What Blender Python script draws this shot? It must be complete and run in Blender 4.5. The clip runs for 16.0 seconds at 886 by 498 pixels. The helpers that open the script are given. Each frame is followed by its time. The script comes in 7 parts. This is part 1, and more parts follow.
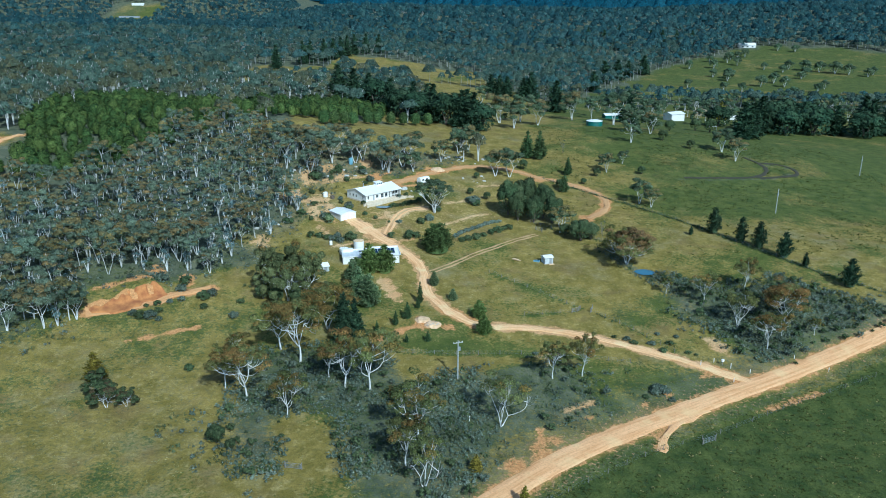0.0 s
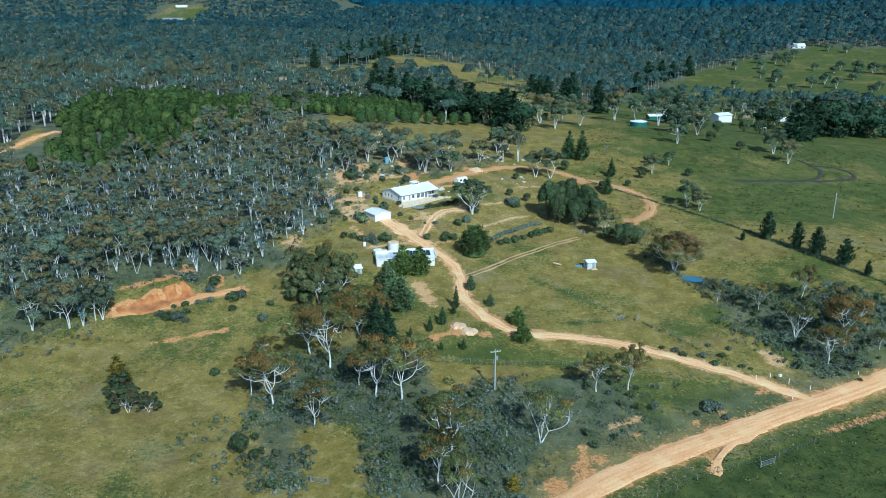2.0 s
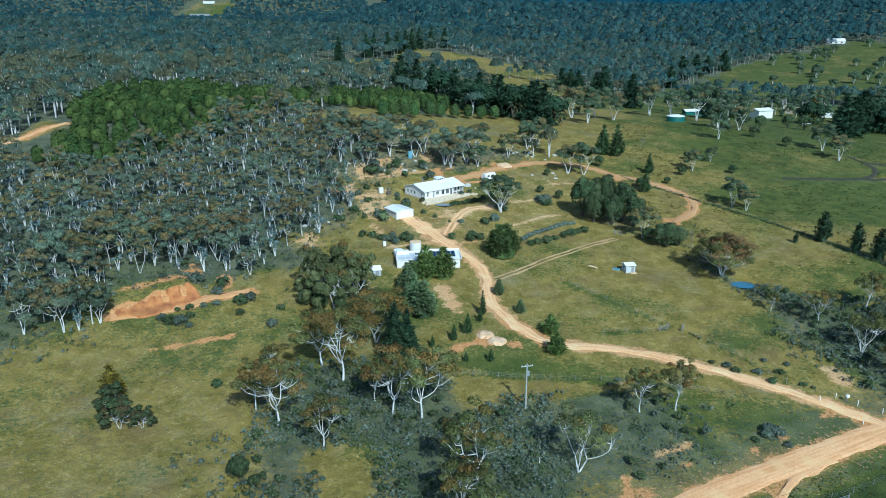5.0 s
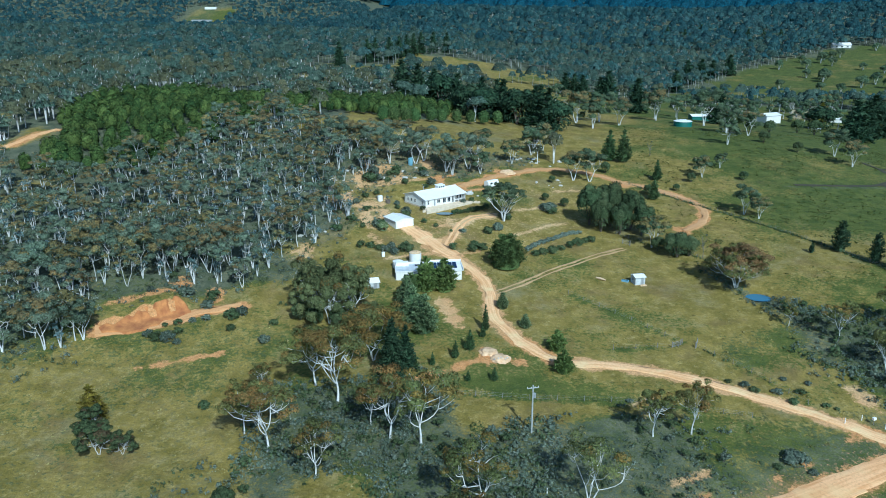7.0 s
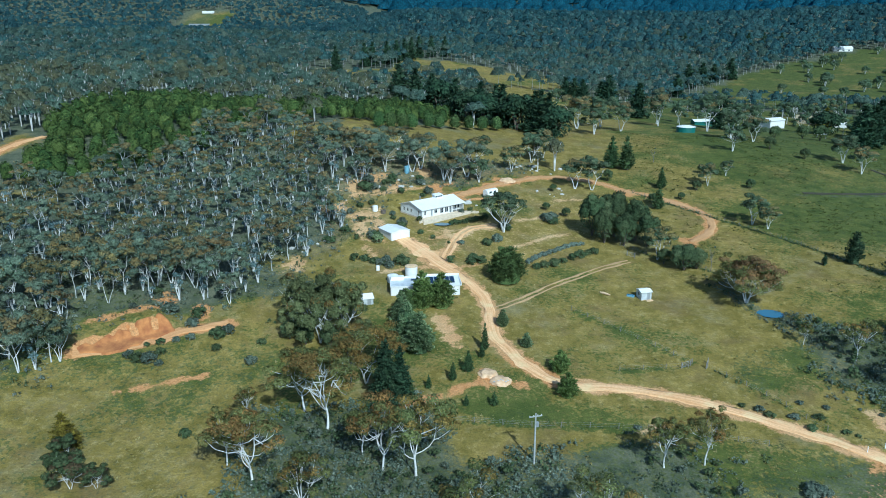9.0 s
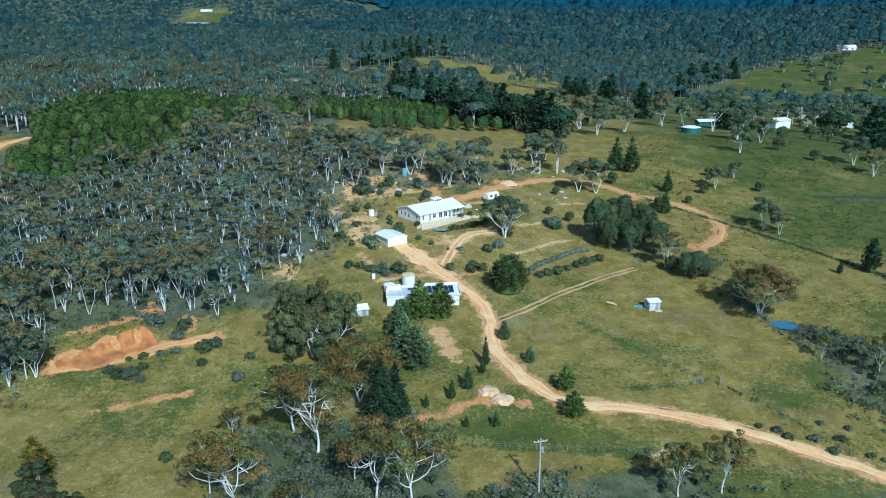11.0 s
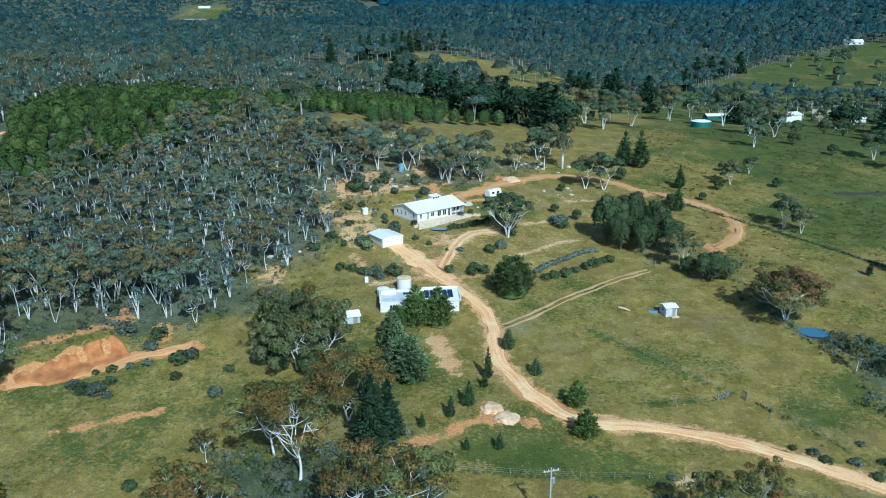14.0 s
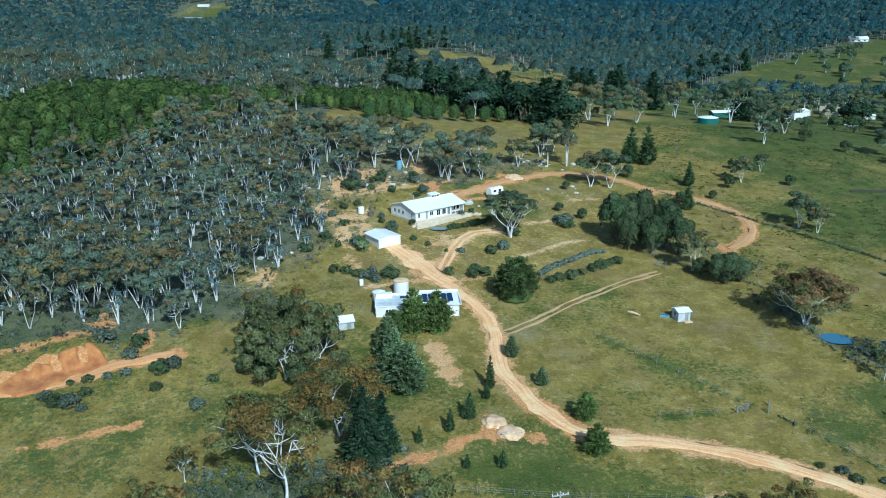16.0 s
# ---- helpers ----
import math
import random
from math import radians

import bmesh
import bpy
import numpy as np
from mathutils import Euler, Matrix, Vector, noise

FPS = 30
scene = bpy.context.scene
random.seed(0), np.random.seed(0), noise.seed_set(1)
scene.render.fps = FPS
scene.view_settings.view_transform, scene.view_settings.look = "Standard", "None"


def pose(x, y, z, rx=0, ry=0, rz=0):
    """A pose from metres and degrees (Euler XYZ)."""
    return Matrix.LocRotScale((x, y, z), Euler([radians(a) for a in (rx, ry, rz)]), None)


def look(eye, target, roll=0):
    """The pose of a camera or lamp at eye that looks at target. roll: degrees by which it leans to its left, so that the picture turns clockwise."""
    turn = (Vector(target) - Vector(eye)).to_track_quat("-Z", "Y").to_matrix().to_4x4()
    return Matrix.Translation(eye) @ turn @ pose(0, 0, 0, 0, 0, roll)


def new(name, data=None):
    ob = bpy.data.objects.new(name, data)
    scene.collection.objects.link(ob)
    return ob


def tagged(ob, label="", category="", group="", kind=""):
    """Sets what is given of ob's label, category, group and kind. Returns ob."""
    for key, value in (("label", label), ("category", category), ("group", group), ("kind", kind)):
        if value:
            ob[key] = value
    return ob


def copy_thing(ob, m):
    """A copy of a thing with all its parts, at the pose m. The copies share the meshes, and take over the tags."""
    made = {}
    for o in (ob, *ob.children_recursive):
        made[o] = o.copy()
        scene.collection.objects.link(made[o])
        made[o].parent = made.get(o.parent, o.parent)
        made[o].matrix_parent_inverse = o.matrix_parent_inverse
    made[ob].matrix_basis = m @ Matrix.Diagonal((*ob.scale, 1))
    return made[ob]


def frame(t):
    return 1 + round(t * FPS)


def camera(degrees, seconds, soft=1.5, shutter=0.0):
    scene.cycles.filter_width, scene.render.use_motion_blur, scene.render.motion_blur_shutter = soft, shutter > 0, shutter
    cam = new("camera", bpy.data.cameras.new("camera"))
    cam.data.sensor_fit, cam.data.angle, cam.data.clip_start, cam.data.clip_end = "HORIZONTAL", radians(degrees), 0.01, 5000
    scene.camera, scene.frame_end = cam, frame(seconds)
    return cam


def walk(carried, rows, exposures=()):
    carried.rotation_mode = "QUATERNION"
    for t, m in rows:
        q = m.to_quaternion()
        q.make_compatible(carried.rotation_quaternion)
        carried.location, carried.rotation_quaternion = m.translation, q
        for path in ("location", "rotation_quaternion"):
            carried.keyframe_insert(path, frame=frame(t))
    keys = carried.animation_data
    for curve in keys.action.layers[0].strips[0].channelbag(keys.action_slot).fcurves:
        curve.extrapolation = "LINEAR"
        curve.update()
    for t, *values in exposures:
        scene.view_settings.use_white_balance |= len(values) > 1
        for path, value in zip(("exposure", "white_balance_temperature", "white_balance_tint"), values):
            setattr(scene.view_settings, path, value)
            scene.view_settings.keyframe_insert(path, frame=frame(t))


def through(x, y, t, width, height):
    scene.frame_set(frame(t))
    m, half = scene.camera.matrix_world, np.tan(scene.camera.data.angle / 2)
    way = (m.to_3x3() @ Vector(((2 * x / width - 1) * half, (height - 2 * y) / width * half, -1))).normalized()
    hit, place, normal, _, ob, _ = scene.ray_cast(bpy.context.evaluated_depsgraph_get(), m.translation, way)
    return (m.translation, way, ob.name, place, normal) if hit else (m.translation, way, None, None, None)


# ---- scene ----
cam = camera(59.11, 16.0, soft=1.0)
PATH = [
    (0, (0.00, 0.00, 82.80), (0.00, 95.25, 52.35), 0.33),
    (0.5, (-0.05, 2.09, 82.09), (-0.68, 97.36, 51.71), 0.31),
    (1, (-0.12, 4.32, 81.45), (-1.86, 99.60, 51.14), 0.28),
    (1.5, (-0.12, 6.58, 80.79), (-3.30, 101.85, 50.56), 0.25),
    (2, (-0.14, 8.86, 80.08), (-4.89, 104.07, 49.89), 0.17),
    (2.5, (-0.23, 11.11, 79.46), (-5.97, 106.28, 49.30), 0.13),
    (3, (-0.37, 13.63, 78.76), (-6.47, 108.72, 48.43), 0.13),
    (3.5, (-0.58, 16.74, 78.02), (-6.81, 111.78, 47.57), 0.15),
    (4, (-0.74, 19.79, 77.17), (-7.65, 114.77, 46.67), 0.15),
    (6.5, (-1.42, 31.53, 74.40), (-9.82, 126.56, 44.42), 0.01),
    (7, (-1.42, 33.73, 74.36), (-9.76, 128.83, 44.60), -0.04),
    (7.5, (-1.46, 35.98, 74.23), (-9.77, 131.14, 44.65), -0.08),
    (8, (-1.53, 38.28, 74.09), (-9.81, 133.49, 44.65), -0.09),
    (8.5, (-1.63, 40.54, 74.12), (-9.87, 135.78, 44.74), -0.07),
    (9, (-1.75, 42.69, 74.13), (-9.97, 137.94, 44.81), -0.09),
    (11.5, (-2.39, 53.81, 73.18), (-10.55, 148.99, 43.62), -0.05),
    (12, (-2.51, 56.03, 72.61), (-10.69, 151.19, 42.98), -0.02),
    (12.5, (-2.67, 58.30, 71.97), (-10.88, 153.46, 42.34), -0.06),
    (13, (-2.73, 60.63, 71.37), (-10.96, 155.78, 41.73), -0.12),
    (13.5, (-2.76, 63.00, 70.70), (-11.06, 158.13, 41.03), -0.17),
    (14, (-2.90, 65.28, 70.06), (-11.19, 160.40, 40.35), -0.19),
    (14.5, (-3.04, 67.55, 69.46), (-11.31, 162.66, 39.70), -0.21),
    (15, (-3.17, 69.77, 68.86), (-11.47, 164.88, 39.10), -0.23),
    (15.5, (-3.33, 72.01, 68.24), (-11.64, 167.11, 38.45), -0.23),
    (16, (-3.36, 74.26, 67.60), (-11.74, 169.35, 37.82), -0.25),
]
walk(cam, [(t, look(eye, target, roll)) for t, eye, target, roll in PATH],
     exposures=[(0.0, -0.04, 4600, -5), (16.0, -0.04, 4600, -5)])

# ---- world, sun, exposure ----
world = bpy.data.worlds.new("sky_world")
scene.world = world
world.use_nodes = True
wn = world.node_tree
sky = wn.nodes.new("ShaderNodeTexSky")
sky.sky_type, sky.sun_disc = "NISHITA", False
SUN_AZ, SUN_EL = (0.45, -0.89), radians(40)
sky.sun_elevation, sky.sun_rotation = SUN_EL, math.atan2(SUN_AZ[0], SUN_AZ[1])
wn.nodes["Background"].inputs[1].default_value = 0.10
wn.links.new(sky.outputs[0], wn.nodes["Background"].inputs[0])
sun = new("sun", bpy.data.lights.new("sun", "SUN"))
sun.data.energy, sun.data.angle, sun.data.color = 4.6, radians(1.0), (1.0, 0.91, 0.75)
sun.matrix_world = look((SUN_AZ[0] * 100, SUN_AZ[1] * 100, 100 * math.tan(SUN_EL)), (0, 0, 0))
scene.view_settings.exposure = 0.0


# ---- materials ----
def shader(name):
    m = bpy.data.materials.new(name)
    m.use_nodes = True
    return m, m.node_tree.nodes, m.node_tree.links, m.node_tree.nodes["Principled BSDF"]


def mixed(nt, a, b, fac):
    """Mix of two colours (tuples or sockets) by a socket or number."""
    n = nt.nodes.new("ShaderNodeMix")
    n.data_type = "RGBA"
    for i, v in ((0, fac), (6, a), (7, b)):
        if isinstance(v, (int, float)):
            n.inputs[i].default_value = v
        elif isinstance(v, tuple):
            n.inputs[i].default_value = (*v, 1)
        else:
            nt.links.new(v, n.inputs[i])
    return n.outputs[2]


def ramp(nt, fac, stops):
    n = nt.nodes.new("ShaderNodeValToRGB")
    el = n.color_ramp.elements
    while len(el) < len(stops):
        el.new(0.5)
    for e, (p, c) in zip(el, stops):
        e.position, e.color = p, (*c, 1) if isinstance(c, tuple) else (c, c, c, 1)
    nt.links.new(fac, n.inputs[0])
    return n.outputs[0]


def grain(nt, scale, detail=4, rough=0.6, stretch=None):
    tc = nt.nodes.new("ShaderNodeTexCoord")
    n = nt.nodes.new("ShaderNodeTexNoise")
    n.inputs["Scale"].default_value, n.inputs["Detail"].default_value = scale, detail
    n.inputs["Roughness"].default_value = rough
    src = tc.outputs["Object"]
    if stretch:
        mp = nt.nodes.new("ShaderNodeMapping")
        mp.inputs["Scale"].default_value = stretch
        nt.links.new(src, mp.inputs[0])
        src = mp.outputs[0]
    nt.links.new(src, n.inputs["Vector"])
    return n.outputs["Fac"]


def bumped(nt, bsdf, height, strength=0.5, distance=0.05):
    b = nt.nodes.new("ShaderNodeBump")
    b.inputs["Strength"].default_value, b.inputs["Distance"].default_value = strength, distance
    nt.links.new(height, b.inputs["Height"])
    nt.links.new(b.outputs[0], bsdf.inputs["Normal"])


def plain(name, c1, c2, scale=2.0, rough=0.7, metal=0.0, bump=0.3):
    """A worn surface of two tones, with coarse stains and fine grain."""
    m, nodes, links, p = shader(name)
    nt = m.node_tree
    coarse, fine = grain(nt, scale), grain(nt, scale * 9)
    col = mixed(nt, c1, c2, ramp(nt, coarse, [(0.35, 0.0), (0.65, 1.0)]))
    col = mixed(nt, col, tuple(v * 0.75 for v in c1), ramp(nt, fine, [(0.5, 0.0), (0.8, 0.5)]))
    links.new(col, p.inputs["Base Color"])
    p.inputs["Roughness"].default_value, p.inputs["Metallic"].default_value = rough, metal
    bumped(nt, p, fine, bump)
    return m


def leaves(name, tones, through=0.2, leafy=3.2, gaps=0.45):
    """Foliage: each spray has a tone of its own, whole crowns drift between tones, fine leaf grain breaks the surface and gaps open between the leaves."""
    m, nodes, links, p = shader(name)
    nt = m.node_tree
    geo, info = nodes.new("ShaderNodeNewGeometry"), nodes.new("ShaderNodeObjectInfo")
    tc = nodes.new("ShaderNodeNewGeometry")
    drift = nodes.new("ShaderNodeTexNoise")
    drift.inputs["Scale"].default_value, drift.inputs["Detail"].default_value = 0.11, 2
    links.new(tc.outputs["Position"], drift.inputs["Vector"])
    island = ramp(nt, geo.outputs["Random Per Island"], [(i / (len(tones) - 1), t) for i, t in enumerate(tones)])
    hsv = nodes.new("ShaderNodeHueSaturation")
    links.new(island, hsv.inputs["Color"])
    val = nodes.new("ShaderNodeMapRange")
    val.inputs[1].default_value, val.inputs[2].default_value = 0.3, 0.7
    val.inputs[3].default_value, val.inputs[4].default_value = 0.65, 1.3
    links.new(drift.outputs["Fac"], val.inputs[0])
    tuft = nodes.new("ShaderNodeTexNoise")
    tuft.inputs["Scale"].default_value, tuft.inputs["Detail"].default_value, tuft.inputs["Roughness"].default_value = leafy, 3, 0.75
    links.new(tc.outputs["Position"], tuft.inputs["Vector"])
    spread = nodes.new("ShaderNodeMapRange")
    spread.inputs[1].default_value, spread.inputs[2].default_value = 0.36, 0.66
    spread.inputs[3].default_value, spread.inputs[4].default_value = 0.50, 1.50
    links.new(tuft.outputs["Fac"], spread.inputs[0])
    both = nodes.new("ShaderNodeMath")
    both.operation = "MULTIPLY"
    links.new(val.outputs[0], both.inputs[0])
    links.new(spread.outputs[0], both.inputs[1])
    links.new(both.outputs[0], hsv.inputs["Value"])
    bumped(nt, p, tuft.outputs["Fac"], 1.0, 0.9 / leafy)
    hue = nodes.new("ShaderNodeMapRange")
    hue.inputs[3].default_value, hue.inputs[4].default_value = 0.485, 0.515
    links.new(info.outputs["Random"], hue.inputs[0])
    links.new(hue.outputs[0], hsv.inputs["Hue"])
    links.new(hsv.outputs[0], p.inputs["Base Color"])
    p.inputs["Roughness"].default_value = 0.8
    p.inputs["Specular IOR Level"].default_value = 0.1
    tr, add = nodes.new("ShaderNodeBsdfTranslucent"), nodes.new("ShaderNodeMixShader")
    links.new(hsv.outputs[0], tr.inputs[0])
    add.inputs[0].default_value = through
    links.new(p.outputs[0], add.inputs[1])
    links.new(tr.outputs[0], add.inputs[2])
    lace = nodes.new("ShaderNodeTexNoise")
    lace.inputs["Scale"].default_value, lace.inputs["Detail"].default_value, lace.inputs["Roughness"].default_value = leafy * 0.9, 2, 0.7
    links.new(tc.outputs["Position"], lace.inputs["Vector"])
    cut = nodes.new("ShaderNodeMath")
    cut.operation, cut.inputs[1].default_value = "GREATER_THAN", gaps
    links.new(lace.outputs["Fac"], cut.inputs[0])
    clear, leaf = nodes.new("ShaderNodeBsdfTransparent"), nodes.new("ShaderNodeMixShader")
    links.new(cut.outputs[0], leaf.inputs[0])
    links.new(clear.outputs[0], leaf.inputs[1])
    links.new(add.outputs[0], leaf.inputs[2])
    links.new(leaf.outputs[0], nodes["Material Output"].inputs[0])
    return m


GUM_LEAF = leaves("gum_leaf", [(0.168, 0.186, 0.066), (0.216, 0.230, 0.082), (0.280, 0.286, 0.104)], 0.4, 3.0, 0.51)
RUST_LEAF = leaves("gum_new_leaf", [(0.250, 0.182, 0.064), (0.320, 0.220, 0.070), (0.405, 0.268, 0.080)], 0.4, 3.0, 0.51)
DUSK_LEAF = leaves("dusky_gum_leaf", [(0.100, 0.082, 0.048), (0.140, 0.108, 0.058), (0.190, 0.140, 0.070)], 0.3, 3.0, 0.46)
RED_LEAF = leaves("red_gum_leaf", [(0.235, 0.158, 0.082), (0.320, 0.195, 0.092), (0.420, 0.240, 0.104)], 0.3, 3.0, 0.48)
FOREST_LEAF = leaves("forest_gum_leaf", [(0.160, 0.212, 0.146), (0.204, 0.258, 0.174), (0.258, 0.312, 0.212)], 0.4, 3.0, 0.47)
FOREST_RUST = leaves("forest_gum_new_leaf", [(0.230, 0.205, 0.100), (0.290, 0.240, 0.106), (0.360, 0.275, 0.110)], 0.4, 3.0, 0.47)
OLIVE_LEAF = leaves("olive_gum_leaf", [(0.140, 0.165, 0.070), (0.180, 0.205, 0.086), (0.232, 0.252, 0.108)], 0.3, 2.6, 0.46)
VALLEY_LEAF = leaves("paddock_gum_leaf", [(0.095, 0.140, 0.076), (0.125, 0.172, 0.094), (0.165, 0.210, 0.120)], 0.3, 2.6, 0.45)
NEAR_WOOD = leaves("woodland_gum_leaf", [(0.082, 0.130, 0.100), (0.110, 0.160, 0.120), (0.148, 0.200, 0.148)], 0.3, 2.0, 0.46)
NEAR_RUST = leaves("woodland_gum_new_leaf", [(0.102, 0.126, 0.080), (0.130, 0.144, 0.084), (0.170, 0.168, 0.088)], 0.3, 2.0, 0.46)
BLUE_LEAF = leaves("blue_sapling_leaf", [(0.160, 0.232, 0.236), (0.205, 0.280, 0.280), (0.265, 0.340, 0.335)], 0.3, 2.6, 0.48)
GREY_LEAF = leaves("grey_shrub_leaf", [(0.112, 0.145, 0.104), (0.154, 0.188, 0.134), (0.245, 0.272, 0.208)], 0.2, 4.0, 0.44)
PINE_LEAF = leaves("pine_needle", [(0.027, 0.054, 0.030), (0.043, 0.078, 0.040), (0.070, 0.108, 0.056)], 0.1, 3.2, 0.42)
YOUNG_LEAF = leaves("plantation_needle", [(0.048, 0.086, 0.027), (0.088, 0.130, 0.035), (0.148, 0.188, 0.049)], 0.2, 2.4, 0.40)
EVERGREEN = leaves("evergreen_leaf", [(0.068, 0.100, 0.044), (0.094, 0.126, 0.056), (0.126, 0.154, 0.072)], 0.2, 3.2, 0.43)
SPRUCE_LEAF = leaves("spruce_needle", [(0.118, 0.172, 0.078), (0.200, 0.262, 0.118), (0.370, 0.430, 0.220)], 0.25, 4.5, 0.40)
GREEN_LEAF = leaves("broad_leaf", [(0.072, 0.120, 0.040), (0.108, 0.165, 0.054), (0.165, 0.222, 0.078)], 0.2, 3.4, 0.40)
SHRUB_LEAF = leaves("shrub_leaf", [(0.088, 0.126, 0.054), (0.124, 0.164, 0.074), (0.170, 0.208, 0.102)], 0.25, 4.5, 0.46)
CONE_LEAF = leaves("cypress_leaf", [(0.108, 0.168, 0.048), (0.164, 0.236, 0.068), (0.250, 0.325, 0.100)], 0.35, 4.5, 0.40)
LAVENDER_LEAF = leaves("lavender_leaf", [(0.190, 0.235, 0.180), (0.240, 0.290, 0.225), (0.310, 0.360, 0.285)], 0.2, 4.0, 0.40)
DRIVE_PINE = leaves("young_pine_needle", [(0.058, 0.100, 0.042), (0.092, 0.142, 0.056), (0.145, 0.195, 0.076)], 0.1, 3.2, 0.42)
GOLD_LEAF = leaves("golden_leaf", [(0.14, 0.13, 0.02), (0.30, 0.25, 0.04)])
# far leaf tones go bluer with distance: haze put into the base colour
HAZED_WOOD = leaves("hazed_gum_leaf", [(0.036, 0.082, 0.080), (0.056, 0.108, 0.102), (0.088, 0.144, 0.130)], 0.2, 1.2, 0.44)
HAZED_WOOD_RUST = leaves("hazed_gum_new_leaf", [(0.050, 0.084, 0.068), (0.070, 0.104, 0.080), (0.104, 0.132, 0.096)], 0.2, 1.2, 0.44)
HAZED_HILL_LEAF = leaves("hazed_hill_leaf", [(0.034, 0.078, 0.080), (0.050, 0.100, 0.098), (0.076, 0.128, 0.120)], 0.2, 0.6, 0.42)
HAZED_HILL_DARK = leaves("dark_hazed_hill_leaf", [(0.022, 0.058, 0.068), (0.034, 0.076, 0.082), (0.052, 0.096, 0.098)], 0.2, 0.6, 0.42)
# farthest ranges: the blue of the haze painted as leaf colour
HAZED_RANGE_LEAF = leaves("hazed_range_leaf", [(0.016, 0.062, 0.100), (0.024, 0.080, 0.124)], 0.2, 0.25, 0.3)
GRASS_LEAF = leaves("grass_blade", [(0.24, 0.215, 0.075), (0.31, 0.27, 0.10), (0.40, 0.34, 0.15)], 0.2, 6.0, 0.3)
GREEN_BLADE = leaves("green_blade", [(0.085, 0.100, 0.026), (0.125, 0.138, 0.036), (0.175, 0.182, 0.052)], 0.5, 5.0, 0.2)
BARK = plain("white_bark", (0.80, 0.79, 0.76), (0.58, 0.56, 0.53), 1.6, 0.85, 0, 0.6)
PALE_BARK = plain("pale_grey_bark", (0.66, 0.66, 0.63), (0.42, 0.42, 0.40), 1.6, 0.85)
GREY_BARK = plain("grey_far_bark", (0.54, 0.54, 0.52), (0.38, 0.38, 0.37), 1.0, 0.8)
DARK_BARK = plain("dark_bark", (0.09, 0.07, 0.055), (0.16, 0.13, 0.10), 2.0, 0.9)
WHITE_PAINT = plain("white_paint", (0.86, 0.84, 0.80), (0.77, 0.75, 0.70), 0.6, 0.6, 0, 0.05)
WHITE_ROOF = plain("white_roof_sheet", (0.90, 0.89, 0.86), (0.83, 0.82, 0.79), 0.4, 0.4, 0, 0.05)
GREY_STEEL = plain("grey_steel", (0.42, 0.44, 0.46), (0.32, 0.33, 0.34), 0.8, 0.5, 0.3, 0.1)
PALE_STEEL = plain("pale_steel", (0.66, 0.68, 0.69), (0.50, 0.52, 0.53), 1.2, 0.45, 0.1, 0.1)
CREAM = plain("cream_render", (0.68, 0.58, 0.44), (0.56, 0.46, 0.33), 1.2, 0.85)
WEATHERED = plain("weathered_pole", (0.46, 0.47, 0.45), (0.34, 0.34, 0.32), 3.0, 0.85)
TIMBER = plain("grey_timber", (0.27, 0.25, 0.22), (0.17, 0.155, 0.135), 3.0, 0.85)
SAND = plain("pale_sand", (0.76, 0.57, 0.35), (0.56, 0.38, 0.21), 1.6, 0.95)
HEAP_SAND = plain("heaped_sand", (0.80, 0.56, 0.34), (0.58, 0.37, 0.20), 1.1, 0.95)
ROCK = plain("granite", (0.60, 0.58, 0.53), (0.40, 0.385, 0.35), 1.0, 0.9)
GREEN_PAINT = plain("green_paint", (0.03, 0.16, 0.13), (0.025, 0.12, 0.10), 0.6, 0.5, 0, 0.05)
BLUE_PAINT = plain("blue_paint", (0.22, 0.40, 0.50), (0.18, 0.33, 0.42), 0.6, 0.5, 0, 0.05)
TAN_PAINT = plain("tan_paint", (0.42, 0.35, 0.22), (0.36, 0.30, 0.19), 0.6, 0.6, 0, 0.05)


def glass(name, tint, rough=0.08):
    m, nodes, links, p = shader(name)
    p.inputs["Base Color"].default_value = (*tint, 1)
    p.inputs["Roughness"].default_value, p.inputs["Specular IOR Level"].default_value = rough, 0.7
    return m


DARK_GLASS = glass("dark_window_glass", (0.03, 0.04, 0.05))
SOLAR = glass("solar_glass", (0.015, 0.03, 0.07))
WATER = glass("pond_water", (0.07, 0.17, 0.25), 0.2)


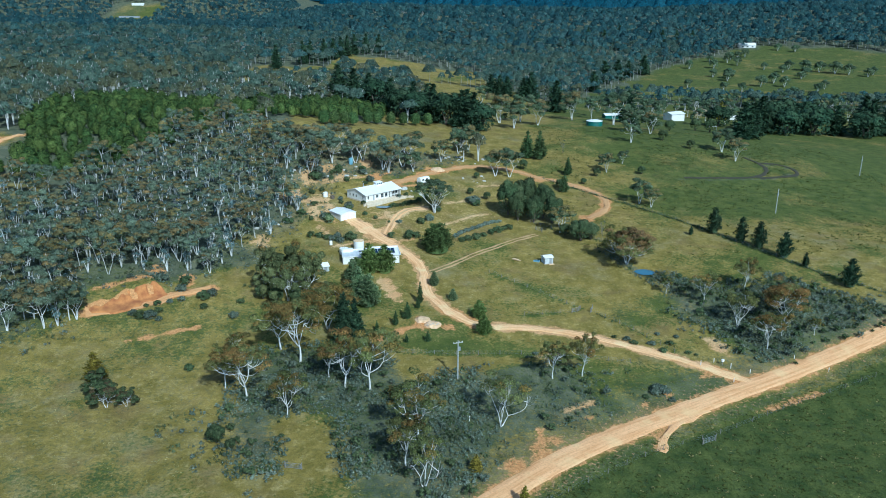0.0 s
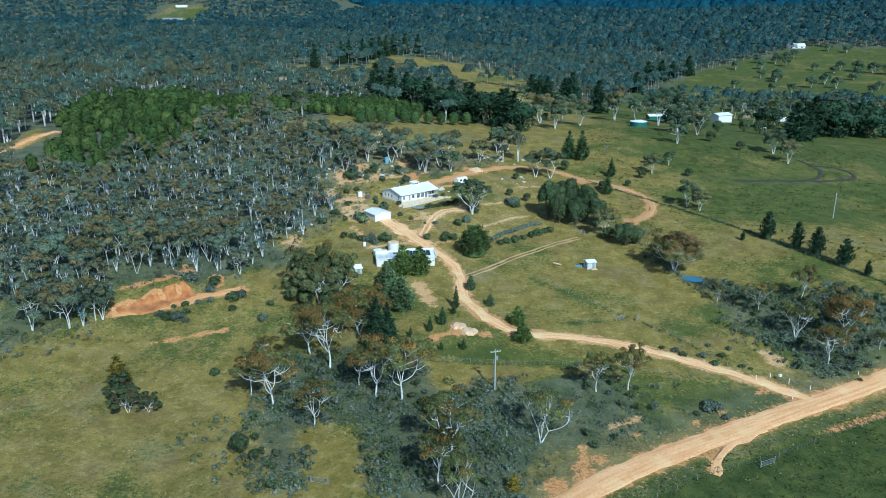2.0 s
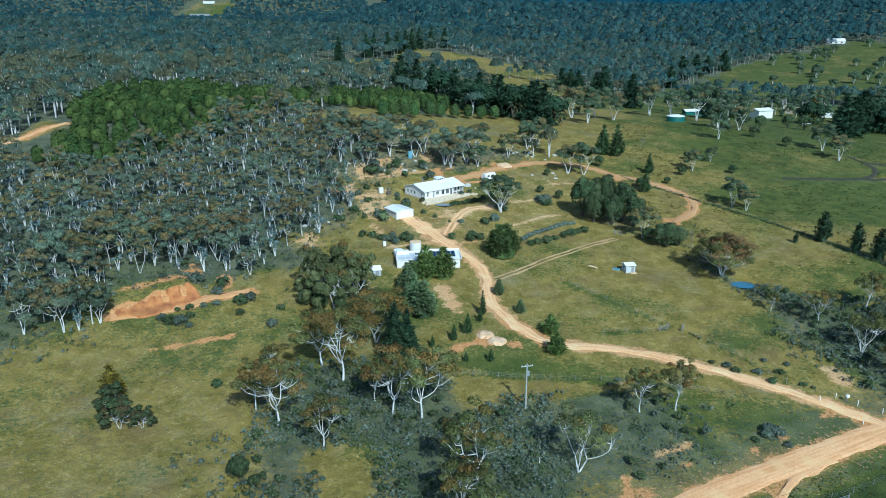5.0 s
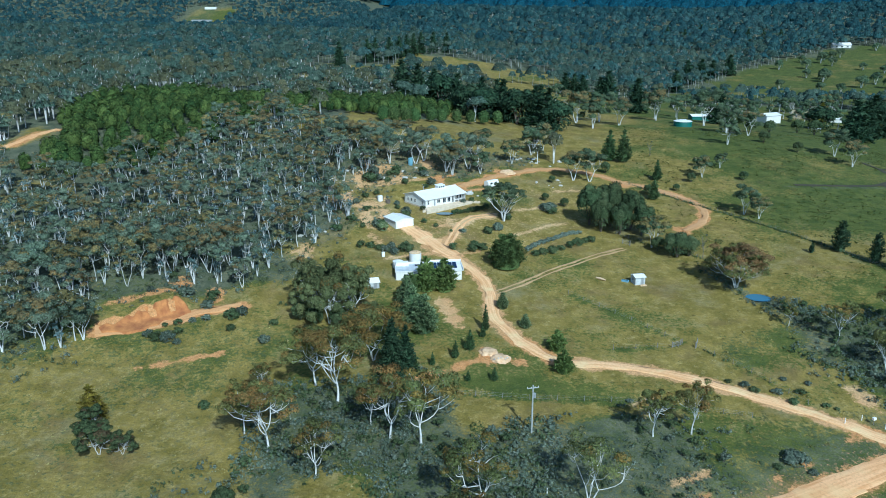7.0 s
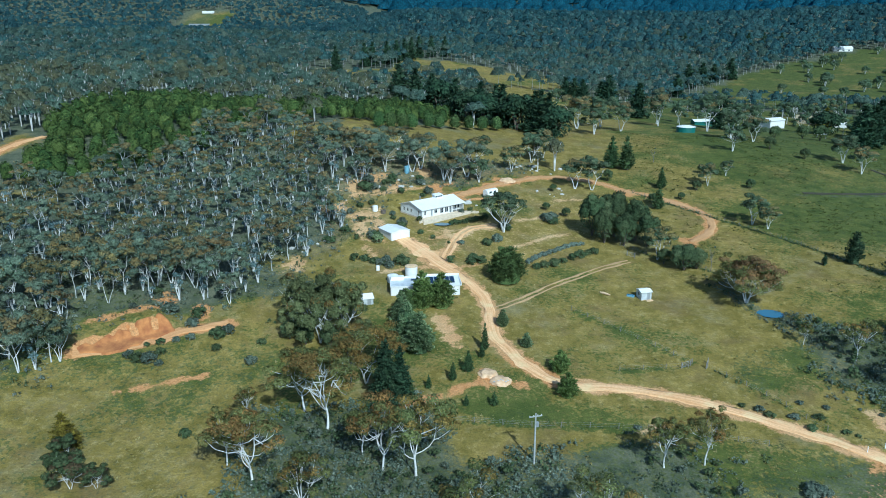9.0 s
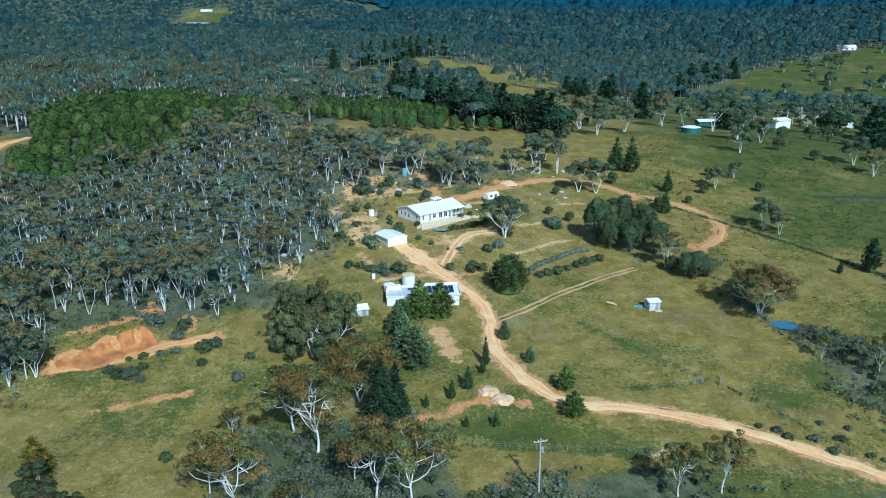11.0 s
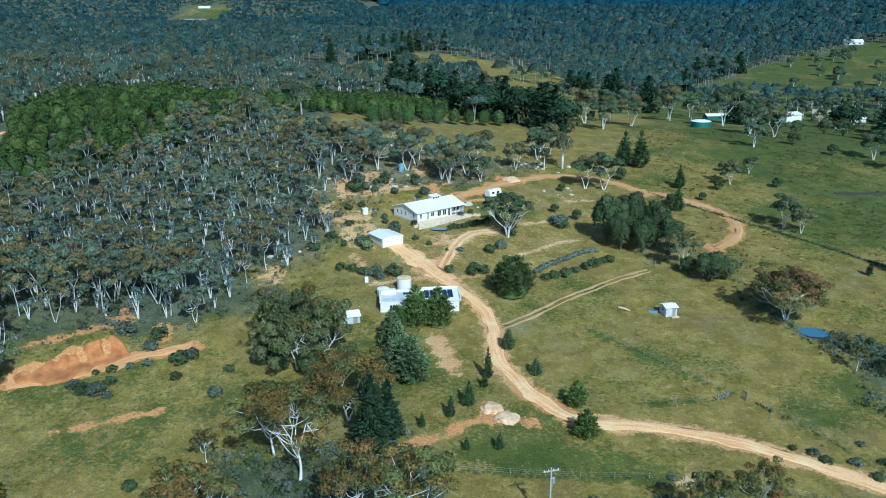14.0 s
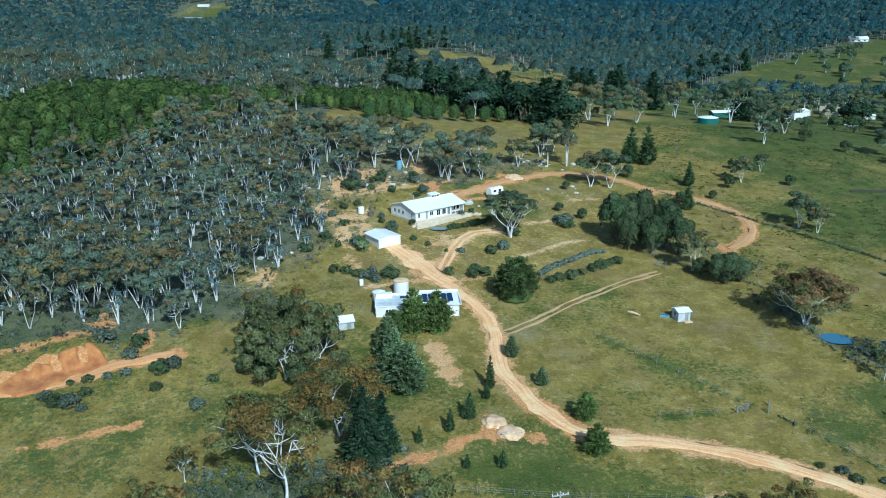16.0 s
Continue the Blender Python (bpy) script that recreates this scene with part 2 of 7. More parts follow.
def ground_material():
    m, nodes, links, p = shader("paddock")
    nt = m.node_tree
    att = nodes.new("ShaderNodeAttribute")
    att.attribute_name = "cover"
    sep = nodes.new("ShaderNodeSeparateColor")
    links.new(att.outputs["Color"], sep.inputs[0])
    big, mid, fine, tiny = grain(nt, 0.035, 5), grain(nt, 0.22, 6), grain(nt, 1.3, 5, 0.7), grain(nt, 3.2, 4, 0.8)
    dry = mixed(nt, (0.186, 0.148, 0.034), (0.318, 0.242, 0.068), ramp(nt, mid, [(0.38, 0.0), (0.66, 1.0)]))
    lush = mixed(nt, (0.074, 0.096, 0.022), (0.138, 0.148, 0.036), ramp(nt, mid, [(0.35, 0.0), (0.68, 1.0)]))
    litter_haze = mixed(nt, (0.072, 0.088, 0.056), (0.160, 0.164, 0.108), ramp(nt, mid, [(0.35, 0.0), (0.65, 1.0)]))
    sandy = mixed(nt, (0.50, 0.325, 0.155), (0.68, 0.475, 0.26), ramp(nt, mid, [(0.35, 0.0), (0.68, 1.0)]))
    orange = mixed(nt, (0.46, 0.215, 0.078), (0.62, 0.345, 0.150), ramp(nt, fine, [(0.35, 0.0), (0.68, 1.0)]))
    earth = mixed(nt, sandy, orange, att.outputs["Alpha"])
    deep = mixed(nt, (0.040, 0.060, 0.016), (0.104, 0.120, 0.032), ramp(nt, mid, [(0.35, 0.0), (0.68, 1.0)]))

    def masked(socket, soft):
        """The cover's weight, broken up by grain."""
        a = nodes.new("ShaderNodeMath")
        a.operation = "ADD"
        links.new(socket, a.inputs[0])
        b = nodes.new("ShaderNodeMath")
        b.operation, b.inputs[1].default_value = "MULTIPLY_ADD", soft
        b.inputs[2].default_value = -soft * 0.5
        links.new(fine, b.inputs[0])
        links.new(b.outputs[0], a.inputs[1])
        return ramp(nt, a.outputs[0], [(0.38, 0.0), (0.62, 1.0)])

    patch = nodes.new("ShaderNodeMath")
    patch.operation = "MULTIPLY_ADD"
    patch.inputs[1].default_value, patch.inputs[2].default_value = 2.6, -1.3
    links.new(big, patch.inputs[0])
    lushness = nodes.new("ShaderNodeMath")
    lushness.operation = "ADD"
    links.new(sep.outputs[1], lushness.inputs[0])
    links.new(patch.outputs[0], lushness.inputs[1])
    straw = ramp(nt, grain(nt, 0.55, 5, 0.75), [(0.52, 0.0), (0.72, 0.6)])
    dry = mixed(nt, dry, (0.50, 0.40, 0.170), straw)
    dry = mixed(nt, dry, (0.205, 0.140, 0.066), ramp(nt, grain(nt, 0.10, 6, 0.7), [(0.50, 0.0), (0.68, 0.6)]))
    dry = mixed(nt, dry, (0.200, 0.190, 0.118), ramp(nt, grain(nt, 0.055, 7, 0.75), [(0.53, 0.0), (0.68, 0.6)]))
    col = mixed(nt, dry, lush, masked(lushness.outputs[0], 1.7))
    col = mixed(nt, col, deep, ramp(nt, sep.outputs[1], [(0.68, 0.0), (0.95, 1.0)]))
    col = mixed(nt, col, (0.075, 0.092, 0.034), ramp(nt, grain(nt, 0.8, 6, 0.8), [(0.52, 0.0), (0.70, 0.55)]))
    tuft = mixed(nt, (0, 0, 0), ramp(nt, grain(nt, 0.42, 5, 0.85), [(0.54, 0.0), (0.64, 0.8)]), ramp(nt, sep.outputs[1], [(0.40, 0.0), (0.62, 1.0)]))
    col = mixed(nt, col, (0.046, 0.064, 0.026), tuft)
    col = mixed(nt, col, litter_haze, masked(sep.outputs[2], 0.9))
    col = mixed(nt, col, earth, masked(sep.outputs[0], 1.5))
    speck = mixed(nt, (0.60, 0.63, 0.64), (1.34, 1.30, 1.22), ramp(nt, tiny, [(0.32, 0.0), (0.68, 1.0)]))
    mul = nodes.new("ShaderNodeMix")
    mul.data_type, mul.blend_type = "RGBA", "MULTIPLY"
    mul.inputs[0].default_value = 1.0
    links.new(col, mul.inputs[6])
    links.new(speck, mul.inputs[7])
    links.new(mul.outputs[2], p.inputs["Base Color"])
    p.inputs["Roughness"].default_value = 0.95
    p.inputs["Specular IOR Level"].default_value = 0.1
    bumped(nt, p, fine, 0.8, 0.35)
    return m


def road_material(name, worn, edge):
    """Gravel, with wheel marks along the road's run (u across, v along)."""
    m, nodes, links, p = shader(name)
    nt = m.node_tree
    uv = nodes.new("ShaderNodeUVMap")
    mp = nodes.new("ShaderNodeMapping")
    mp.inputs["Scale"].default_value = (5.0, 0.05, 1)
    links.new(uv.outputs[0], mp.inputs[0])
    marks = nodes.new("ShaderNodeTexNoise")
    marks.inputs["Scale"].default_value, marks.inputs["Detail"].default_value = 1.6, 5
    links.new(mp.outputs[0], marks.inputs["Vector"])
    fine, mid = grain(nt, 2.2, 5, 0.7), grain(nt, 0.25, 4)
    col = mixed(nt, edge, worn, ramp(nt, marks.outputs["Fac"], [(0.35, 0.0), (0.6, 1.0)]))
    col = mixed(nt, col, tuple(v * 0.72 for v in edge), ramp(nt, fine, [(0.48, 0.0), (0.75, 0.8)]))
    col = mixed(nt, col, tuple(min(0.8, v * 1.15) for v in worn), ramp(nt, mid, [(0.5, 0.0), (0.7, 0.6)]))
    links.new(col, p.inputs["Base Color"])
    p.inputs["Roughness"].default_value = 0.95
    bumped(nt, p, fine, 0.5, 0.06)
    return m


PADDOCK = ground_material()
ROAD = road_material("orange_gravel", (0.82, 0.475, 0.225), (0.64, 0.32, 0.120))
CLAY = road_material("clay_track", (0.58, 0.335, 0.145), (0.45, 0.235, 0.09))
DRIVE = road_material("pale_gravel", (0.86, 0.545, 0.280), (0.66, 0.345, 0.130))
WASH = road_material("washed_clay", (0.66, 0.365, 0.155), (0.54, 0.26, 0.09))
TRACK = road_material("worn_grass_track", (0.54, 0.345, 0.165), (0.38, 0.25, 0.115))

# ---- the lie of the land ----
NEAR_RISE = [0.0, 3.4, 0.4, -2.5, -1.7, -2.3, -0.6, 3.9, 4.0, 2.4, -1.9, -2.1, -3.5, 2.1, 3.4, -2.1, 5.4, -2.4]
HILLS = [(x, y, 45, 0) for x in (-130, -75, -25, 25, 75, 130) for y in (150, 215, 285)]
HILLS = [(x, y, s, a) for (x, y, s, _), a in zip(HILLS, NEAR_RISE)] + [
    (-180, 300, 80, 11.6), (-70, 330, 40, 11.3), (20, 370, 60, 1.5), (110, 380, 70, 11.0), (-60, 420, 90, 4.4),
    (150, 500, 110, -1.0), (-150, 600, 170, 16.2), (50, 700, 190, -3.3), (300, 800, 220, -4.2), (380, 1050, 200, -6.1),
    (-300, 1000, 320, 10.4), (100, 1250, 320, -7.5), (-300, 400, 160, 15.4), (0, 60, 140, -4.3), (-700, 800, 320, 17.7),
    (700, 800, 320, 7.6), (-220, 100, 90, -0.2), (230, 120, 90, -3.0)]


def ease(a):
    a = np.clip(a, 0, 1)
    return a * a * (3 - 2 * a)


def segments_distance(x, y, line):
    """Distance from points to a line of corners."""
    best = np.full(np.shape(x), 1e9)
    for (ax, ay), (bx, by) in zip(line[:-1], line[1:]):
        dx, dy = bx - ax, by - ay
        f = np.clip(((x - ax) * dx + (y - ay) * dy) / (dx * dx + dy * dy), 0, 1)
        best = np.minimum(best, np.hypot(x - ax - f * dx, y - ay - f * dy))
    return best


def inside(x, y, poly):
    x, y = np.asarray(x, float), np.asarray(y, float)
    hit = np.zeros(x.shape, bool)
    for (ax, ay), (bx, by) in zip(poly, poly[1:] + poly[:1]):
        if ay != by:
            hit ^= ((ay > y) != (by > y)) & (x < (bx - ax) * (y - ay) / (by - ay) + ax)
    return hit


def land(x, y):
    """Height of the ground."""
    x, y = np.asarray(x, float), np.asarray(y, float)
    west = ease((-x - 200) / 400)
    z = 4 + 52 * ease((y - 550) / 850) - 22 * ease((y - 1420) / 450) * (1 - west) + 150 * ease((y - 2500) / 2000)
    z = z + west * 44 * ease((y - 1490) / 380) - 33 * ease((-x - 130) / 260) * ease((y - 840) / 220) * ease((1900 - y) / 300)
    z = z + 9 * np.exp(-((y - 780) / 110) ** 2) * ease((60 - x) / 160) + (8 + 4 * ease((x - 300) / 200)) * (1 - west) * np.exp(-((y - 1420) / 200) ** 2)
    for cx, cy, s, a in HILLS:
        z = z + a * np.exp(-((x - cx) ** 2 + (y - cy) ** 2) / (2 * s * s))
    far = ease((y - 800) / 900)
    z = z + far * (4 + 14 * ease((y - 2200) / 900)) * (np.sin(x / 310 + 1.2) * np.sin(y / 300) + 0.6 * np.sin(x / 120 + y / 190))
    # dug bank beside the forest
    u, v = (x + 89) * 0.80 + (y - 183) * 0.60, -(x + 89) * 0.60 + (y - 183) * 0.80
    win = ease((u + 4) / 5) * ease((20.5 - u) / 3.5)
    z = z + win * (0.9 + 1.4 * ease((u - 2) / 14)) * (1.0 * ease((v - 0.2 - 0.7 * np.sin(u * 1.3) - 0.4 * np.sin(u * 2.9)) / 2.6) * np.exp(-np.maximum(v - 3, 0) / 16) - 0.25 * ease((v + 6) / 5) * ease((1.5 - v) / 1.5))
    # levelled house terrace
    u, v = (x + 26.7) * 0.726 + (y - 260.9) * 0.688, -(x + 26.7) * 0.688 + (y - 260.9) * 0.726
    pad = ease((u + 4) / 3) * ease((20 - u) / 4) * ease((v + 2.4) / 0.8) * ease((14 - v) / 4)
    z = z * (1 - pad) + 15.8 * pad
    # dam
    z = z - 1.3 * np.exp(-((x - 60) ** 2 / 16 + (y - 219) ** 2 / 16))
    return z


def lz(x, y):
    return float(land(x, y))


def spline(points, step=1.5):
    """A smooth line through the corners, in even steps."""
    p = np.array(points, float)
    p = np.vstack([2 * p[0] - p[1], p, 2 * p[-1] - p[-2]])
    out = []
    for a, b, c, d in zip(p[:-3], p[1:-2], p[2:-1], p[3:]):
        n = max(2, int(np.hypot(*(c - b)) / step))
        t = np.linspace(0, 1, n, endpoint=False)[:, None]
        out.append(0.5 * (2 * b + (c - a) * t + (2 * a - 5 * b + 4 * c - d) * t ** 2 + (3 * b - a - 3 * c + d) * t ** 3))
    return np.vstack(out + [p[-2:-1]])


ROAD_LINE = [(-60, 46), (-25, 81), (11.3, 116.4), (21.7, 126.0), (33.5, 134.9), (46.4, 143.6), (60.7, 152.8), (76.3, 161.8), (92.9, 171), (103.8, 177.1), (150, 203), (220, 242)]
DRIVE_LINE = [(70.6, 159.5), (59.4, 166.9), (48.8, 172.5), (38.4, 177.2), (30.8, 179.6), (20.1, 181.1), (13.5, 180.8), (7.6, 182.3), (3.5, 186.3),
              (0.4, 190.2), (-1.3, 193.8), (-3.9, 198.0), (-5.0, 204.9), (-5.6, 211.3), (-7.3, 218.1), (-10.7, 224.2), (-14.3, 229.1), (-18.9, 234),
              (-24.4, 241.0), (-30.0, 246.8)]
BRANCH_LINE = [(-19.0, 235), (-17.7, 241.0), (-16.0, 252.6), (-12.6, 260.4), (-6.0, 264.7)]
TRACK_LINE = [(-5.4, 211.0), (-2.3, 213.5), (3.6, 219.9), (9.8, 227.6), (16.6, 234.5), (23.8, 241.6), (31.0, 246.9)]
UPPER_LINE = [(-19.3, 283.7), (-11.5, 292.4), (-7.8, 298.7), (-3.2, 303.4), (6.5, 313.9), (15.7, 318.8), (26.0, 317.6), (32.5, 312.5), (38.6, 306.6),
              (45.8, 303.0), (52.8, 296.5), (58.0, 289.0), (60.1, 281.8), (59.0, 273.8), (55.3, 267.2), (50.4, 262.5)]
LOWER_LINE = [(-22.0, 170.3), (-15.9, 173.2), (-12.4, 174.9), (-8.3, 178.7), (-5.3, 180.2), (1.9, 179.8)]
WEST_LINE = [(-171.8, 275), (-169.8, 285.9), (-168.8, 295.8), (-166.0, 305.3)]
BANK_LINE = [(-89.5, 181.6), (-81.9, 185.2), (-77.2, 188.9), (-72.5, 192.6), (-67.2, 195.6), (-62.7, 198)]
RIM_LINE = [(-91.7, 192.6), (-86.3, 195.4), (-79.2, 200.1)]
STRIP_LINE = [(-75.5, 170.5), (-69.5, 173.1), (-64.7, 176.0), (-60.6, 177.8)]
FOREST = [(-112, 176), (-100, 174), (-93, 181), (-103, 200), (-87, 210), (-66, 207), (-58, 216), (-57, 237), (-50, 246), (-52, 274), (-51, 291),
          (-62, 308), (-76, 318), (-84, 335), (-95, 314), (-110, 288), (-121, 268), (-129, 244), (-153, 242), (-162, 278), (-240, 300), (-240, 215), (-150, 185)]
PLANTATION = [(-153, 246), (-163, 275), (-166.3, 304.6), (-181.2, 366.6), (-160, 407), (-111.4, 387.0), (-83.0, 339.4), (-95, 315), (-110, 290), (-121, 270), (-129, 247)]
PLANTATION_EAST = [(-85.7, 336), (-98, 400), (-70, 440), (-32, 430), (-31.5, 400), (-61.6, 349)]
TRACK_GAP = [(-175, 276), (-171, 300), (-162, 306), (-153, 284), (-149, 262), (-158, 252)]
BARE_TOP = [(-78, 320), (-60, 345), (-31, 395), (15, 397), (24, 350), (8, 322), (-30, 313), (-60, 309)]
FIELDS = [[(-150, 545), (-146, 640), (-88, 660), (-72, 560), (-123, 512)], [(-98, 640), (-92, 745), (-20, 738), (45, 735), (45, 690), (0, 648), (-50, 632)],
          [(-20, 720), (36, 715), (39, 657), (8, 648)], [(27, 581), (58, 583), (112, 606), (93, 504), (24, 454)],
          [(60, 548), (140, 690), (220, 838), (314, 946), (401, 1030), (480, 1010), (560, 900), (480, 700), (400, 630), (250, 640), (150, 650)],
          [(-40, 752), (38, 724), (38, 652), (-36, 690)], [(-690, 1590), (-590, 1580), (-585, 1745), (-690, 1745)]]
FENCES = [[(13.5, 214.3), (22.8, 206.2), (36.6, 193.1)], [(39.3, 191.6), (47.5, 183.3), (56, 172)], [(21.3, 188.1), (28, 189.5), (35.5, 191.4)],
          [(40, 306), (58.3, 286), (75, 267), (86.1, 251), (96.2, 233), (108, 215), (121.8, 201), (140, 185)],
          [(6, 105), (22.6, 117.4), (41.9, 131.1), (54.7, 137.8), (75.4, 150.6), (100, 163)], [(-12, 166.5), (4, 166), (24, 167.5), (44, 166)],
          [(30, 258), (38, 251), (48, 244), (56, 236)]]
WORN_LINES = [[(0, 270.9), (6.2, 274.3), (12.6, 279.1)], [(-15.4, 232.3), (-9.2, 236.4)], [(-2.1, 248.9), (4.1, 254), (10.1, 261.1), (16.1, 264.2)],
              [(-48.8, 273.6), (-42.8, 279.7), (-35.4, 283.5), (-26.9, 287.6)], [(-19.2, 283.3), (-14.3, 282.9), (-8, 287.1)], [(-45.6, 254.2), (-40.9, 260.1), (-39.3, 263.8)],
              [(-40.3, 241.9), (-36.6, 236.5)], [(13.4, 292.8), (21.9, 296.1)], [(-52.3, 295), (-47, 285), (-49.6, 273.5)], [(-33, 227), (-24, 231), (-19, 233)]]
WORN_LINES += [[(19.5, 136.8), (18.6, 129.8)], [(21.3, 134.1), (22.6, 132.1)], [(46.5, 140.2), (44, 137.4), (41.8, 132)], [(77.8, 161), (75.6, 157.1)], [(67.9, 148.1), (76.7, 152.5), (84.3, 156.1)],
              [(26, 144.1), (31.8, 148)], [(67.3, 178.6), (68.6, 174.4)], [(42.1, 147.3), (43, 147.8)], [(48.7, 152.3), (49.5, 152.9)], [(59.9, 161.4), (60.8, 162)], [(29.5, 141.4), (30.3, 142)]]
WORN_LINES += [[(-36, 246), (-42.3, 246.5), (-43.5, 257.5), (-41, 263), (-39.7, 268.3)], [(-43.4, 276.4), (-35, 282.6), (-28.4, 287.1), (-20.1, 294.5)]]
SLOPE = [(-60, 220), (-44, 240), (-43, 275), (-20, 287), (-10, 302), (4, 318), (10, 350), (-10, 325), (-50, 318), (-62, 300)]
GLADE = [(-29.5, 141.7), (-20.2, 139.3), (-17.8, 133.0), (-19, 125.9), (-17, 117.8), (-19, 100), (-70, 100), (-46, 121), (-31.4, 120.6), (-29.2, 125.8), (-29.6, 133.1)]
GARDEN = [(-44, 240), (-36, 226), (-22, 222), (-8, 222), (4, 232), (20, 252), (30, 268), (20, 300), (0, 305), (-20, 290)]
ROUGH_GRASS = [(47, 228), (47, 208), (46, 197), (43, 190), (46, 184), (51, 177), (60, 171), (68, 177), (65, 186), (61, 196), (57, 208), (52, 222)]
LOW_HEATH = [(46, 238), (50, 228), (53, 217), (55, 206), (59, 193), (64, 182), (70, 190), (66, 205), (66, 216), (60, 224), (52, 234)]
CREEK = [(52, 224), (60, 214), (59, 207), (66, 187), (68, 180), (76, 168.5), (87, 170.5), (114, 184), (135, 197), (134, 206), (101, 199.5), (97, 213), (82, 212), (68, 212)]
THICKETS = [[(-50, 172), (-49, 152), (-44, 140), (-41, 118), (-8, 108), (18, 128), (40, 150), (36, 160), (8, 164), (-8, 160), (-24, 172)],
            CREEK,
            [(-118, 150), (-104, 156), (-96, 174), (-92, 190), (-74, 203), (-54, 204), (-46, 218), (-52, 230), (-64, 228), (-100, 216)]]
VERGE = [(18, 124), (45, 145), (80, 166), (70, 157.5), (60, 164), (44, 170), (30, 168), (34, 150)]


def in_any(x, y, polys):
    hit = np.zeros(np.shape(x), bool)
    for q in polys:
        hit |= inside(x, y, q)
    return hit


def softly(x, y, test, r):
    """How far the test holds round each point, 0 to 1, with wavering borders."""
    x, y = np.asarray(x, float), np.asarray(y, float)
    x = x + r * 0.6 * (np.sin(y / 7.1 + 1) + np.sin(x / 5.3 + y / 11)) 
    y = y + r * 0.6 * (np.sin(x / 6.3 + 2) + np.sin(y / 4.9 - x / 9))
    s = test(x, y).astype(float) * 2
    for k in range(10):
        a, q = k * 2.4, r * math.sqrt((k + 1) / 10)
        s += test(x + q * math.cos(a), y + q * math.sin(a))
    return s / 12


def wooded(x, y):
    """Where the far gum woods stand."""
    x, y = np.asarray(x, float), np.asarray(y, float)
    w = (((x < 15 - (y - 330) * 0.15) & (y > np.where(x < -100, 285, 322))) | (y > 640 - 0.1 * x) | ((x > 60) & (x < 420) & (y > 588) & (np.sin(x * 0.10) + np.sin(y * 0.13 + x * 0.04) > 0.1))) & ~in_any(x, y, FIELDS)
    w &= ~(inside(x, y, PLANTATION) | inside(x, y, PLANTATION_EAST) | inside(x, y, BARE_TOP) | inside(x, y, FOREST))
    w &= (segments_distance(x, y, WEST_LINE) > 6) & ~inside(x, y, TRACK_GAP)
    w &= segments_distance(x, y, [(-88, 334), (-61, 347), (-31, 398), (-30, 430)]) > 9
    w &= segments_distance(x, y, [(20, 388), (-6, 406), (-31, 440), (-62, 468)]) > 14
    return w


def grid_mesh(name, V, F, materials=(), index=None, smooth=False):
    """A mesh from arrays of corners and of faces of one size."""
    me = bpy.data.meshes.new(name)
    V, F = np.asarray(V, np.float32), np.asarray(F, np.int32)
    me.vertices.add(len(V))
    me.vertices.foreach_set("co", V.ravel())
    k = F.shape[1]
    me.loops.add(F.size)
    me.loops.foreach_set("vertex_index", F.ravel())
    me.polygons.add(len(F))
    me.polygons.foreach_set("loop_start", np.arange(len(F), dtype=np.int32) * k)
    for m in materials:
        me.materials.append(m)
    if index is not None:
        me.polygons.foreach_set("material_index", np.asarray(index, np.int32))
    me.polygons.foreach_set("use_smooth", np.full(len(F), smooth))
    me.update(calc_edges=True)
    me.validate()
    return me


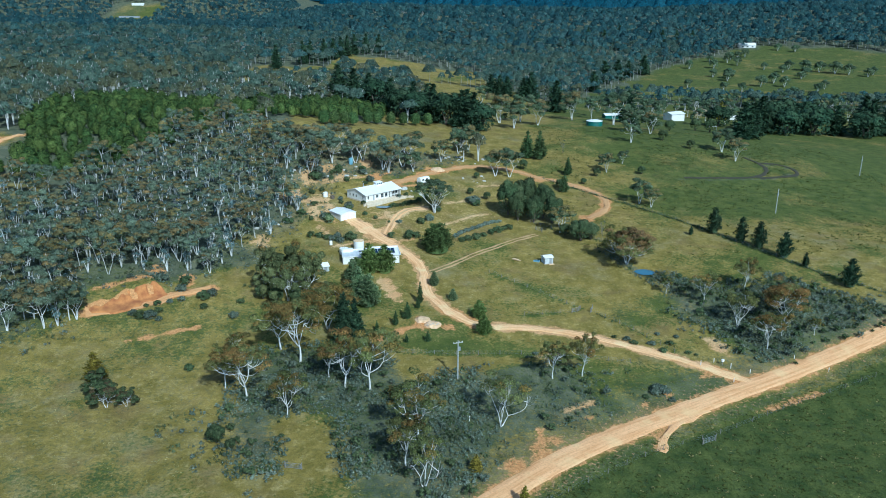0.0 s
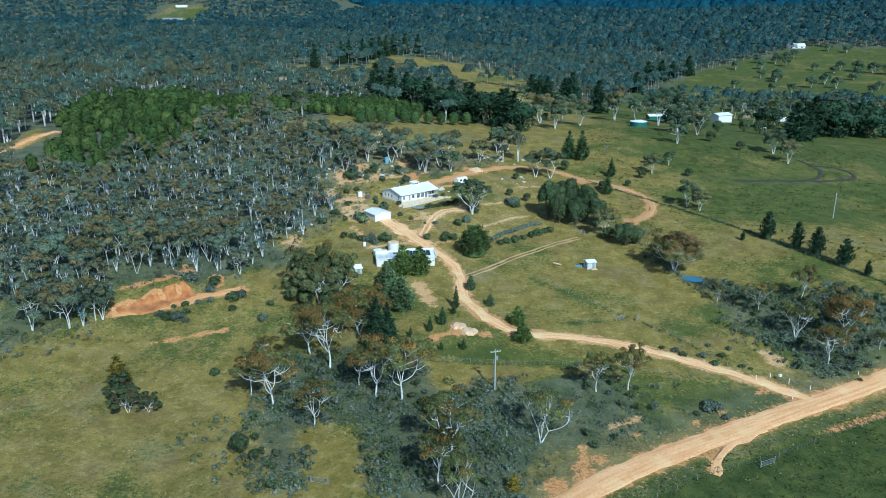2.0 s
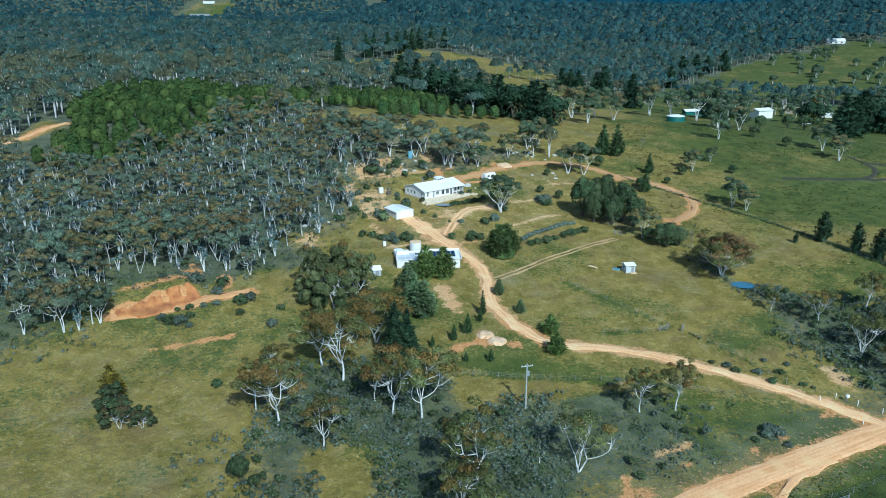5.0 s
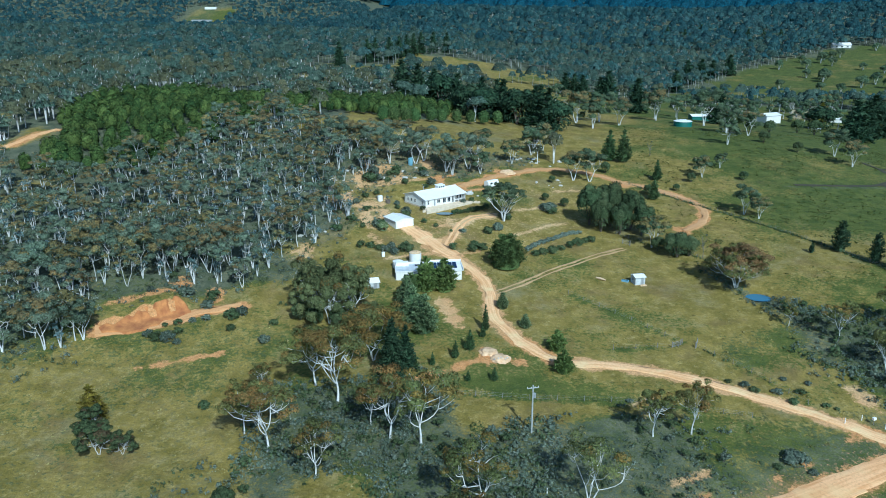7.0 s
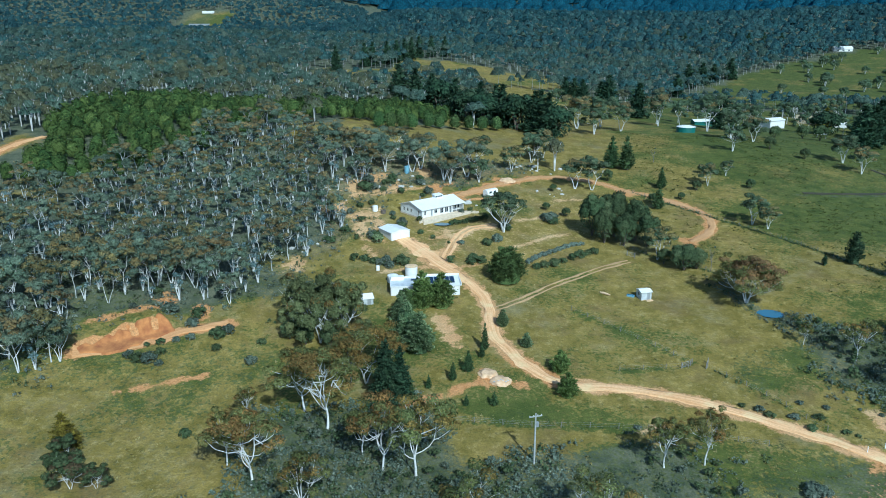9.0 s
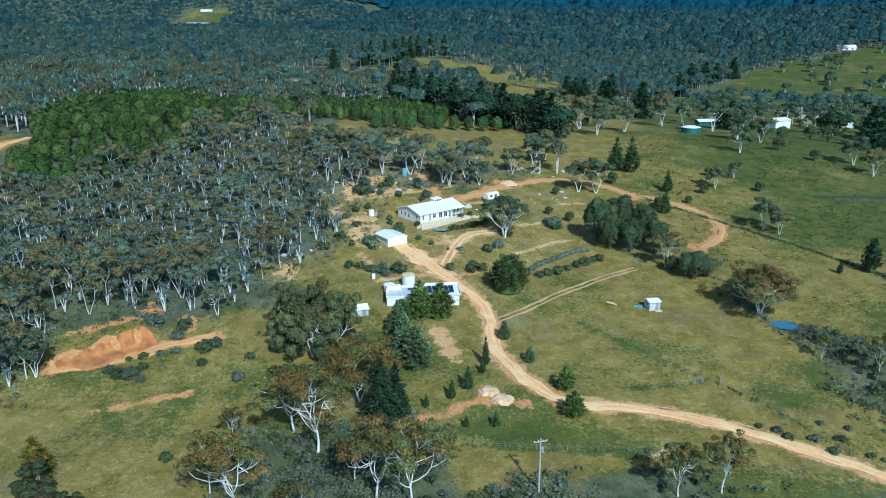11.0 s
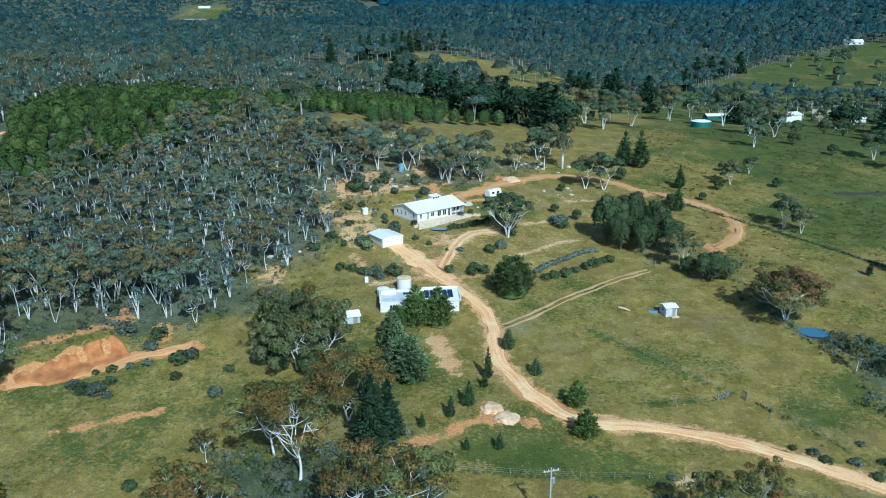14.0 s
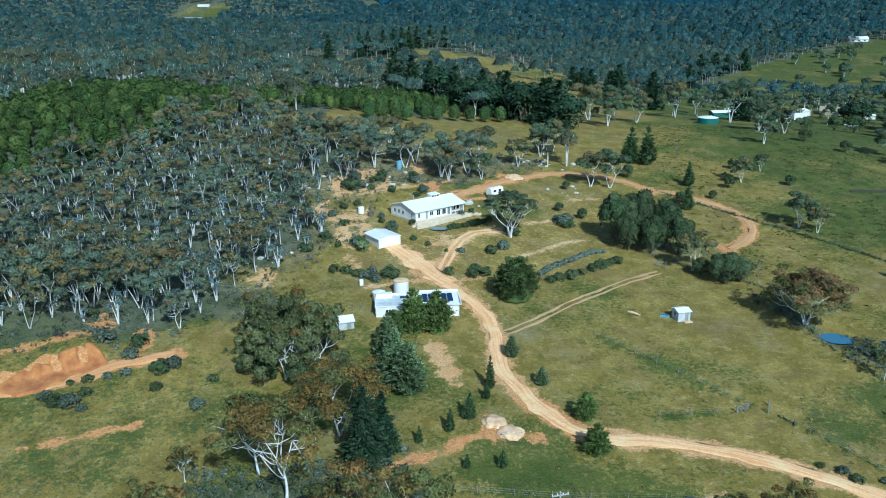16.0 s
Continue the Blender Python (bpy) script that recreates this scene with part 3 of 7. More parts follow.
def build_ground():
    def lines(lo, hi, step, reach_lo, reach_hi, grow):
        mid = list(np.arange(lo, hi + step, step))
        d, v, up = step, mid[-1], []
        while v < reach_hi:
            d *= grow
            v += d
            up.append(v)
        d, v, down = step, mid[0], []
        while v > reach_lo:
            d *= grow
            v -= d
            down.append(v)
        return np.array(down[::-1] + mid + up)

    xs, ys = lines(-112, 125, 1.6, -3600, 3600, 1.06), lines(105, 318, 1.6, -900, 4900, 1.045)
    X, Y = np.meshgrid(xs, ys)
    x, y = X.ravel(), Y.ravel()
    V = np.stack([x, y, land(x, y)], 1)
    nx, ny = len(xs), len(ys)
    a = (np.arange(ny - 1)[:, None] * nx + np.arange(nx - 1)[None]).ravel()
    me = grid_mesh("ground", V, np.stack([a, a + 1, a + nx + 1, a + nx], 1), [PADDOCK], smooth=True)
    # cover: red bare earth, green lush grass, blue leaf litter, heath and valley haze
    wob = 1.2 * np.sin(x * 0.9 + y * 0.4) + 0.9 * np.sin(y * 1.3 - x * 0.5)
    earth = np.zeros(len(x))
    for line, w in ((ROAD_LINE, 1.9), (DRIVE_LINE, 1.5), (BRANCH_LINE, 1.0), (UPPER_LINE, 1.3), (LOWER_LINE, 0.35), (STRIP_LINE, 0.1), (BANK_LINE, 1.2), (RIM_LINE, 0.4), (WEST_LINE, 1.2)):
        d = segments_distance(x, y, line)
        earth = np.maximum(earth, 0.85 - 0.5 * np.maximum(d - w + 0.35 * wob, -1))
    u, v = (x + 89) * 0.80 + (y - 183) * 0.60, -(x + 89) * 0.60 + (y - 183) * 0.80
    earth = np.maximum(earth, ease((u + 2) / 3) * ease((20 - u + wob) / 3) * ease((v + 3.6) / 2.5) * ease((3.4 - v + 0.4 * wob) / 1.2))
    for px, py, r in ((-26, 243.5, 2.2), (-22, 238.5, 2.4), (-16.5, 203.5, 1.2), (-15, 200, 0.8), (-38, 257, 1.0), (-5, 181, 0.7), (38, 306, 1.6), (20, 129, 1.2), (-5, 304, 1.8), (-13.5, 196, 1.0), (-20, 254, 1.2), (-45, 262, 1.5), (-50, 280, 1.8), (-42, 252, 1.4), (-44, 290, 1.6), (-38, 284, 1.4), (-53, 266, 1.6), (-30, 300, 1.6), (-25, 288, 1.2), (-56, 228, 1.6), (-80, 205, 1.2), (-70, 202, 1.2), (68, 176, 1.4), (25, 168, 0.8), (14, 124, 1.0), (50, 262, 1.4)):
        earth = np.maximum(earth, 0.72 - 0.22 * (np.hypot(x - px, (y - py) * 0.7) - r + 0.8 * wob))
    for line in WORN_LINES:
        earth = np.maximum(earth, 0.70 - 0.45 * np.maximum(segments_distance(x, y, line) - 0.3 + 0.15 * wob, 0))
    earth = np.maximum(earth, 0.34 * softly(x, y, lambda a, c: inside(a, c, SLOPE), 6))
    earth = np.maximum(earth, 0.31 * softly(x, y, lambda a, c: inside(a, c, GARDEN), 6))
    earth = np.maximum(earth, 0.36 - 0.05 * np.maximum(segments_distance(x, y, ROAD_LINE) - 3.5, 0))
    earth = np.clip(earth, 0, 1)
    litter_haze = 0.85 * softly(x, y, lambda a, c: inside(a, c, FOREST) | wooded(a, c) | inside(a, c, PLANTATION) | inside(a, c, PLANTATION_EAST), 7)
    litter_haze = np.maximum(litter_haze, 0.56 * softly(x, y, lambda a, c: in_any(a, c, THICKETS) & ~inside(a, c, GLADE), 5))
    litter_haze = np.maximum(litter_haze, 0.60 * softly(x, y, lambda a, c: inside(a, c, LOW_HEATH), 4))
    litter_haze = np.maximum(litter_haze, 0.40 * softly(x, y, lambda a, c: inside(a, c, ROUGH_GRASS), 9))
    litter_haze = np.maximum(litter_haze, 0.45 * ease(1.5 - np.hypot((x + 655) / 50, (y - 1680) / 90)))
    # grey tint over the valley paddock, haze put into the ground colour
    litter_haze = np.maximum(litter_haze, 0.34 * ease((x - 50) / 50) * ease((y - 235) / 60))
    litter_haze = np.maximum(litter_haze, 0.36 * ease((-38 - x) / 12) * ease((205 - y) / 20))
    litter_haze = np.maximum(litter_haze, (0.50 - 0.022 * np.maximum(segments_distance(x, y, ROAD_LINE) - 8, 0)) * ease((y - np.interp(x, [p[0] for p in ROAD_LINE], [p[1] for p in ROAD_LINE])) / 3))
    below = 0.83 * (np.interp(x, [p[0] for p in ROAD_LINE], [p[1] for p in ROAD_LINE]) - y) - 2.0
    litter_haze = np.maximum(litter_haze, 0.44 * ease((below - 0.3) / 1.5) * ease((6.2 - below) / 1.5) * ease((215 - y) / 20))
    litter_haze = np.maximum(litter_haze, 0.62 - 0.30 * segments_distance(x, y, [(141, 355), (143, 343), (152, 341), (149, 331), (138, 321), (107, 311), (95, 310)]))
    litter_haze = np.maximum(litter_haze, 0.58 * softly(x, y, lambda a, c: inside(a, c, SLOPE), 6))
    lush = np.full(len(x), 0.30)
    lush = lush + ease((215 - y) / 20) * (0.42 * ease((below - 0.5) / 2) + 0.28 * ease((below - 5.2) / 1.4))
    lush = np.maximum(lush, 0.95 - 0.5 * segments_distance(x, y, [(136, 350), (142, 340), (149, 328), (153, 344), (145, 350)]))
    lush = np.maximum(lush, 0.7 * np.exp(-(((x - 2) / 26) ** 2 + ((y - 170) / 6) ** 2)))
    lush = np.maximum(lush, 0.75 * ease((x - 40) / 45) * ease((y - 215) / 60))
    lush = np.maximum(lush, 0.72 * softly(x, y, lambda a, c: in_any(a, c, FIELDS[3:5] + FIELDS[6:]), 20))
    lush = np.maximum(lush, 0.52 * np.exp(-(((x + 72) / 30) ** 2 + ((y - 119) / 11) ** 2)))
    lush = np.maximum(lush, 0.70 * softly(x, y, lambda a, c: in_any(a, c, THICKETS) & ~inside(a, c, GLADE), 5))
    lush = np.maximum(lush, 0.66 * softly(x, y, lambda a, c: inside(a, c, VERGE), 4))
    lush = np.maximum(lush, 0.62 * softly(x, y, lambda a, c: inside(a, c, ROUGH_GRASS), 9))
    lush = lush - 0.6 * np.exp(-((y - 164.5) / 1.4) ** 2) * ease((x + 16) / 6) * ease((34 - x) / 8)
    for line in FENCES:
        lush = np.maximum(lush, 0.80 - 0.45 * segments_distance(x, y, line))
    lush = lush - 0.55 * softly(x, y, lambda a, c: inside(a, c, BARE_TOP), 10) - 0.12 * softly(x, y, lambda a, c: inside(a, c, GARDEN), 8)
    orange = np.maximum.reduce([ease((14 - segments_distance(x, y, l)) / 5) for l in (ROAD_LINE, UPPER_LINE, BANK_LINE, STRIP_LINE, RIM_LINE, WEST_LINE, LOWER_LINE)] + [0.55 * ease((14 - segments_distance(x, y, DRIVE_LINE)) / 5), 0.4 * softly(x, y, lambda a, c: inside(a, c, SLOPE), 6)])
    att = me.attributes.new("cover", "FLOAT_COLOR", "POINT")
    att.data.foreach_set("color", np.stack([earth, lush, litter_haze, orange], 1).astype(np.float32).ravel())
    tagged(new("ground", me), "grassy paddocks and forest floor over rolling hills", "ground", kind="structure")


build_ground()


def strip(name, line, width, material, lift, label, ragged=0.25, seed=0, shift=0.0):
    """A road laid on the ground, with a slight crown and ragged edges."""
    c = spline(line, 1.2)
    d = np.gradient(c, axis=0)
    d /= np.linalg.norm(d, axis=1)[:, None]
    nrm = np.stack([-d[:, 1], d[:, 0]], 1)
    c = c + nrm * shift
    run = np.concatenate([[0], np.cumsum(np.linalg.norm(np.diff(c, axis=0), axis=1))])
    rng = np.random.default_rng(seed)
    cols = np.array([-1, -0.86, -0.5, 0, 0.5, 0.86, 1.0])
    V, uv = [], []
    for s in cols:
        jag = ragged * (np.sin(run * 0.37 + seed) + np.sin(run * 0.9 + 2 * s) + rng.normal(0, 0.5, len(c))) if abs(s) > 0.9 else 0
        p = c + nrm * (s * width / 2 + np.sign(s) * jag)[:, None] if abs(s) > 0.9 else c + nrm * (s * width / 2)
        crown = 0.10 * (1 - s * s) * width / 6 + (lift if abs(s) < 0.9 else 0.012)
        V.append(np.column_stack([p, land(p[:, 0], p[:, 1]) + crown]))
        uv.append(np.column_stack([np.full(len(c), (s + 1) / 2), run]))
    n, k = len(c), len(cols)
    V = np.stack(V, 1).reshape(-1, 3)
    uv = np.stack(uv, 1).reshape(-1, 2)
    a = (np.arange(n - 1)[:, None] * k + np.arange(k - 1)[None]).ravel()
    F = np.stack([a, a + 1, a + k + 1, a + k], 1)[:, ::-1]
    me = grid_mesh(name, V, F, [material], smooth=True)
    lay = me.uv_layers.new(name="UVMap")
    lay.data.foreach_set("uv", uv[F.ravel()].astype(np.float32).ravel())
    return tagged(new(name, me), label, "road", kind="structure")


strip("road", ROAD_LINE, 5.0, ROAD, 0.07, "wide orange gravel road across the paddocks", 0.10, 3)
strip("driveway", DRIVE_LINE, 2.7, DRIVE, 0.08, "pale gravel driveway winding up to the house", 0.2, 5)
strip("apron", [(-31.5, 248.5), (-27.5, 244.6), (-23, 239.5), (-19, 234.5), (-16, 231.5)], 5.2, DRIVE, 0.055, "worn pale gravel apron below the garage", 0.6, 17, 0.3)
strip("driveway_branch", BRANCH_LINE, 0.8, DRIVE, 0.06, "two worn wheel tracks beside the house", 0.12, 7, 0.75)
strip("driveway_branch", BRANCH_LINE, 0.8, DRIVE, 0.06, "two worn wheel tracks beside the house", 0.12, 8, -0.75)
strip("farm_track", TRACK_LINE, 0.55, TRACK, 0.05, "faint wheel track through the grass", 0.14, 9, 0.7)
strip("farm_track", TRACK_LINE, 0.55, TRACK, 0.05, "faint wheel track through the grass", 0.14, 10, -0.7)
strip("upper_track", UPPER_LINE, 2.3, CLAY, 0.07, "orange earth track looping behind the house", 0.25, 11)
strip("bank_pan", BANK_LINE, 2.8, WASH, 0.12, "pale sandy ground washed out below the clay bank", 0.5, 14)
strip("forest_track", WEST_LINE, 2.6, ROAD, 0.08, "orange earth track at the forest edge", 0.3, 13)
RUTS = road_material("dark_wheel_ruts", (0.058, 0.046, 0.026), (0.036, 0.036, 0.018))
strip("roadside_spur", [(56.5, 147.6), (51.0, 143.6), (47.0, 140.0), (44.0, 135.6), (42.0, 130.8)], 1.5, ROAD, 0.06, "orange earth spur leaving the gravel road", 0.3, 18)
strip("paddock_track", [(137, 352), (141, 341), (139, 331), (130, 321), (112, 315), (98, 312)], 1.9, RUTS, 0.12, "dark muddy wheel track curving over the paddock", 0.2, 15)
strip("paddock_track", [(141, 344), (149, 345), (154, 340), (153, 332), (147, 327), (132, 320)], 1.9, RUTS, 0.12, "dark muddy wheel track curving over the paddock", 0.2, 16)

# ---- plants ----
def tube(path, radii, n=6):
    """A tapered limb along a path."""
    path, radii = np.asarray(path, float), np.asarray(radii, float)
    d = np.gradient(path, axis=0)
    d /= np.linalg.norm(d, axis=1)[:, None] + 1e-9
    ref = np.array([1.0, 0.13, 0.0])
    u = np.cross(d, ref)
    u /= np.linalg.norm(u, axis=1)[:, None] + 1e-9
    w = np.cross(d, u)
    a = np.arange(n) * 2 * math.pi / n
    V = path[:, None] + radii[:, None, None] * (np.cos(a)[None, :, None] * u[:, None] + np.sin(a)[None, :, None] * w[:, None])
    k = len(path)
    i, j = np.meshgrid(np.arange(k - 1), np.arange(n), indexing="ij")
    F = np.stack([i * n + j, i * n + (j + 1) % n, (i + 1) * n + (j + 1) % n, (i + 1) * n + j], -1).reshape(-1, 4)
    return V.reshape(-1, 3), F


def gather(pieces):
    V, F, off = [], [], 0
    for v, f in pieces:
        V.append(v)
        F.append(np.asarray(f) + off)
        off += len(v)
    return np.vstack(V), np.vstack(F)


def cards(c, size, rng, up=0.5, droop=0.0, out=None):
    """Small leaf clusters as folded four-cornered blades at the centres c, turned mostly outwards."""
    n = len(c)
    nrm = rng.normal(size=(n, 3))
    if out is None:
        nrm[:, 2] = np.abs(nrm[:, 2]) + up
    else:
        nrm = 0.38 * nrm + out / (np.linalg.norm(out, axis=1)[:, None] + 1e-9) + np.array([0, 0, up])
    nrm /= np.linalg.norm(nrm, axis=1)[:, None]
    t = np.cross(nrm, rng.normal(size=(n, 3)))
    t /= np.linalg.norm(t, axis=1)[:, None] + 1e-9
    b = np.cross(nrm, t)
    s = size * rng.uniform(0.6, 1.4, (n, 1))
    fold = nrm * s * 0.25
    V = np.stack([c - t * s * 0.75, c - b * s * 0.42 + fold, c + t * s * 0.75 - np.array([0, 0, droop]) * s, c + b * s * 0.42 + fold], 1)
    return V.reshape(-1, 3), np.arange(4 * n).reshape(n, 4)


def sprays(c, size, rng, along):
    """Narrow needle sprays at the centres c, lying along the given directions."""
    n = len(c)
    d = along / (np.linalg.norm(along, axis=1)[:, None] + 1e-9) + 0.42 * rng.normal(size=(n, 3))
    d /= np.linalg.norm(d, axis=1)[:, None]
    b = np.cross(d, rng.normal(size=(n, 3)) + np.array([0, 0, 1.2]))
    b /= np.linalg.norm(b, axis=1)[:, None] + 1e-9
    s = size * rng.uniform(0.6, 1.4, (n, 1))
    lift = np.cross(b, d) * s * 0.12
    V = np.stack([c - d * s * 0.8, c + b * s * 0.34 + lift, c + d * s * 1.0, c - b * s * 0.34 + lift], 1)
    return V.reshape(-1, 3), np.arange(4 * n).reshape(n, 4)


def ball(n, rng, flat=0.6, shell=0.55):
    """Points towards the skin of a flattened ball."""
    p = rng.normal(size=(n, 3))
    p /= np.linalg.norm(p, axis=1)[:, None]
    return p * (shell + (1 - shell) * rng.random((n, 1))) * np.array([1, 1, flat])


def cube_ball():
    """A rounded cube of 24 four-cornered faces, radius 1."""
    V, F, ids = [], [], {}
    for axis in range(3):
        for sign in (-1, 1):
            for i in range(2):
                for j in range(2):
                    face = []
                    for di, dj in ((0, 0), (1, 0), (1, 1), (0, 1)):
                        p = [0, 0, 0]
                        p[axis], p[(axis + 1) % 3], p[(axis + 2) % 3] = sign, i + di - 1, j + dj - 1
                        if tuple(p) not in ids:
                            ids[tuple(p)] = len(V)
                            V.append(np.array(p, float) / np.linalg.norm(p))
                        face.append(ids[tuple(p)])
                    F.append(face if sign > 0 else face[::-1])
    return np.array(V), np.array(F)


BALL_V, BALL_F = cube_ball()
BALL_F = BALL_F[np.argsort(-BALL_V[BALL_F].mean(1)[:, 2], kind="stable")]
CAP = 20  # faces kept, without the underside


def cores(c, r, rng, flat=0.6, rough=0.22):
    """Uneven leafy masses, one at each centre, that fill the clumps from within."""
    n = len(c)
    r = np.broadcast_to(np.asarray(r, float), (n,))
    a = rng.uniform(0, 6.28, n)
    v = BALL_V[None] * (1 + rng.uniform(-rough, rough, (n, len(BALL_V), 1)))
    x = v[..., 0] * np.cos(a)[:, None] - v[..., 1] * np.sin(a)[:, None]
    y = v[..., 0] * np.sin(a)[:, None] + v[..., 1] * np.cos(a)[:, None]
    V = np.stack([x, y, v[..., 2] * flat], -1) * r[:, None, None] + c[:, None]
    top = BALL_F[:CAP]
    F = top[None] + (np.arange(n) * len(BALL_V))[:, None, None]
    return V.reshape(-1, 3), F.reshape(-1, 4)


def low_caps(c, r, rng, flat=0.6, rough=0.2):
    """Small leafy caps of five faces each, for trees far off."""
    n = len(c)
    r = np.broadcast_to(np.asarray(r, float), (n,))
    a = rng.uniform(0, 6.28, n)[:, None] + np.arange(4) * math.pi / 2
    ring = np.stack([np.cos(a) * 1.05, np.sin(a) * 1.05, np.full_like(a, -0.35)], -1)
    top = np.stack([np.cos(a) * 0.5, np.sin(a) * 0.5, np.full_like(a, 0.9)], -1)
    v = np.concatenate([ring, top], 1) * (1 + rng.uniform(-rough, rough, (n, 8, 1)))
    V = v * np.array([1, 1, flat]) * r[:, None, None] + np.asarray(c)[:, None]
    f = np.array([[0, 1, 5, 4], [1, 2, 6, 5], [2, 3, 7, 6], [3, 0, 4, 7], [4, 5, 6, 7]])
    return V.reshape(-1, 3), (f[None] + (np.arange(n) * 8)[:, None, None]).reshape(-1, 4)


def gum(seed, h=13.0, spread=4.5, stems=1, clumps=16, per=110, size=0.42, lean=0.12, bare=0.0, sides=6, fork=0.38, stout=0.0165, rust=0.6, twigs=2, boughs=3, deep=0.46, spokes=24, puff=1.0, flat=0.62):
    """A gum tree: pale forking trunk and limbs, and an umbrella of leaf clumps at the limb ends.
    Returns trunk corners, faces, crown corners, faces and material slots (1: rusty new leaves)."""
    rng = np.random.default_rng(seed)
    limbs, tips, mains = [], [], []

    def limb(p0, aim, length, r0, level):
        n = 6 if level < 2 else 4
        t = np.linspace(0, 1, n)[:, None]
        side = rng.normal(size=3) * length * (0.10 if level else 0.03)
        bend = np.array([0, 0, 0.18 * length if level else 0.0])
        path = p0 + aim * length * t + side * np.sin(t * math.pi) + bend * t ** 2
        r1 = r0 * (0.62 if level < 2 else 0.3)
        limbs.append(tube(path, np.linspace(r0, r1, n) * (1 + 0.35 * (level == 0) * np.linspace(1, 0, n) ** 4), sides if level < 2 else 4))
        return path, r1

    for s in range(stems):
        ang = rng.uniform(0, 6.28) if stems == 1 else s * 6.28 / stems + rng.uniform(-0.4, 0.4)
        tilt = lean if stems == 1 else rng.uniform(0.15, 0.42)
        aim = np.array([math.cos(ang) * tilt, math.sin(ang) * tilt, 1.0])
        base = np.array([math.cos(ang), math.sin(ang), 0]) * 0.08 * (stems > 1)
        p, r = limb(base - np.array([0, 0, 0.3]), aim, h * fork * rng.uniform(0.85, 1.1), h * stout / stems ** 0.25, 0)
        for k in range(max(2, int((boughs + 1) / stems) + 1)):
            a2 = ang + k * 2.2 + rng.uniform(-0.5, 0.5)
            out = rng.uniform(0.35, 0.95) * spread / 4.5 * (0.62 if stems == 1 and spread > 4.9 else 1.0)
            q, r2 = limb(p[-1 - (k > 2)], np.array([math.cos(a2) * out, math.sin(a2) * out, 0.95]), h * rng.uniform(0.24, 0.36), r * 0.72, 1)
            mains.append(q[1:])
            for j in range(boughs):
                a3 = a2 + rng.uniform(-1.3, 1.3)
                out3 = rng.uniform(0.3, 1.0)
                g, _ = limb(q[rng.integers(3, 6)], np.array([math.cos(a3) * out3, math.sin(a3) * out3, rng.uniform(0.25, 0.9)]), h * rng.uniform(0.13, 0.22), r2 * 0.6, 2)
                tips.append(g[-1])
                for _ in range(twigs):
                    a4 = rng.uniform(0, 6.28)
                    limb(g[rng.integers(1, 4)], np.array([math.cos(a4), math.sin(a4), rng.uniform(-0.1, 0.8)]), h * rng.uniform(0.05, 0.10), r2 * 0.28, 3)
    tips = np.array(tips)
    tips[:, 2] *= (h * 0.92) / max(tips[:, 2].max(), 1)
    rad = np.hypot(tips[:, 0], tips[:, 1]).max()
    tips[:, :2] *= min(1, spread * 0.85 / rad)
    tips = tips[rng.permutation(len(tips))[:clumps // 2]]
    extra = clumps - len(tips)
    a = rng.uniform(0, 6.28, extra)
    q = np.sqrt(rng.random(extra))
    mid = np.array([tips[:, 0].mean(), tips[:, 1].mean()]) * 0.7
    roof = np.column_stack([mid[0] + np.cos(a) * q * spread, mid[1] + np.sin(a) * q * spread, h * (0.94 - deep * q ** 2 - 0.10 * rng.random(extra))])
    mains = np.vstack(mains)
    for c0 in roof[:spokes]:
        low = mains[mains[:, 2] < c0[2] - 0.05 * h]
        k = np.argmin(np.linalg.norm(low - c0, axis=1) + 0.3 * rng.random(len(low)) * h) if len(low) else 0
        p0 = low[k] if len(low) else mains[0]
        t = np.linspace(0, 1, 4)[:, None]
        way = p0 + (c0 - p0) * t + np.array([0, 0, -0.05 * h]) * np.sin(t * math.pi) + rng.normal(size=3) * 0.03 * h * np.sin(t * math.pi)
        limbs.append(tube(way, np.array([0.0060, 0.0046, 0.0032, 0.0014]) * h, 4))
    C, S, N, K, R, T = [], [], [], [], [], []
    heart = np.array([mid[0], mid[1], h * 0.5])
    for c0 in np.vstack([tips, roof]):
        r = spread * rng.uniform(0.17, 0.31) * puff
        n = int(per * rng.uniform(0.6, 1.3) * (1 - bare))
        d = ball(n, rng, flat, 0.85)
        d[:, 2] = np.where(d[:, 2] < -0.25 * flat, -d[:, 2], d[:, 2])
        c = c0 + d * r
        way = d / np.linalg.norm(d, axis=1)[:, None] + 0.7 * (c - heart) / np.linalg.norm(c - heart, axis=1)[:, None]
        tip = (rng.random() < rust) * ease((c0[2] - h * 0.42) / (h * 0.2))
        C.append(c)
        N.append(way)
        S.append(rng.random(n) < 0.1 * rust + 0.9 * tip * ease(way[:, 2] / 0.9))
        if rng.random() > bare:
            K.append(c0 + np.array([0, 0, -0.05 * r]))
            R.append(r * 0.80)
            T.append(tip > 0.5)
    C, S = np.vstack(C), np.concatenate(S)
    kv, kf = cores(np.array(K), R, rng, flat * 1.1, 0.3)
    up = np.array([kv[q].mean(0)[2] for q in kf]) > np.repeat(np.array(K)[:, 2], CAP)
    cv, cf = gather([cards(C, size, rng, 0.15, 0.3, np.vstack(N)), (kv, kf)])
    S = np.concatenate([S, np.repeat(np.array(T), CAP) & up])
    tv, tf = gather(limbs)
    # each limb is grown onto the wood below it
    ends = np.cumsum([len(v) for v, _ in limbs])
    joints = []
    for a, b in zip(ends[:-1], ends[1:]):
        near = np.argsort(np.linalg.norm(tv[:a] - tv[a], axis=1))[:2]
        joints.append([a, a + 1, near[0], near[1]])
    tf = np.vstack([tf, np.array(joints)])
    return tv, tf, cv, cf, S.astype(int)


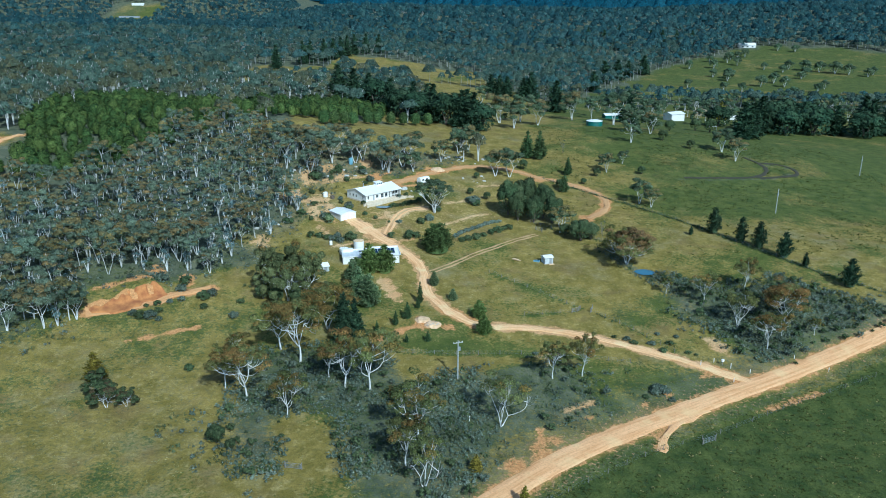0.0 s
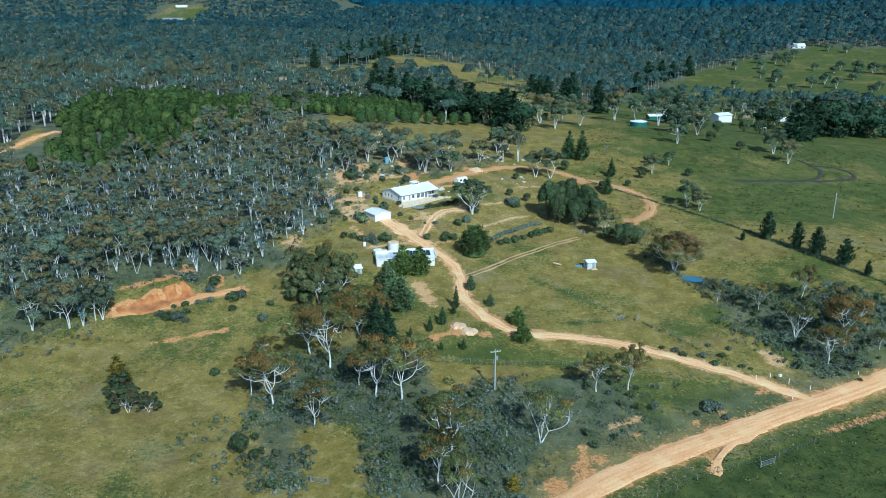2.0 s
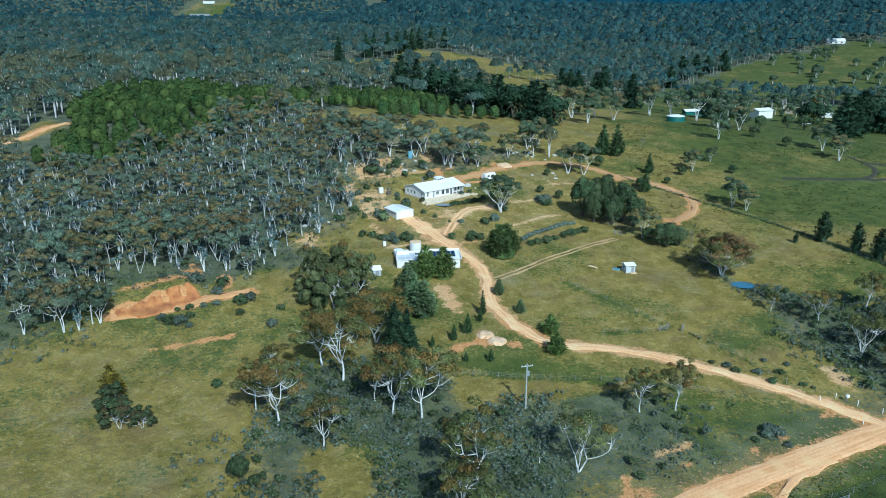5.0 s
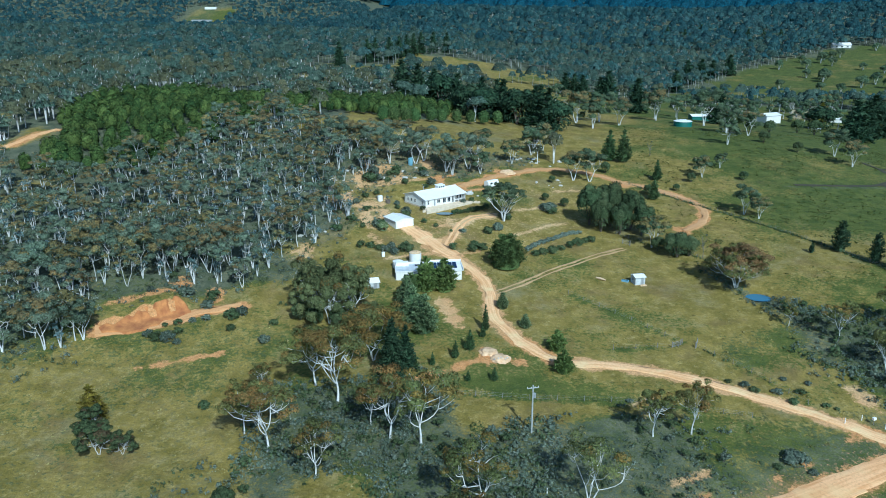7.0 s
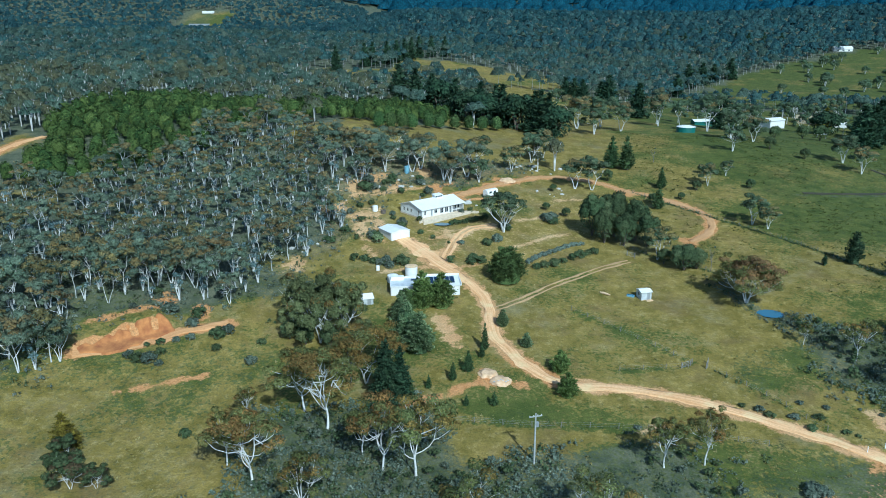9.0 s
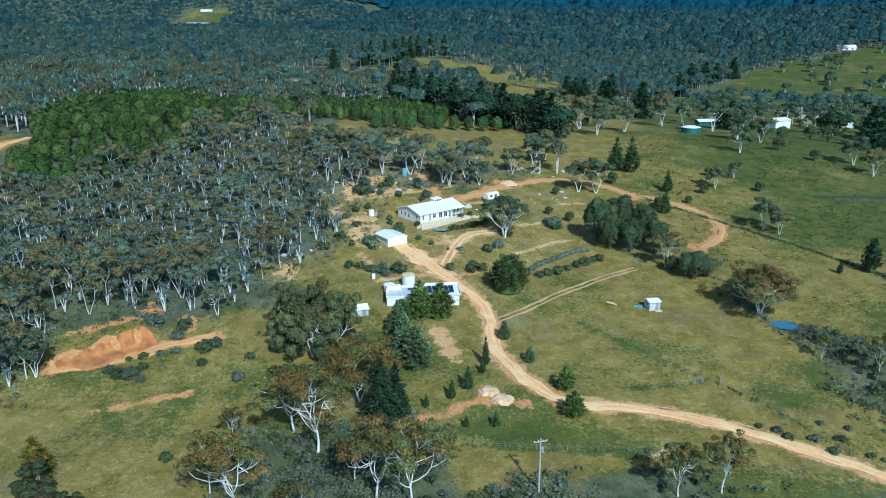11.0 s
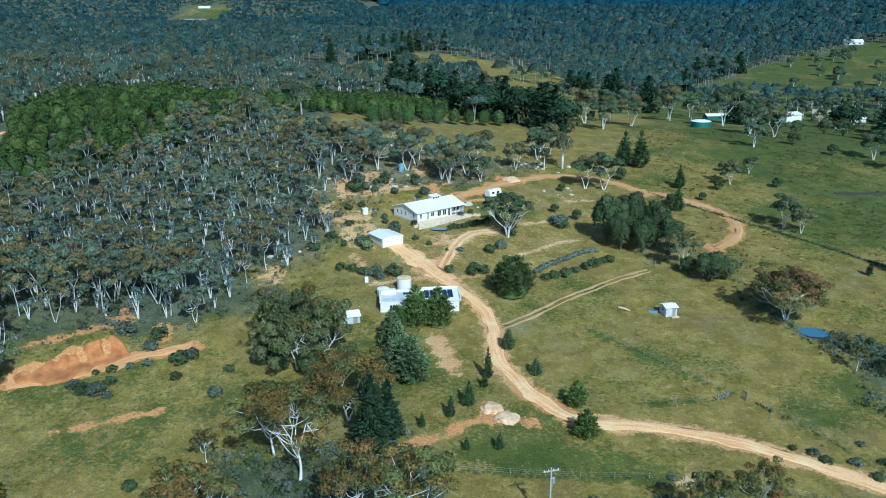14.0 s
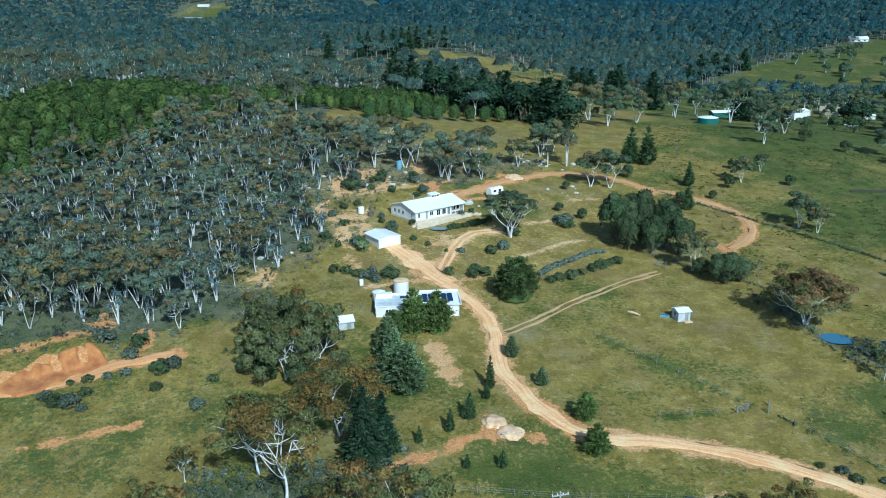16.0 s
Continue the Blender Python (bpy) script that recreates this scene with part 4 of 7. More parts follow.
def conifer(seed, h=9.0, r=2.6, n=1100, size=0.5, skirt=0.06, power=0.85, ragged=0.35, sides=6, sweep=0.12, core=0.5):
    """A conifer: straight trunk, whorled boughs round a dense inner cone, and needle sprays along them."""
    rng = np.random.default_rng(seed)
    limbs = [tube(np.array([[0, 0, -0.3], [0, 0, h * 0.5], [0, 0, h * 0.97]]), [h * 0.018, h * 0.011, 0.02], sides)]
    C, A = [], []
    rows = max(8, int(h * 1.7))
    for i in range(rows):
        f = (i + rng.uniform(0, 0.8)) / rows
        z = h * (skirt + (1 - skirt) * f)
        reach = r * max(0.03, (1 - f)) ** power * min(1, 0.7 + f * 3)
        k = 7 if f < 0.7 else 5
        for j in range(k):
            a = rng.uniform(0, 6.28) if k < 6 else j * 6.28 / k + i * 0.7 + rng.uniform(-0.3, 0.3)
            L = reach * rng.uniform(1 - ragged, 1 + ragged * 0.5)
            m = max(4, int(n / (rows * 6) * (0.35 + 1.3 * (1 - f))))
            t = rng.random(m) ** 0.55
            w = 0.26 * L * (1 - 0.55 * t) + 0.08
            off = rng.normal(size=(m, 3)) * w[:, None] * np.array([0.65, 0.65, 0.32])
            drop = 0.30 * (sweep < 0.3) * L * t ** 2
            C.append(np.stack([np.cos(a) * L * t, np.sin(a) * L * t, np.minimum(z + sweep * L * t - drop, h * 0.99)], 1) + off)
            A.append(np.array([math.cos(a), math.sin(a), sweep + 0.15]) + 0.9 * off / (L + 0.1))
            if h > 5 and j % 3 == 0:
                limbs.append(tube(np.array([[0, 0, z], [math.cos(a) * L * 0.8, math.sin(a) * L * 0.8, z - 0.1 * L]]), [0.05, 0.015], 3))
    top = np.column_stack([rng.normal(0, 0.05, (8, 2)), np.linspace(h * 0.93, h * 1.01, 8)])
    C, A = np.vstack(C + [top]), np.vstack(A + [np.tile([0.0, 0.0, 1.0], (8, 1))])
    C[:, 2] = np.maximum(C[:, 2], 0.08)
    f = np.array([0.0, 0.2, 0.45, 0.7, 0.9])
    inner = tube(np.column_stack([0 * f, 0 * f, h * (skirt + 0.01 + (1 - skirt) * f)]), list(core * r * (1 - f) ** power), 9)
    cv, cf = gather([sprays(C, size, rng, A), inner])
    tv, tf = gather(limbs)
    return tv, tf, cv, cf, np.zeros(len(cf), int)


def dome(seed, h=6.0, r=3.0, n=1100, size=0.45, lumps=9, low=0.12):
    """A round dense tree or bush: short stems inside a lumpy crown."""
    rng = np.random.default_rng(seed)
    limbs = []
    for k in range(3):
        a = k * 2.1 + rng.uniform(0, 1)
        limbs.append(tube(np.array([[0, 0, -0.2], [math.cos(a) * r * 0.2, math.sin(a) * r * 0.2, h * 0.3], [math.cos(a) * r * 0.45, math.sin(a) * r * 0.45, h * 0.62]]), [h * 0.025, h * 0.016, h * 0.006], 5))
    C, N, K, R = [], [], [], []
    for k in range(lumps):
        a, q = k * 2.4 + rng.uniform(-0.4, 0.4), math.sqrt((k + 0.5) / lumps) * 0.72
        z = h * (0.72 - 0.42 * q * q + rng.uniform(-0.08, 0.08))
        d = ball(int(n * 0.8 / lumps), rng, 0.8, 0.82)
        w = r * rng.uniform(0.34, 0.5)
        C.append(np.array([math.cos(a) * q * r, math.sin(a) * q * r, z]) + d * w)
        N.append(d)
        K.append((math.cos(a) * q * r, math.sin(a) * q * r, max(z, w * 0.7)))
        R.append(w * 0.78)
    low_ring = ball(int(n * 0.2), rng, 1.0, 0.8) * np.array([r * 0.9, r * 0.9, h * 0.28]) + np.array([0, 0, h * (0.28 + low)])
    N = np.vstack(N + [low_ring * np.array([1, 1, 0.2])])
    C = np.vstack(C + [low_ring])
    C[:, 2] = np.maximum(C[:, 2], 0.05)
    cv, cf = gather([cards(C, size, rng, 0.25, 0.2, N + 0.5 * C / r), cores(np.array(K), R, rng, 0.8)])
    tv, tf = gather(limbs)
    return tv, tf, cv, cf, np.zeros(len(cf), int)


def puff(seed, h, r, n, size):
    """A young pine: one full rounded dome of needle sprays down to the ground."""
    rng = np.random.default_rng(seed)
    kv, kf = cores(np.array([[0, 0, 0.0]]), [1.0], rng, 1.0, 0.14)
    kv = kv * np.array([r * 0.86, r * 0.86, h * 0.46]) + np.array([0, 0, h * 0.48])
    d = ball(n, rng, 1.0, 0.94)
    d[:, 2] = np.where(d[:, 2] < -0.5, -d[:, 2], d[:, 2])
    cv, cf = gather([cards(d * np.array([r, r, h * 0.52]) + np.array([0, 0, h * 0.48]), size, rng, 0.3, 0.2, d), (kv, kf)])
    tv, tf = tube(np.array([[0, 0, -0.3], [0, 0, h * 0.6]]), [0.16, 0.06], 4)
    return tv, tf, cv, cf, np.zeros(len(cf), int)


class Kind:
    """One kind of plant: built once with trunk and crown, then copied."""
    made = None

    def __init__(self, name, shape, height, bark, leaf, leaf2, label, category, group=""):
        self.name, self.shape, self.height, self.bark, self.leaf, self.leaf2 = name, shape, height, bark, leaf, leaf2
        self.label, self.category, self.group = label, category, group

    def put(self, x, y, h, rz=0.0, wide=1.0, label="", dz=0.0):
        s = h / self.height
        m = pose(x, y, lz(x, y) - 0.05 + dz, 0, 0, rz) @ Matrix.Diagonal((s * wide, s * wide, s, 1))
        if self.made is None:
            tv, tf, cv, cf, slot = self.shape
            root = new(self.name)
            root.empty_display_size = 0.5
            tagged(root, self.label, self.category, self.group)
            for nm, me in (("trunk", grid_mesh("trunk", tv, tf, [self.bark], smooth=True)), ("crown", grid_mesh("crown", cv, cf, [self.leaf, self.leaf2], slot, smooth=True))):
                new(nm, me).parent = root
            root.matrix_basis = m
            self.made, self.first = root, s
        else:
            keep = self.made.matrix_basis.copy()
            self.made.matrix_basis = Matrix()
            root = copy_thing(self.made, m)
            self.made.matrix_basis = keep
        if label:
            tagged(root, label)
        return root


def joined(name, shapes, spots, materials, label, category):
    """Many plants that nobody would count, in one mesh. spots: x, y, size, turn, shape."""
    V, F, M, off = [], [], [], 0
    for k, (tv, tf, cv, cf, slot) in enumerate(shapes):
        v = np.vstack([tv, cv]) if len(tv) else cv
        f = np.vstack([tf, cf + len(tv)]) if len(tv) else cf
        mi = np.concatenate([np.zeros(len(tf), int), slot + 1]) if len(tv) else slot + 1
        sel = spots[spots[:, 4] == k]
        if not len(sel):
            continue
        x, y, s, a = sel[:, 0], sel[:, 1], sel[:, 2], sel[:, 3]
        z = land(x, y)
        c, n = np.cos(a) * s, np.sin(a) * s
        W = np.stack([x[:, None] + c[:, None] * v[:, 0] - n[:, None] * v[:, 1], y[:, None] + n[:, None] * v[:, 0] + c[:, None] * v[:, 1],
                      z[:, None] - 0.05 + s[:, None] * v[:, 2]], -1)
        V.append(W.reshape(-1, 3))
        F.append((f[None] + (np.arange(len(sel)) * len(v))[:, None, None]).reshape(-1, 4) + off)
        M.append(np.tile(mi, len(sel)))
        off += len(sel) * len(v)
    ob = new(name, grid_mesh(name, np.vstack(V), np.vstack(F), materials, np.concatenate(M), smooth=True))
    return tagged(ob, label, category, kind="stuff")


def scatter(n, box, test, rng, gap=0.0):
    """Random spots in a box that pass the test, kept a gap apart."""
    x, y = rng.uniform(box[0], box[1], n), rng.uniform(box[2], box[3], n)
    ok = test(x, y)
    x, y = x[ok], y[ok]
    if gap <= 0:
        return x, y
    cells, kx, ky = {}, [], []
    for a, b in zip(x, y):
        i, j = int(a // gap), int(b // gap)
        if all((a - p) ** 2 + (b - q) ** 2 > gap * gap for di in (-1, 0, 1) for dj in (-1, 0, 1) for p, q in cells.get((i + di, j + dj), ())):
            cells.setdefault((i, j), []).append((a, b))
            kx.append(a)
            ky.append(b)
    return np.array(kx), np.array(ky)



# foreground gums, each with its own form
LABEL_GUM = "tall gum tree with bare white limbs and rusty olive crown"
FORMS = [(5.4, 1, 28, 0.0, 0.5), (5.0, 1, 32, 0.0, 0.28), (5.6, 1, 24, 0.1, 0.5), (6.2, 3, 50, 0.0, 0.8), (5.4, 3, 22, 0.2, 0.15), (5.6, 4, 26, 0.0, 0.0), (5.8, 3, 56, 0.0, 0.1)]
BIG_GUMS = [Kind("gum_tree", gum(20 + i, 13, sp, st, cl, 92, 0.29, 0.08, ba, rust=ru, flat=0.75, sides=5, twigs=1, fork=0.24 if st > 1 else 0.32, stout=0.0150, deep=0.60 if cl > 55 else 0.40 if cl > 40 else 0.28, spokes=30, puff=1.0 if cl > 40 else 0.88), 13, BARK, GUM_LEAF, RUST_LEAF, LABEL_GUM, "tree", "gum trees")
            for i, (sp, st, cl, ba, ru) in enumerate(FORMS)]
GUM_SPOTS = [(-41.2, 147.1, 13, 0, 40), (-15.5, 150.8, 15, 2, 100), (-31.5, 140.7, 10, 2, 200), (-32.6, 162.8, 15, 0, 10), (-21, 151.8, 12.5, 0, 250),
             (31.5, 158.6, 10.4, 1, 80), (24.6, 156.9, 9.6, 1, 0), (11.8, 137.4, 11.5, 4, 140), (-4.5, 133, 13, 2, 300)]
GUM_SPOTS += [(-6.5, 124, 11, 1, 30), (-3, 118, 11, 4, 90), (-28.3, 177.8, 12, 3, 20), (70.4, 196.8, 9.5, 2, 130)]
GUM_SPOTS += [(-48, 166, 6, 1, 10), (-38, 168, 13, 0, 99), (-47, 152, 10, 1, 170), (-25, 156, 9, 1, 40), (75.6, 185, 10.5, 5, 10), (83.8, 203.5, 10, 1, 70), (88.5, 187.7, 10.5, 3, 210),
              (79.3, 174.5, 9.5, 0, 0), (62, 203, 5, 1, 90), (93.4, 180.6, 5, 1, 300), (85, 180, 6.5, 0, 120)]
Kind("gum_tree", gum(28, 12, 7.4, 4, 70, 80, 0.36, 0.08, 0.0, rust=0.8, flat=0.6, twigs=1, fork=0.20, stout=0.022, deep=0.55, spokes=40, puff=0.8), 12, BARK, GUM_LEAF, RED_LEAF, "broad rusty-crowned gum above the farm dam", "tree", "gum trees").put(55.4, 223, 11.8, 0, 1.1)
Kind("gum_tree", gum(27, 12, 6.2, 5, 60, 80, 0.30, 0.08, 0.0, rust=0.0, flat=0.5, twigs=1, fork=0.22, stout=0.026, deep=0.22, spokes=44, puff=0.72), 12, BARK, VALLEY_LEAF, GUM_LEAF, "spreading gum with a fan of white limbs beside the house", "tree", "gum trees").put(-2.9, 260.9, 12.0, 60, 1.0)
GREEN_GUM = Kind("gum_tree", gum(26, 13, 5.2, 3, 58, 92, 0.29, 0.08, 0.0, rust=0.12, flat=0.85, sides=5, twigs=1, fork=0.22, stout=0.015, deep=0.66, spokes=30), 13, BARK, OLIVE_LEAF, RUST_LEAF, "tall grey-green gum in a dense clump", "tree", "gum trees")
for x, y, h, a in [(-40.7, 192.2, 16, 60), (-45, 196, 13.5, 160), (-36.0, 195.5, 13.5, 260)]:
    GREEN_GUM.put(x, y, h, a, 0.9)
for x, y, h, k, a in GUM_SPOTS:
    BIG_GUMS[k].put(x, y, h, a, 1.3 if k == 3 else 1.15 if h > 11 and k != 2 else 1.0)
# gums at the forest's edge and round the house
EDGE = [(-96.1, 173.6, 12), (-90.5, 178.6, 9), (-102.5, 196.7, 12), (-98.9, 207.2, 11), (-96.4, 207.3, 12), (-93.6, 210, 11), (-88.4, 211.9, 11), (-87.4, 212.4, 12),
        (-82, 213.7, 10), (-77.3, 215, 11), (-71.9, 217.2, 12), (-65.3, 206.6, 8), (-103.6, 171, 11), (-109.8, 194.7, 12), (-104.2, 209.4, 12)]
EDGE += [(-60, 299, 10), (-49, 287.6, 8), (-42.5, 294.5, 10), (-53, 298, 11), (-34, 298, 10), (-31.7, 302, 11), (-23.2, 296, 11), (-21, 294, 10), (-16, 303, 11), (-13.3, 310, 11),
         (-11.8, 300, 7), (-1, 318, 8), (6.4, 334, 9), (11, 342, 10), (-47.5, 302, 10), (-41, 314, 8)]
EDGE += [(26.5, 307, 10), (20.7, 307, 9.5), (7.6, 338, 9), (38.9, 248.8, 8), (76.2, 328.2, 5), (67, 315.6, 7), (71.7, 277.4, 8), (75.1, 273.6, 6), (88.2, 366, 9),
         (104.3, 394, 10), (128.9, 359, 10), (130, 343.8, 9), (95, 438, 16), (76, 465, 15), (95.7, 398, 11), (30, 420, 14), (42, 430, 13), (50, 415, 12), (36, 400, 11)]
rng = np.random.default_rng(5)
EDGE_SHAPES = [gum(30 + i, 11, sp, st, 20, 20, 0.55, 0.07, 0.0, puff=1.3, rust=ru, twigs=1, boughs=2, fork=0.34, spokes=12) for i, (sp, st, ru) in enumerate([(4.6, 2, 0.5), (4.6, 3, 0.2), (4.8, 3, 0.4), (4.6, 2, 0.1)])]
EDGE_KINDS = [Kind("gum_tree", f, 11, BARK, FOREST_LEAF, FOREST_RUST, "gum tree with pale trunk and domed golden olive crown", "tree", "gum trees") for f in EDGE_SHAPES]
VALLEY_KINDS = [Kind("gum_tree", f, 11, BARK, VALLEY_LEAF, FOREST_RUST, "gum tree with pale trunk and domed green crown", "tree", "gum trees") for f in EDGE_SHAPES]
for i, (x, y, h) in enumerate(EDGE):
    (EDGE_KINDS if x < -15 else VALLEY_KINDS)[i % 4].put(x, y, h * (1.15 if y > 240 else 1), float(rng.uniform(0, 360)), 1.1 if y > 240 else 0.9)
HILL_TREE = Kind("paddock_tree", dome(55, 10, 4.6, 260, 0.95, 9, 0.1), 10, BARK, VALLEY_LEAF, VALLEY_LEAF, "round olive paddock tree on the far hillside", "tree", "far gums")
FAR_KINDS = [Kind("gum_tree", gum(36 + i, 11, 4.4, 1 + i, 12, 9, 0.9, 0.08, 0.0, puff=1.5, rust=0.1, twigs=0, boughs=1, fork=0.32, sides=4, spokes=6), 11, BARK, VALLEY_LEAF, FOREST_RUST,
                  "gum tree with pale trunk and olive crown", "tree", "far gums") for i in range(2)]
for x, y in zip(*scatter(900, (25, 300, 425, 640), lambda x, y: ~in_any(x, y, FIELDS) & (segments_distance(x, y, [(60, 520), (170, 545), (300, 600)]) < 45) & (np.hypot(x - 160, y - 530) > 16)
                         & (np.hypot(x - 112, y - 512) > 13) & (segments_distance(x, y, [(120, 430), (150, 510)]) > 9), rng, 13)):
    FAR_KINDS[int(x * 7) % 2].put(float(x), float(y), 9 + (y * 3) % 5, float(x * 50), 1.0, "gum tree near the valley farm")
for x, y in [(224, 730), (252, 715), (265, 705), (315, 760), (352, 785), (205, 650), (290, 860), (262, 855), (315, 735), (295, 740), (150, 640), (130, 620), (300, 905), (322, 880), (340, 850), (352, 830), (362, 800)]:
    HILL_TREE.put(x, y, 9 + x % 4, x * 13, 0.9 + 0.1 * (y % 3))
for x, y in [(366, 850), (378, 838), (388, 826), (399, 815), (408, 805), (420, 790), (430, 800), (340, 930), (352, 940), (330, 925), (318, 900), (270, 800), (282, 790), (276, 775), (300, 680), (330, 700), (345, 720), (240, 640), (260, 650), (410, 990), (425, 975)]:
    HILL_TREE.put(x, y, 10 + x % 5, x * 17, 0.9 + 0.1 * (y % 4))

# conifers and round trees
PINE = Kind("pine_tree", conifer(41, 10, 2.7, 3400, 0.36, 0.03, 0.80, 0.35, sweep=0.3), 10, DARK_BARK, DRIVE_PINE, DRIVE_PINE, "dark green young pine with spreading boughs", "tree", "conifers")
TALL_PINE = Kind("pine_tree", conifer(42, 12, 4.0, 760, 0.95, 0.04, 0.55, 0.42), 12, DARK_BARK, PINE_LEAF, PINE_LEAF, "tall dark pine with ragged crown", "tree", "windbreak pines")
SPRUCE = Kind("spruce_tree", conifer(43, 8, 3.3, 5600, 0.34, 0.0, 0.62, 0.2, sweep=0.32), 8, DARK_BARK, SPRUCE_LEAF, SPRUCE_LEAF, "dense grey-green spruce with boughs to the ground", "tree", "spruces")
MACROCARPA = Kind("cypress_tree", dome(50, 12, 5.4, 1300, 0.72, 16, 0.0), 12, DARK_BARK, PINE_LEAF, PINE_LEAF, "massive dark cypress with ragged crown", "tree", "windbreak pines")
ROUND = Kind("round_tree", conifer(44, 8, 4.7, 8000, 0.33, 0.02, 0.38, 0.16, sweep=0.32, core=0.7), 8, DARK_BARK, GREEN_LEAF, GREEN_LEAF, "dense dome-shaped dark green garden pine", "tree", "garden trees")
DARK_ROUND = Kind("wattle_tree", dome(45, 9, 4.2, 2300, 0.34, 24), 9, DARK_BARK, EVERGREEN, GUM_LEAF, "broad dark evergreen tree with domed crown", "tree", "evergreens")
BUSH = Kind("shrub", dome(46, 2, 1.3, 300, 0.34, 7, 0.0), 2, DARK_BARK, SHRUB_LEAF, SHRUB_LEAF, "small dark green shrub in the grass", "shrub", "shrubs")
GREY_BUSH = Kind("shrub", dome(47, 2, 1.4, 420, 0.28, 7, 0.0), 2, DARK_BARK, GREY_LEAF, GREY_LEAF, "low grey-green shrub on open ground", "shrub", "grey shrubs")
LAVENDER = Kind("lavender_bush", dome(52, 1, 0.8, 160, 0.28, 4, 0.0), 1, DARK_BARK, LAVENDER_LEAF, LAVENDER_LEAF, "blue-grey lavender shrub in a garden row", "shrub", "lavender row")
GOLD = Kind("golden_conifer", conifer(48, 6, 1.7, 900, 0.35, 0.02, 0.7, 0.2), 6, DARK_BARK, GOLD_LEAF, GOLD_LEAF, "yellow-tipped conifer in the paddock", "tree")
ROW_PINE = Kind("pine_tree", conifer(40, 9, 2.9, 3200, 0.36, 0.04, 0.55, 0.5, sweep=0.6), 9, DARK_BARK, PINE_LEAF, PINE_LEAF, "dark ragged pine with upswept boughs beside the fence", "tree", "row of pines")
for x, y, h, w in [(88.7, 246, 8.8, .9), (94.6, 237.6, 8.4, .8), (98.4, 232.5, 8.6, .9), (103.1, 224.6, 8, 1.0), (106.5, 217.6, 4.5, .8), (113.3, 204.7, 8.3, 1.05), (81, 245, 3, .9)]:
    ROW_PINE.put(x, y, h, x * 37, w)
for x, y, h, w in [(36.2, 335, 12, 1.1), (41.3, 333.8, 12.5, 1.1), (50.4, 311.7, 7.4, 1), (46, 290.7, 7.6, 1.1), (-6, 192.4, 6.2, .6), (-8.9, 183.6, 4.6, 1), (-11.7, 180.1, 3.9, .9), (-8.6, 171.5, 2.3, 1),
                   (-3.5, 172.1, 2.9, 1.1), (-16.1, 176.8, 2.9, .9), (-19.4, 175.1, 3.0, 1), (-6.5, 189.5, 3, 1)]:
    PINE.put(x, y, h, x * 37, w)
FEATHER_PINE = Kind("pine_tree", conifer(54, 12, 3.4, 6000, 0.40, 0.02, 0.66, 0.4, sweep=0.18), 12, DARK_BARK, PINE_LEAF, PINE_LEAF, "tall dark feathery pine among the gums", "tree", "conifers")
FEATHER_PINE.put(-23.3, 170.9, 12.8, 30)
FEATHER_PINE.put(-21.2, 174, 10, 160, 0.9)
for x, y, h in [(-62, 467, 17), (-53, 466, 16), (-40, 459, 16), (-30, 440, 15), (-22.5, 422, 15), (-13.8, 412, 15), (-5.6, 410, 16), (1, 404, 16), (9, 398, 15),
                (15, 391, 15), (19, 390, 13), (4, 412, 15), (-9, 424, 15), (-45, 474, 14), (-17, 432, 15), (12, 404, 15)]:
    (MACROCARPA if y > 380 and int(abs(x)) % 3 == 1 else TALL_PINE).put(x, y, h * (1.22 if y > 380 else 1), x * 53)
for x, y in [(176, 455), (197, 480), (215, 500), (228, 497), (240, 478), (253, 469), (274, 482), (241, 520), (268, 500), (190, 470), (205, 468), (225, 475), (262, 480), (285, 470), (160, 417), (166, 422),
             (128, 680), (149, 740), (166, 764), (181, 786), (202, 809), (36, 605), (42, 604), (48, 602), (60, 598), (65, 596), (74.5, 526), (112, 480), (175, 500)]:
    (MACROCARPA if x > 150 and y < 560 and int(x) % 2 else TALL_PINE).put(x, y, 15 + (x * 7) % 6 + 3 * (x > 180 and y < 560), x * 31, 1.15)
for x, y in [(-131, 624), (-117, 666), (-112, 673), (-103, 690), (-97, 702), (-92, 715), (-88, 729), (-83, 744), (-74, 760), (-63, 775), (188, 1057), (205, 1037), (236, 1091), (267, 1046), (301, 1048), (321, 1048), (283, 1050), (250, 1060)]:
    TALL_PINE.put(x, y, 18, x * 31, 0.8)
for x, y, h, w in [(-19.5, 190.4, 8.8, 1.0), (-22.3, 194.6, 8.6, 1), (-24.6, 201.5, 7.5, .9), (-2.4, 203.7, 4.1, .9), (2.7, 195.1, 3.3, 1)]:
    SPRUCE.put(x, y, h, x * 41, w)
BLUE_BUSH = Kind("shrub", dome(53, 3, 1.7, 700, 0.26, 9, 0.0), 3, DARK_BARK, SPRUCE_LEAF, SPRUCE_LEAF, "round blue-green shrub at the corner of the garage", "shrub", "shrubs")
BLUE_BUSH.put(-37.1, 244.6, 3.0, 0)
CONE = Kind("cypress_tree", conifer(49, 6, 2.5, 5200, 0.27, 0.0, 0.66, 0.25, sweep=0.5), 6, DARK_BARK, CONE_LEAF, CONE_LEAF, "bright green bushy conifer beside the driveway", "tree", "garden trees")
CONE.put(9.3, 185.8, 4.7, 20, 1.1)
CONE.put(10.2, 177, 4.9, 70, 1.15)
CONE.put(-21.0, 210.4, 8.6, 40, 0.98, "broad dark green conifer in front of the white building")
CONE.put(-16.6, 210.8, 8.3, 140, 0.98, "broad dark green conifer in front of the white building")
for x, y, h, w in [(-1.9, 227.9, 9.5, 1.0), (-24.5, 206, 6, .7)]:
    ROUND.put(x, y, h * (0.92 if h > 8 else 1), x * 29, w)
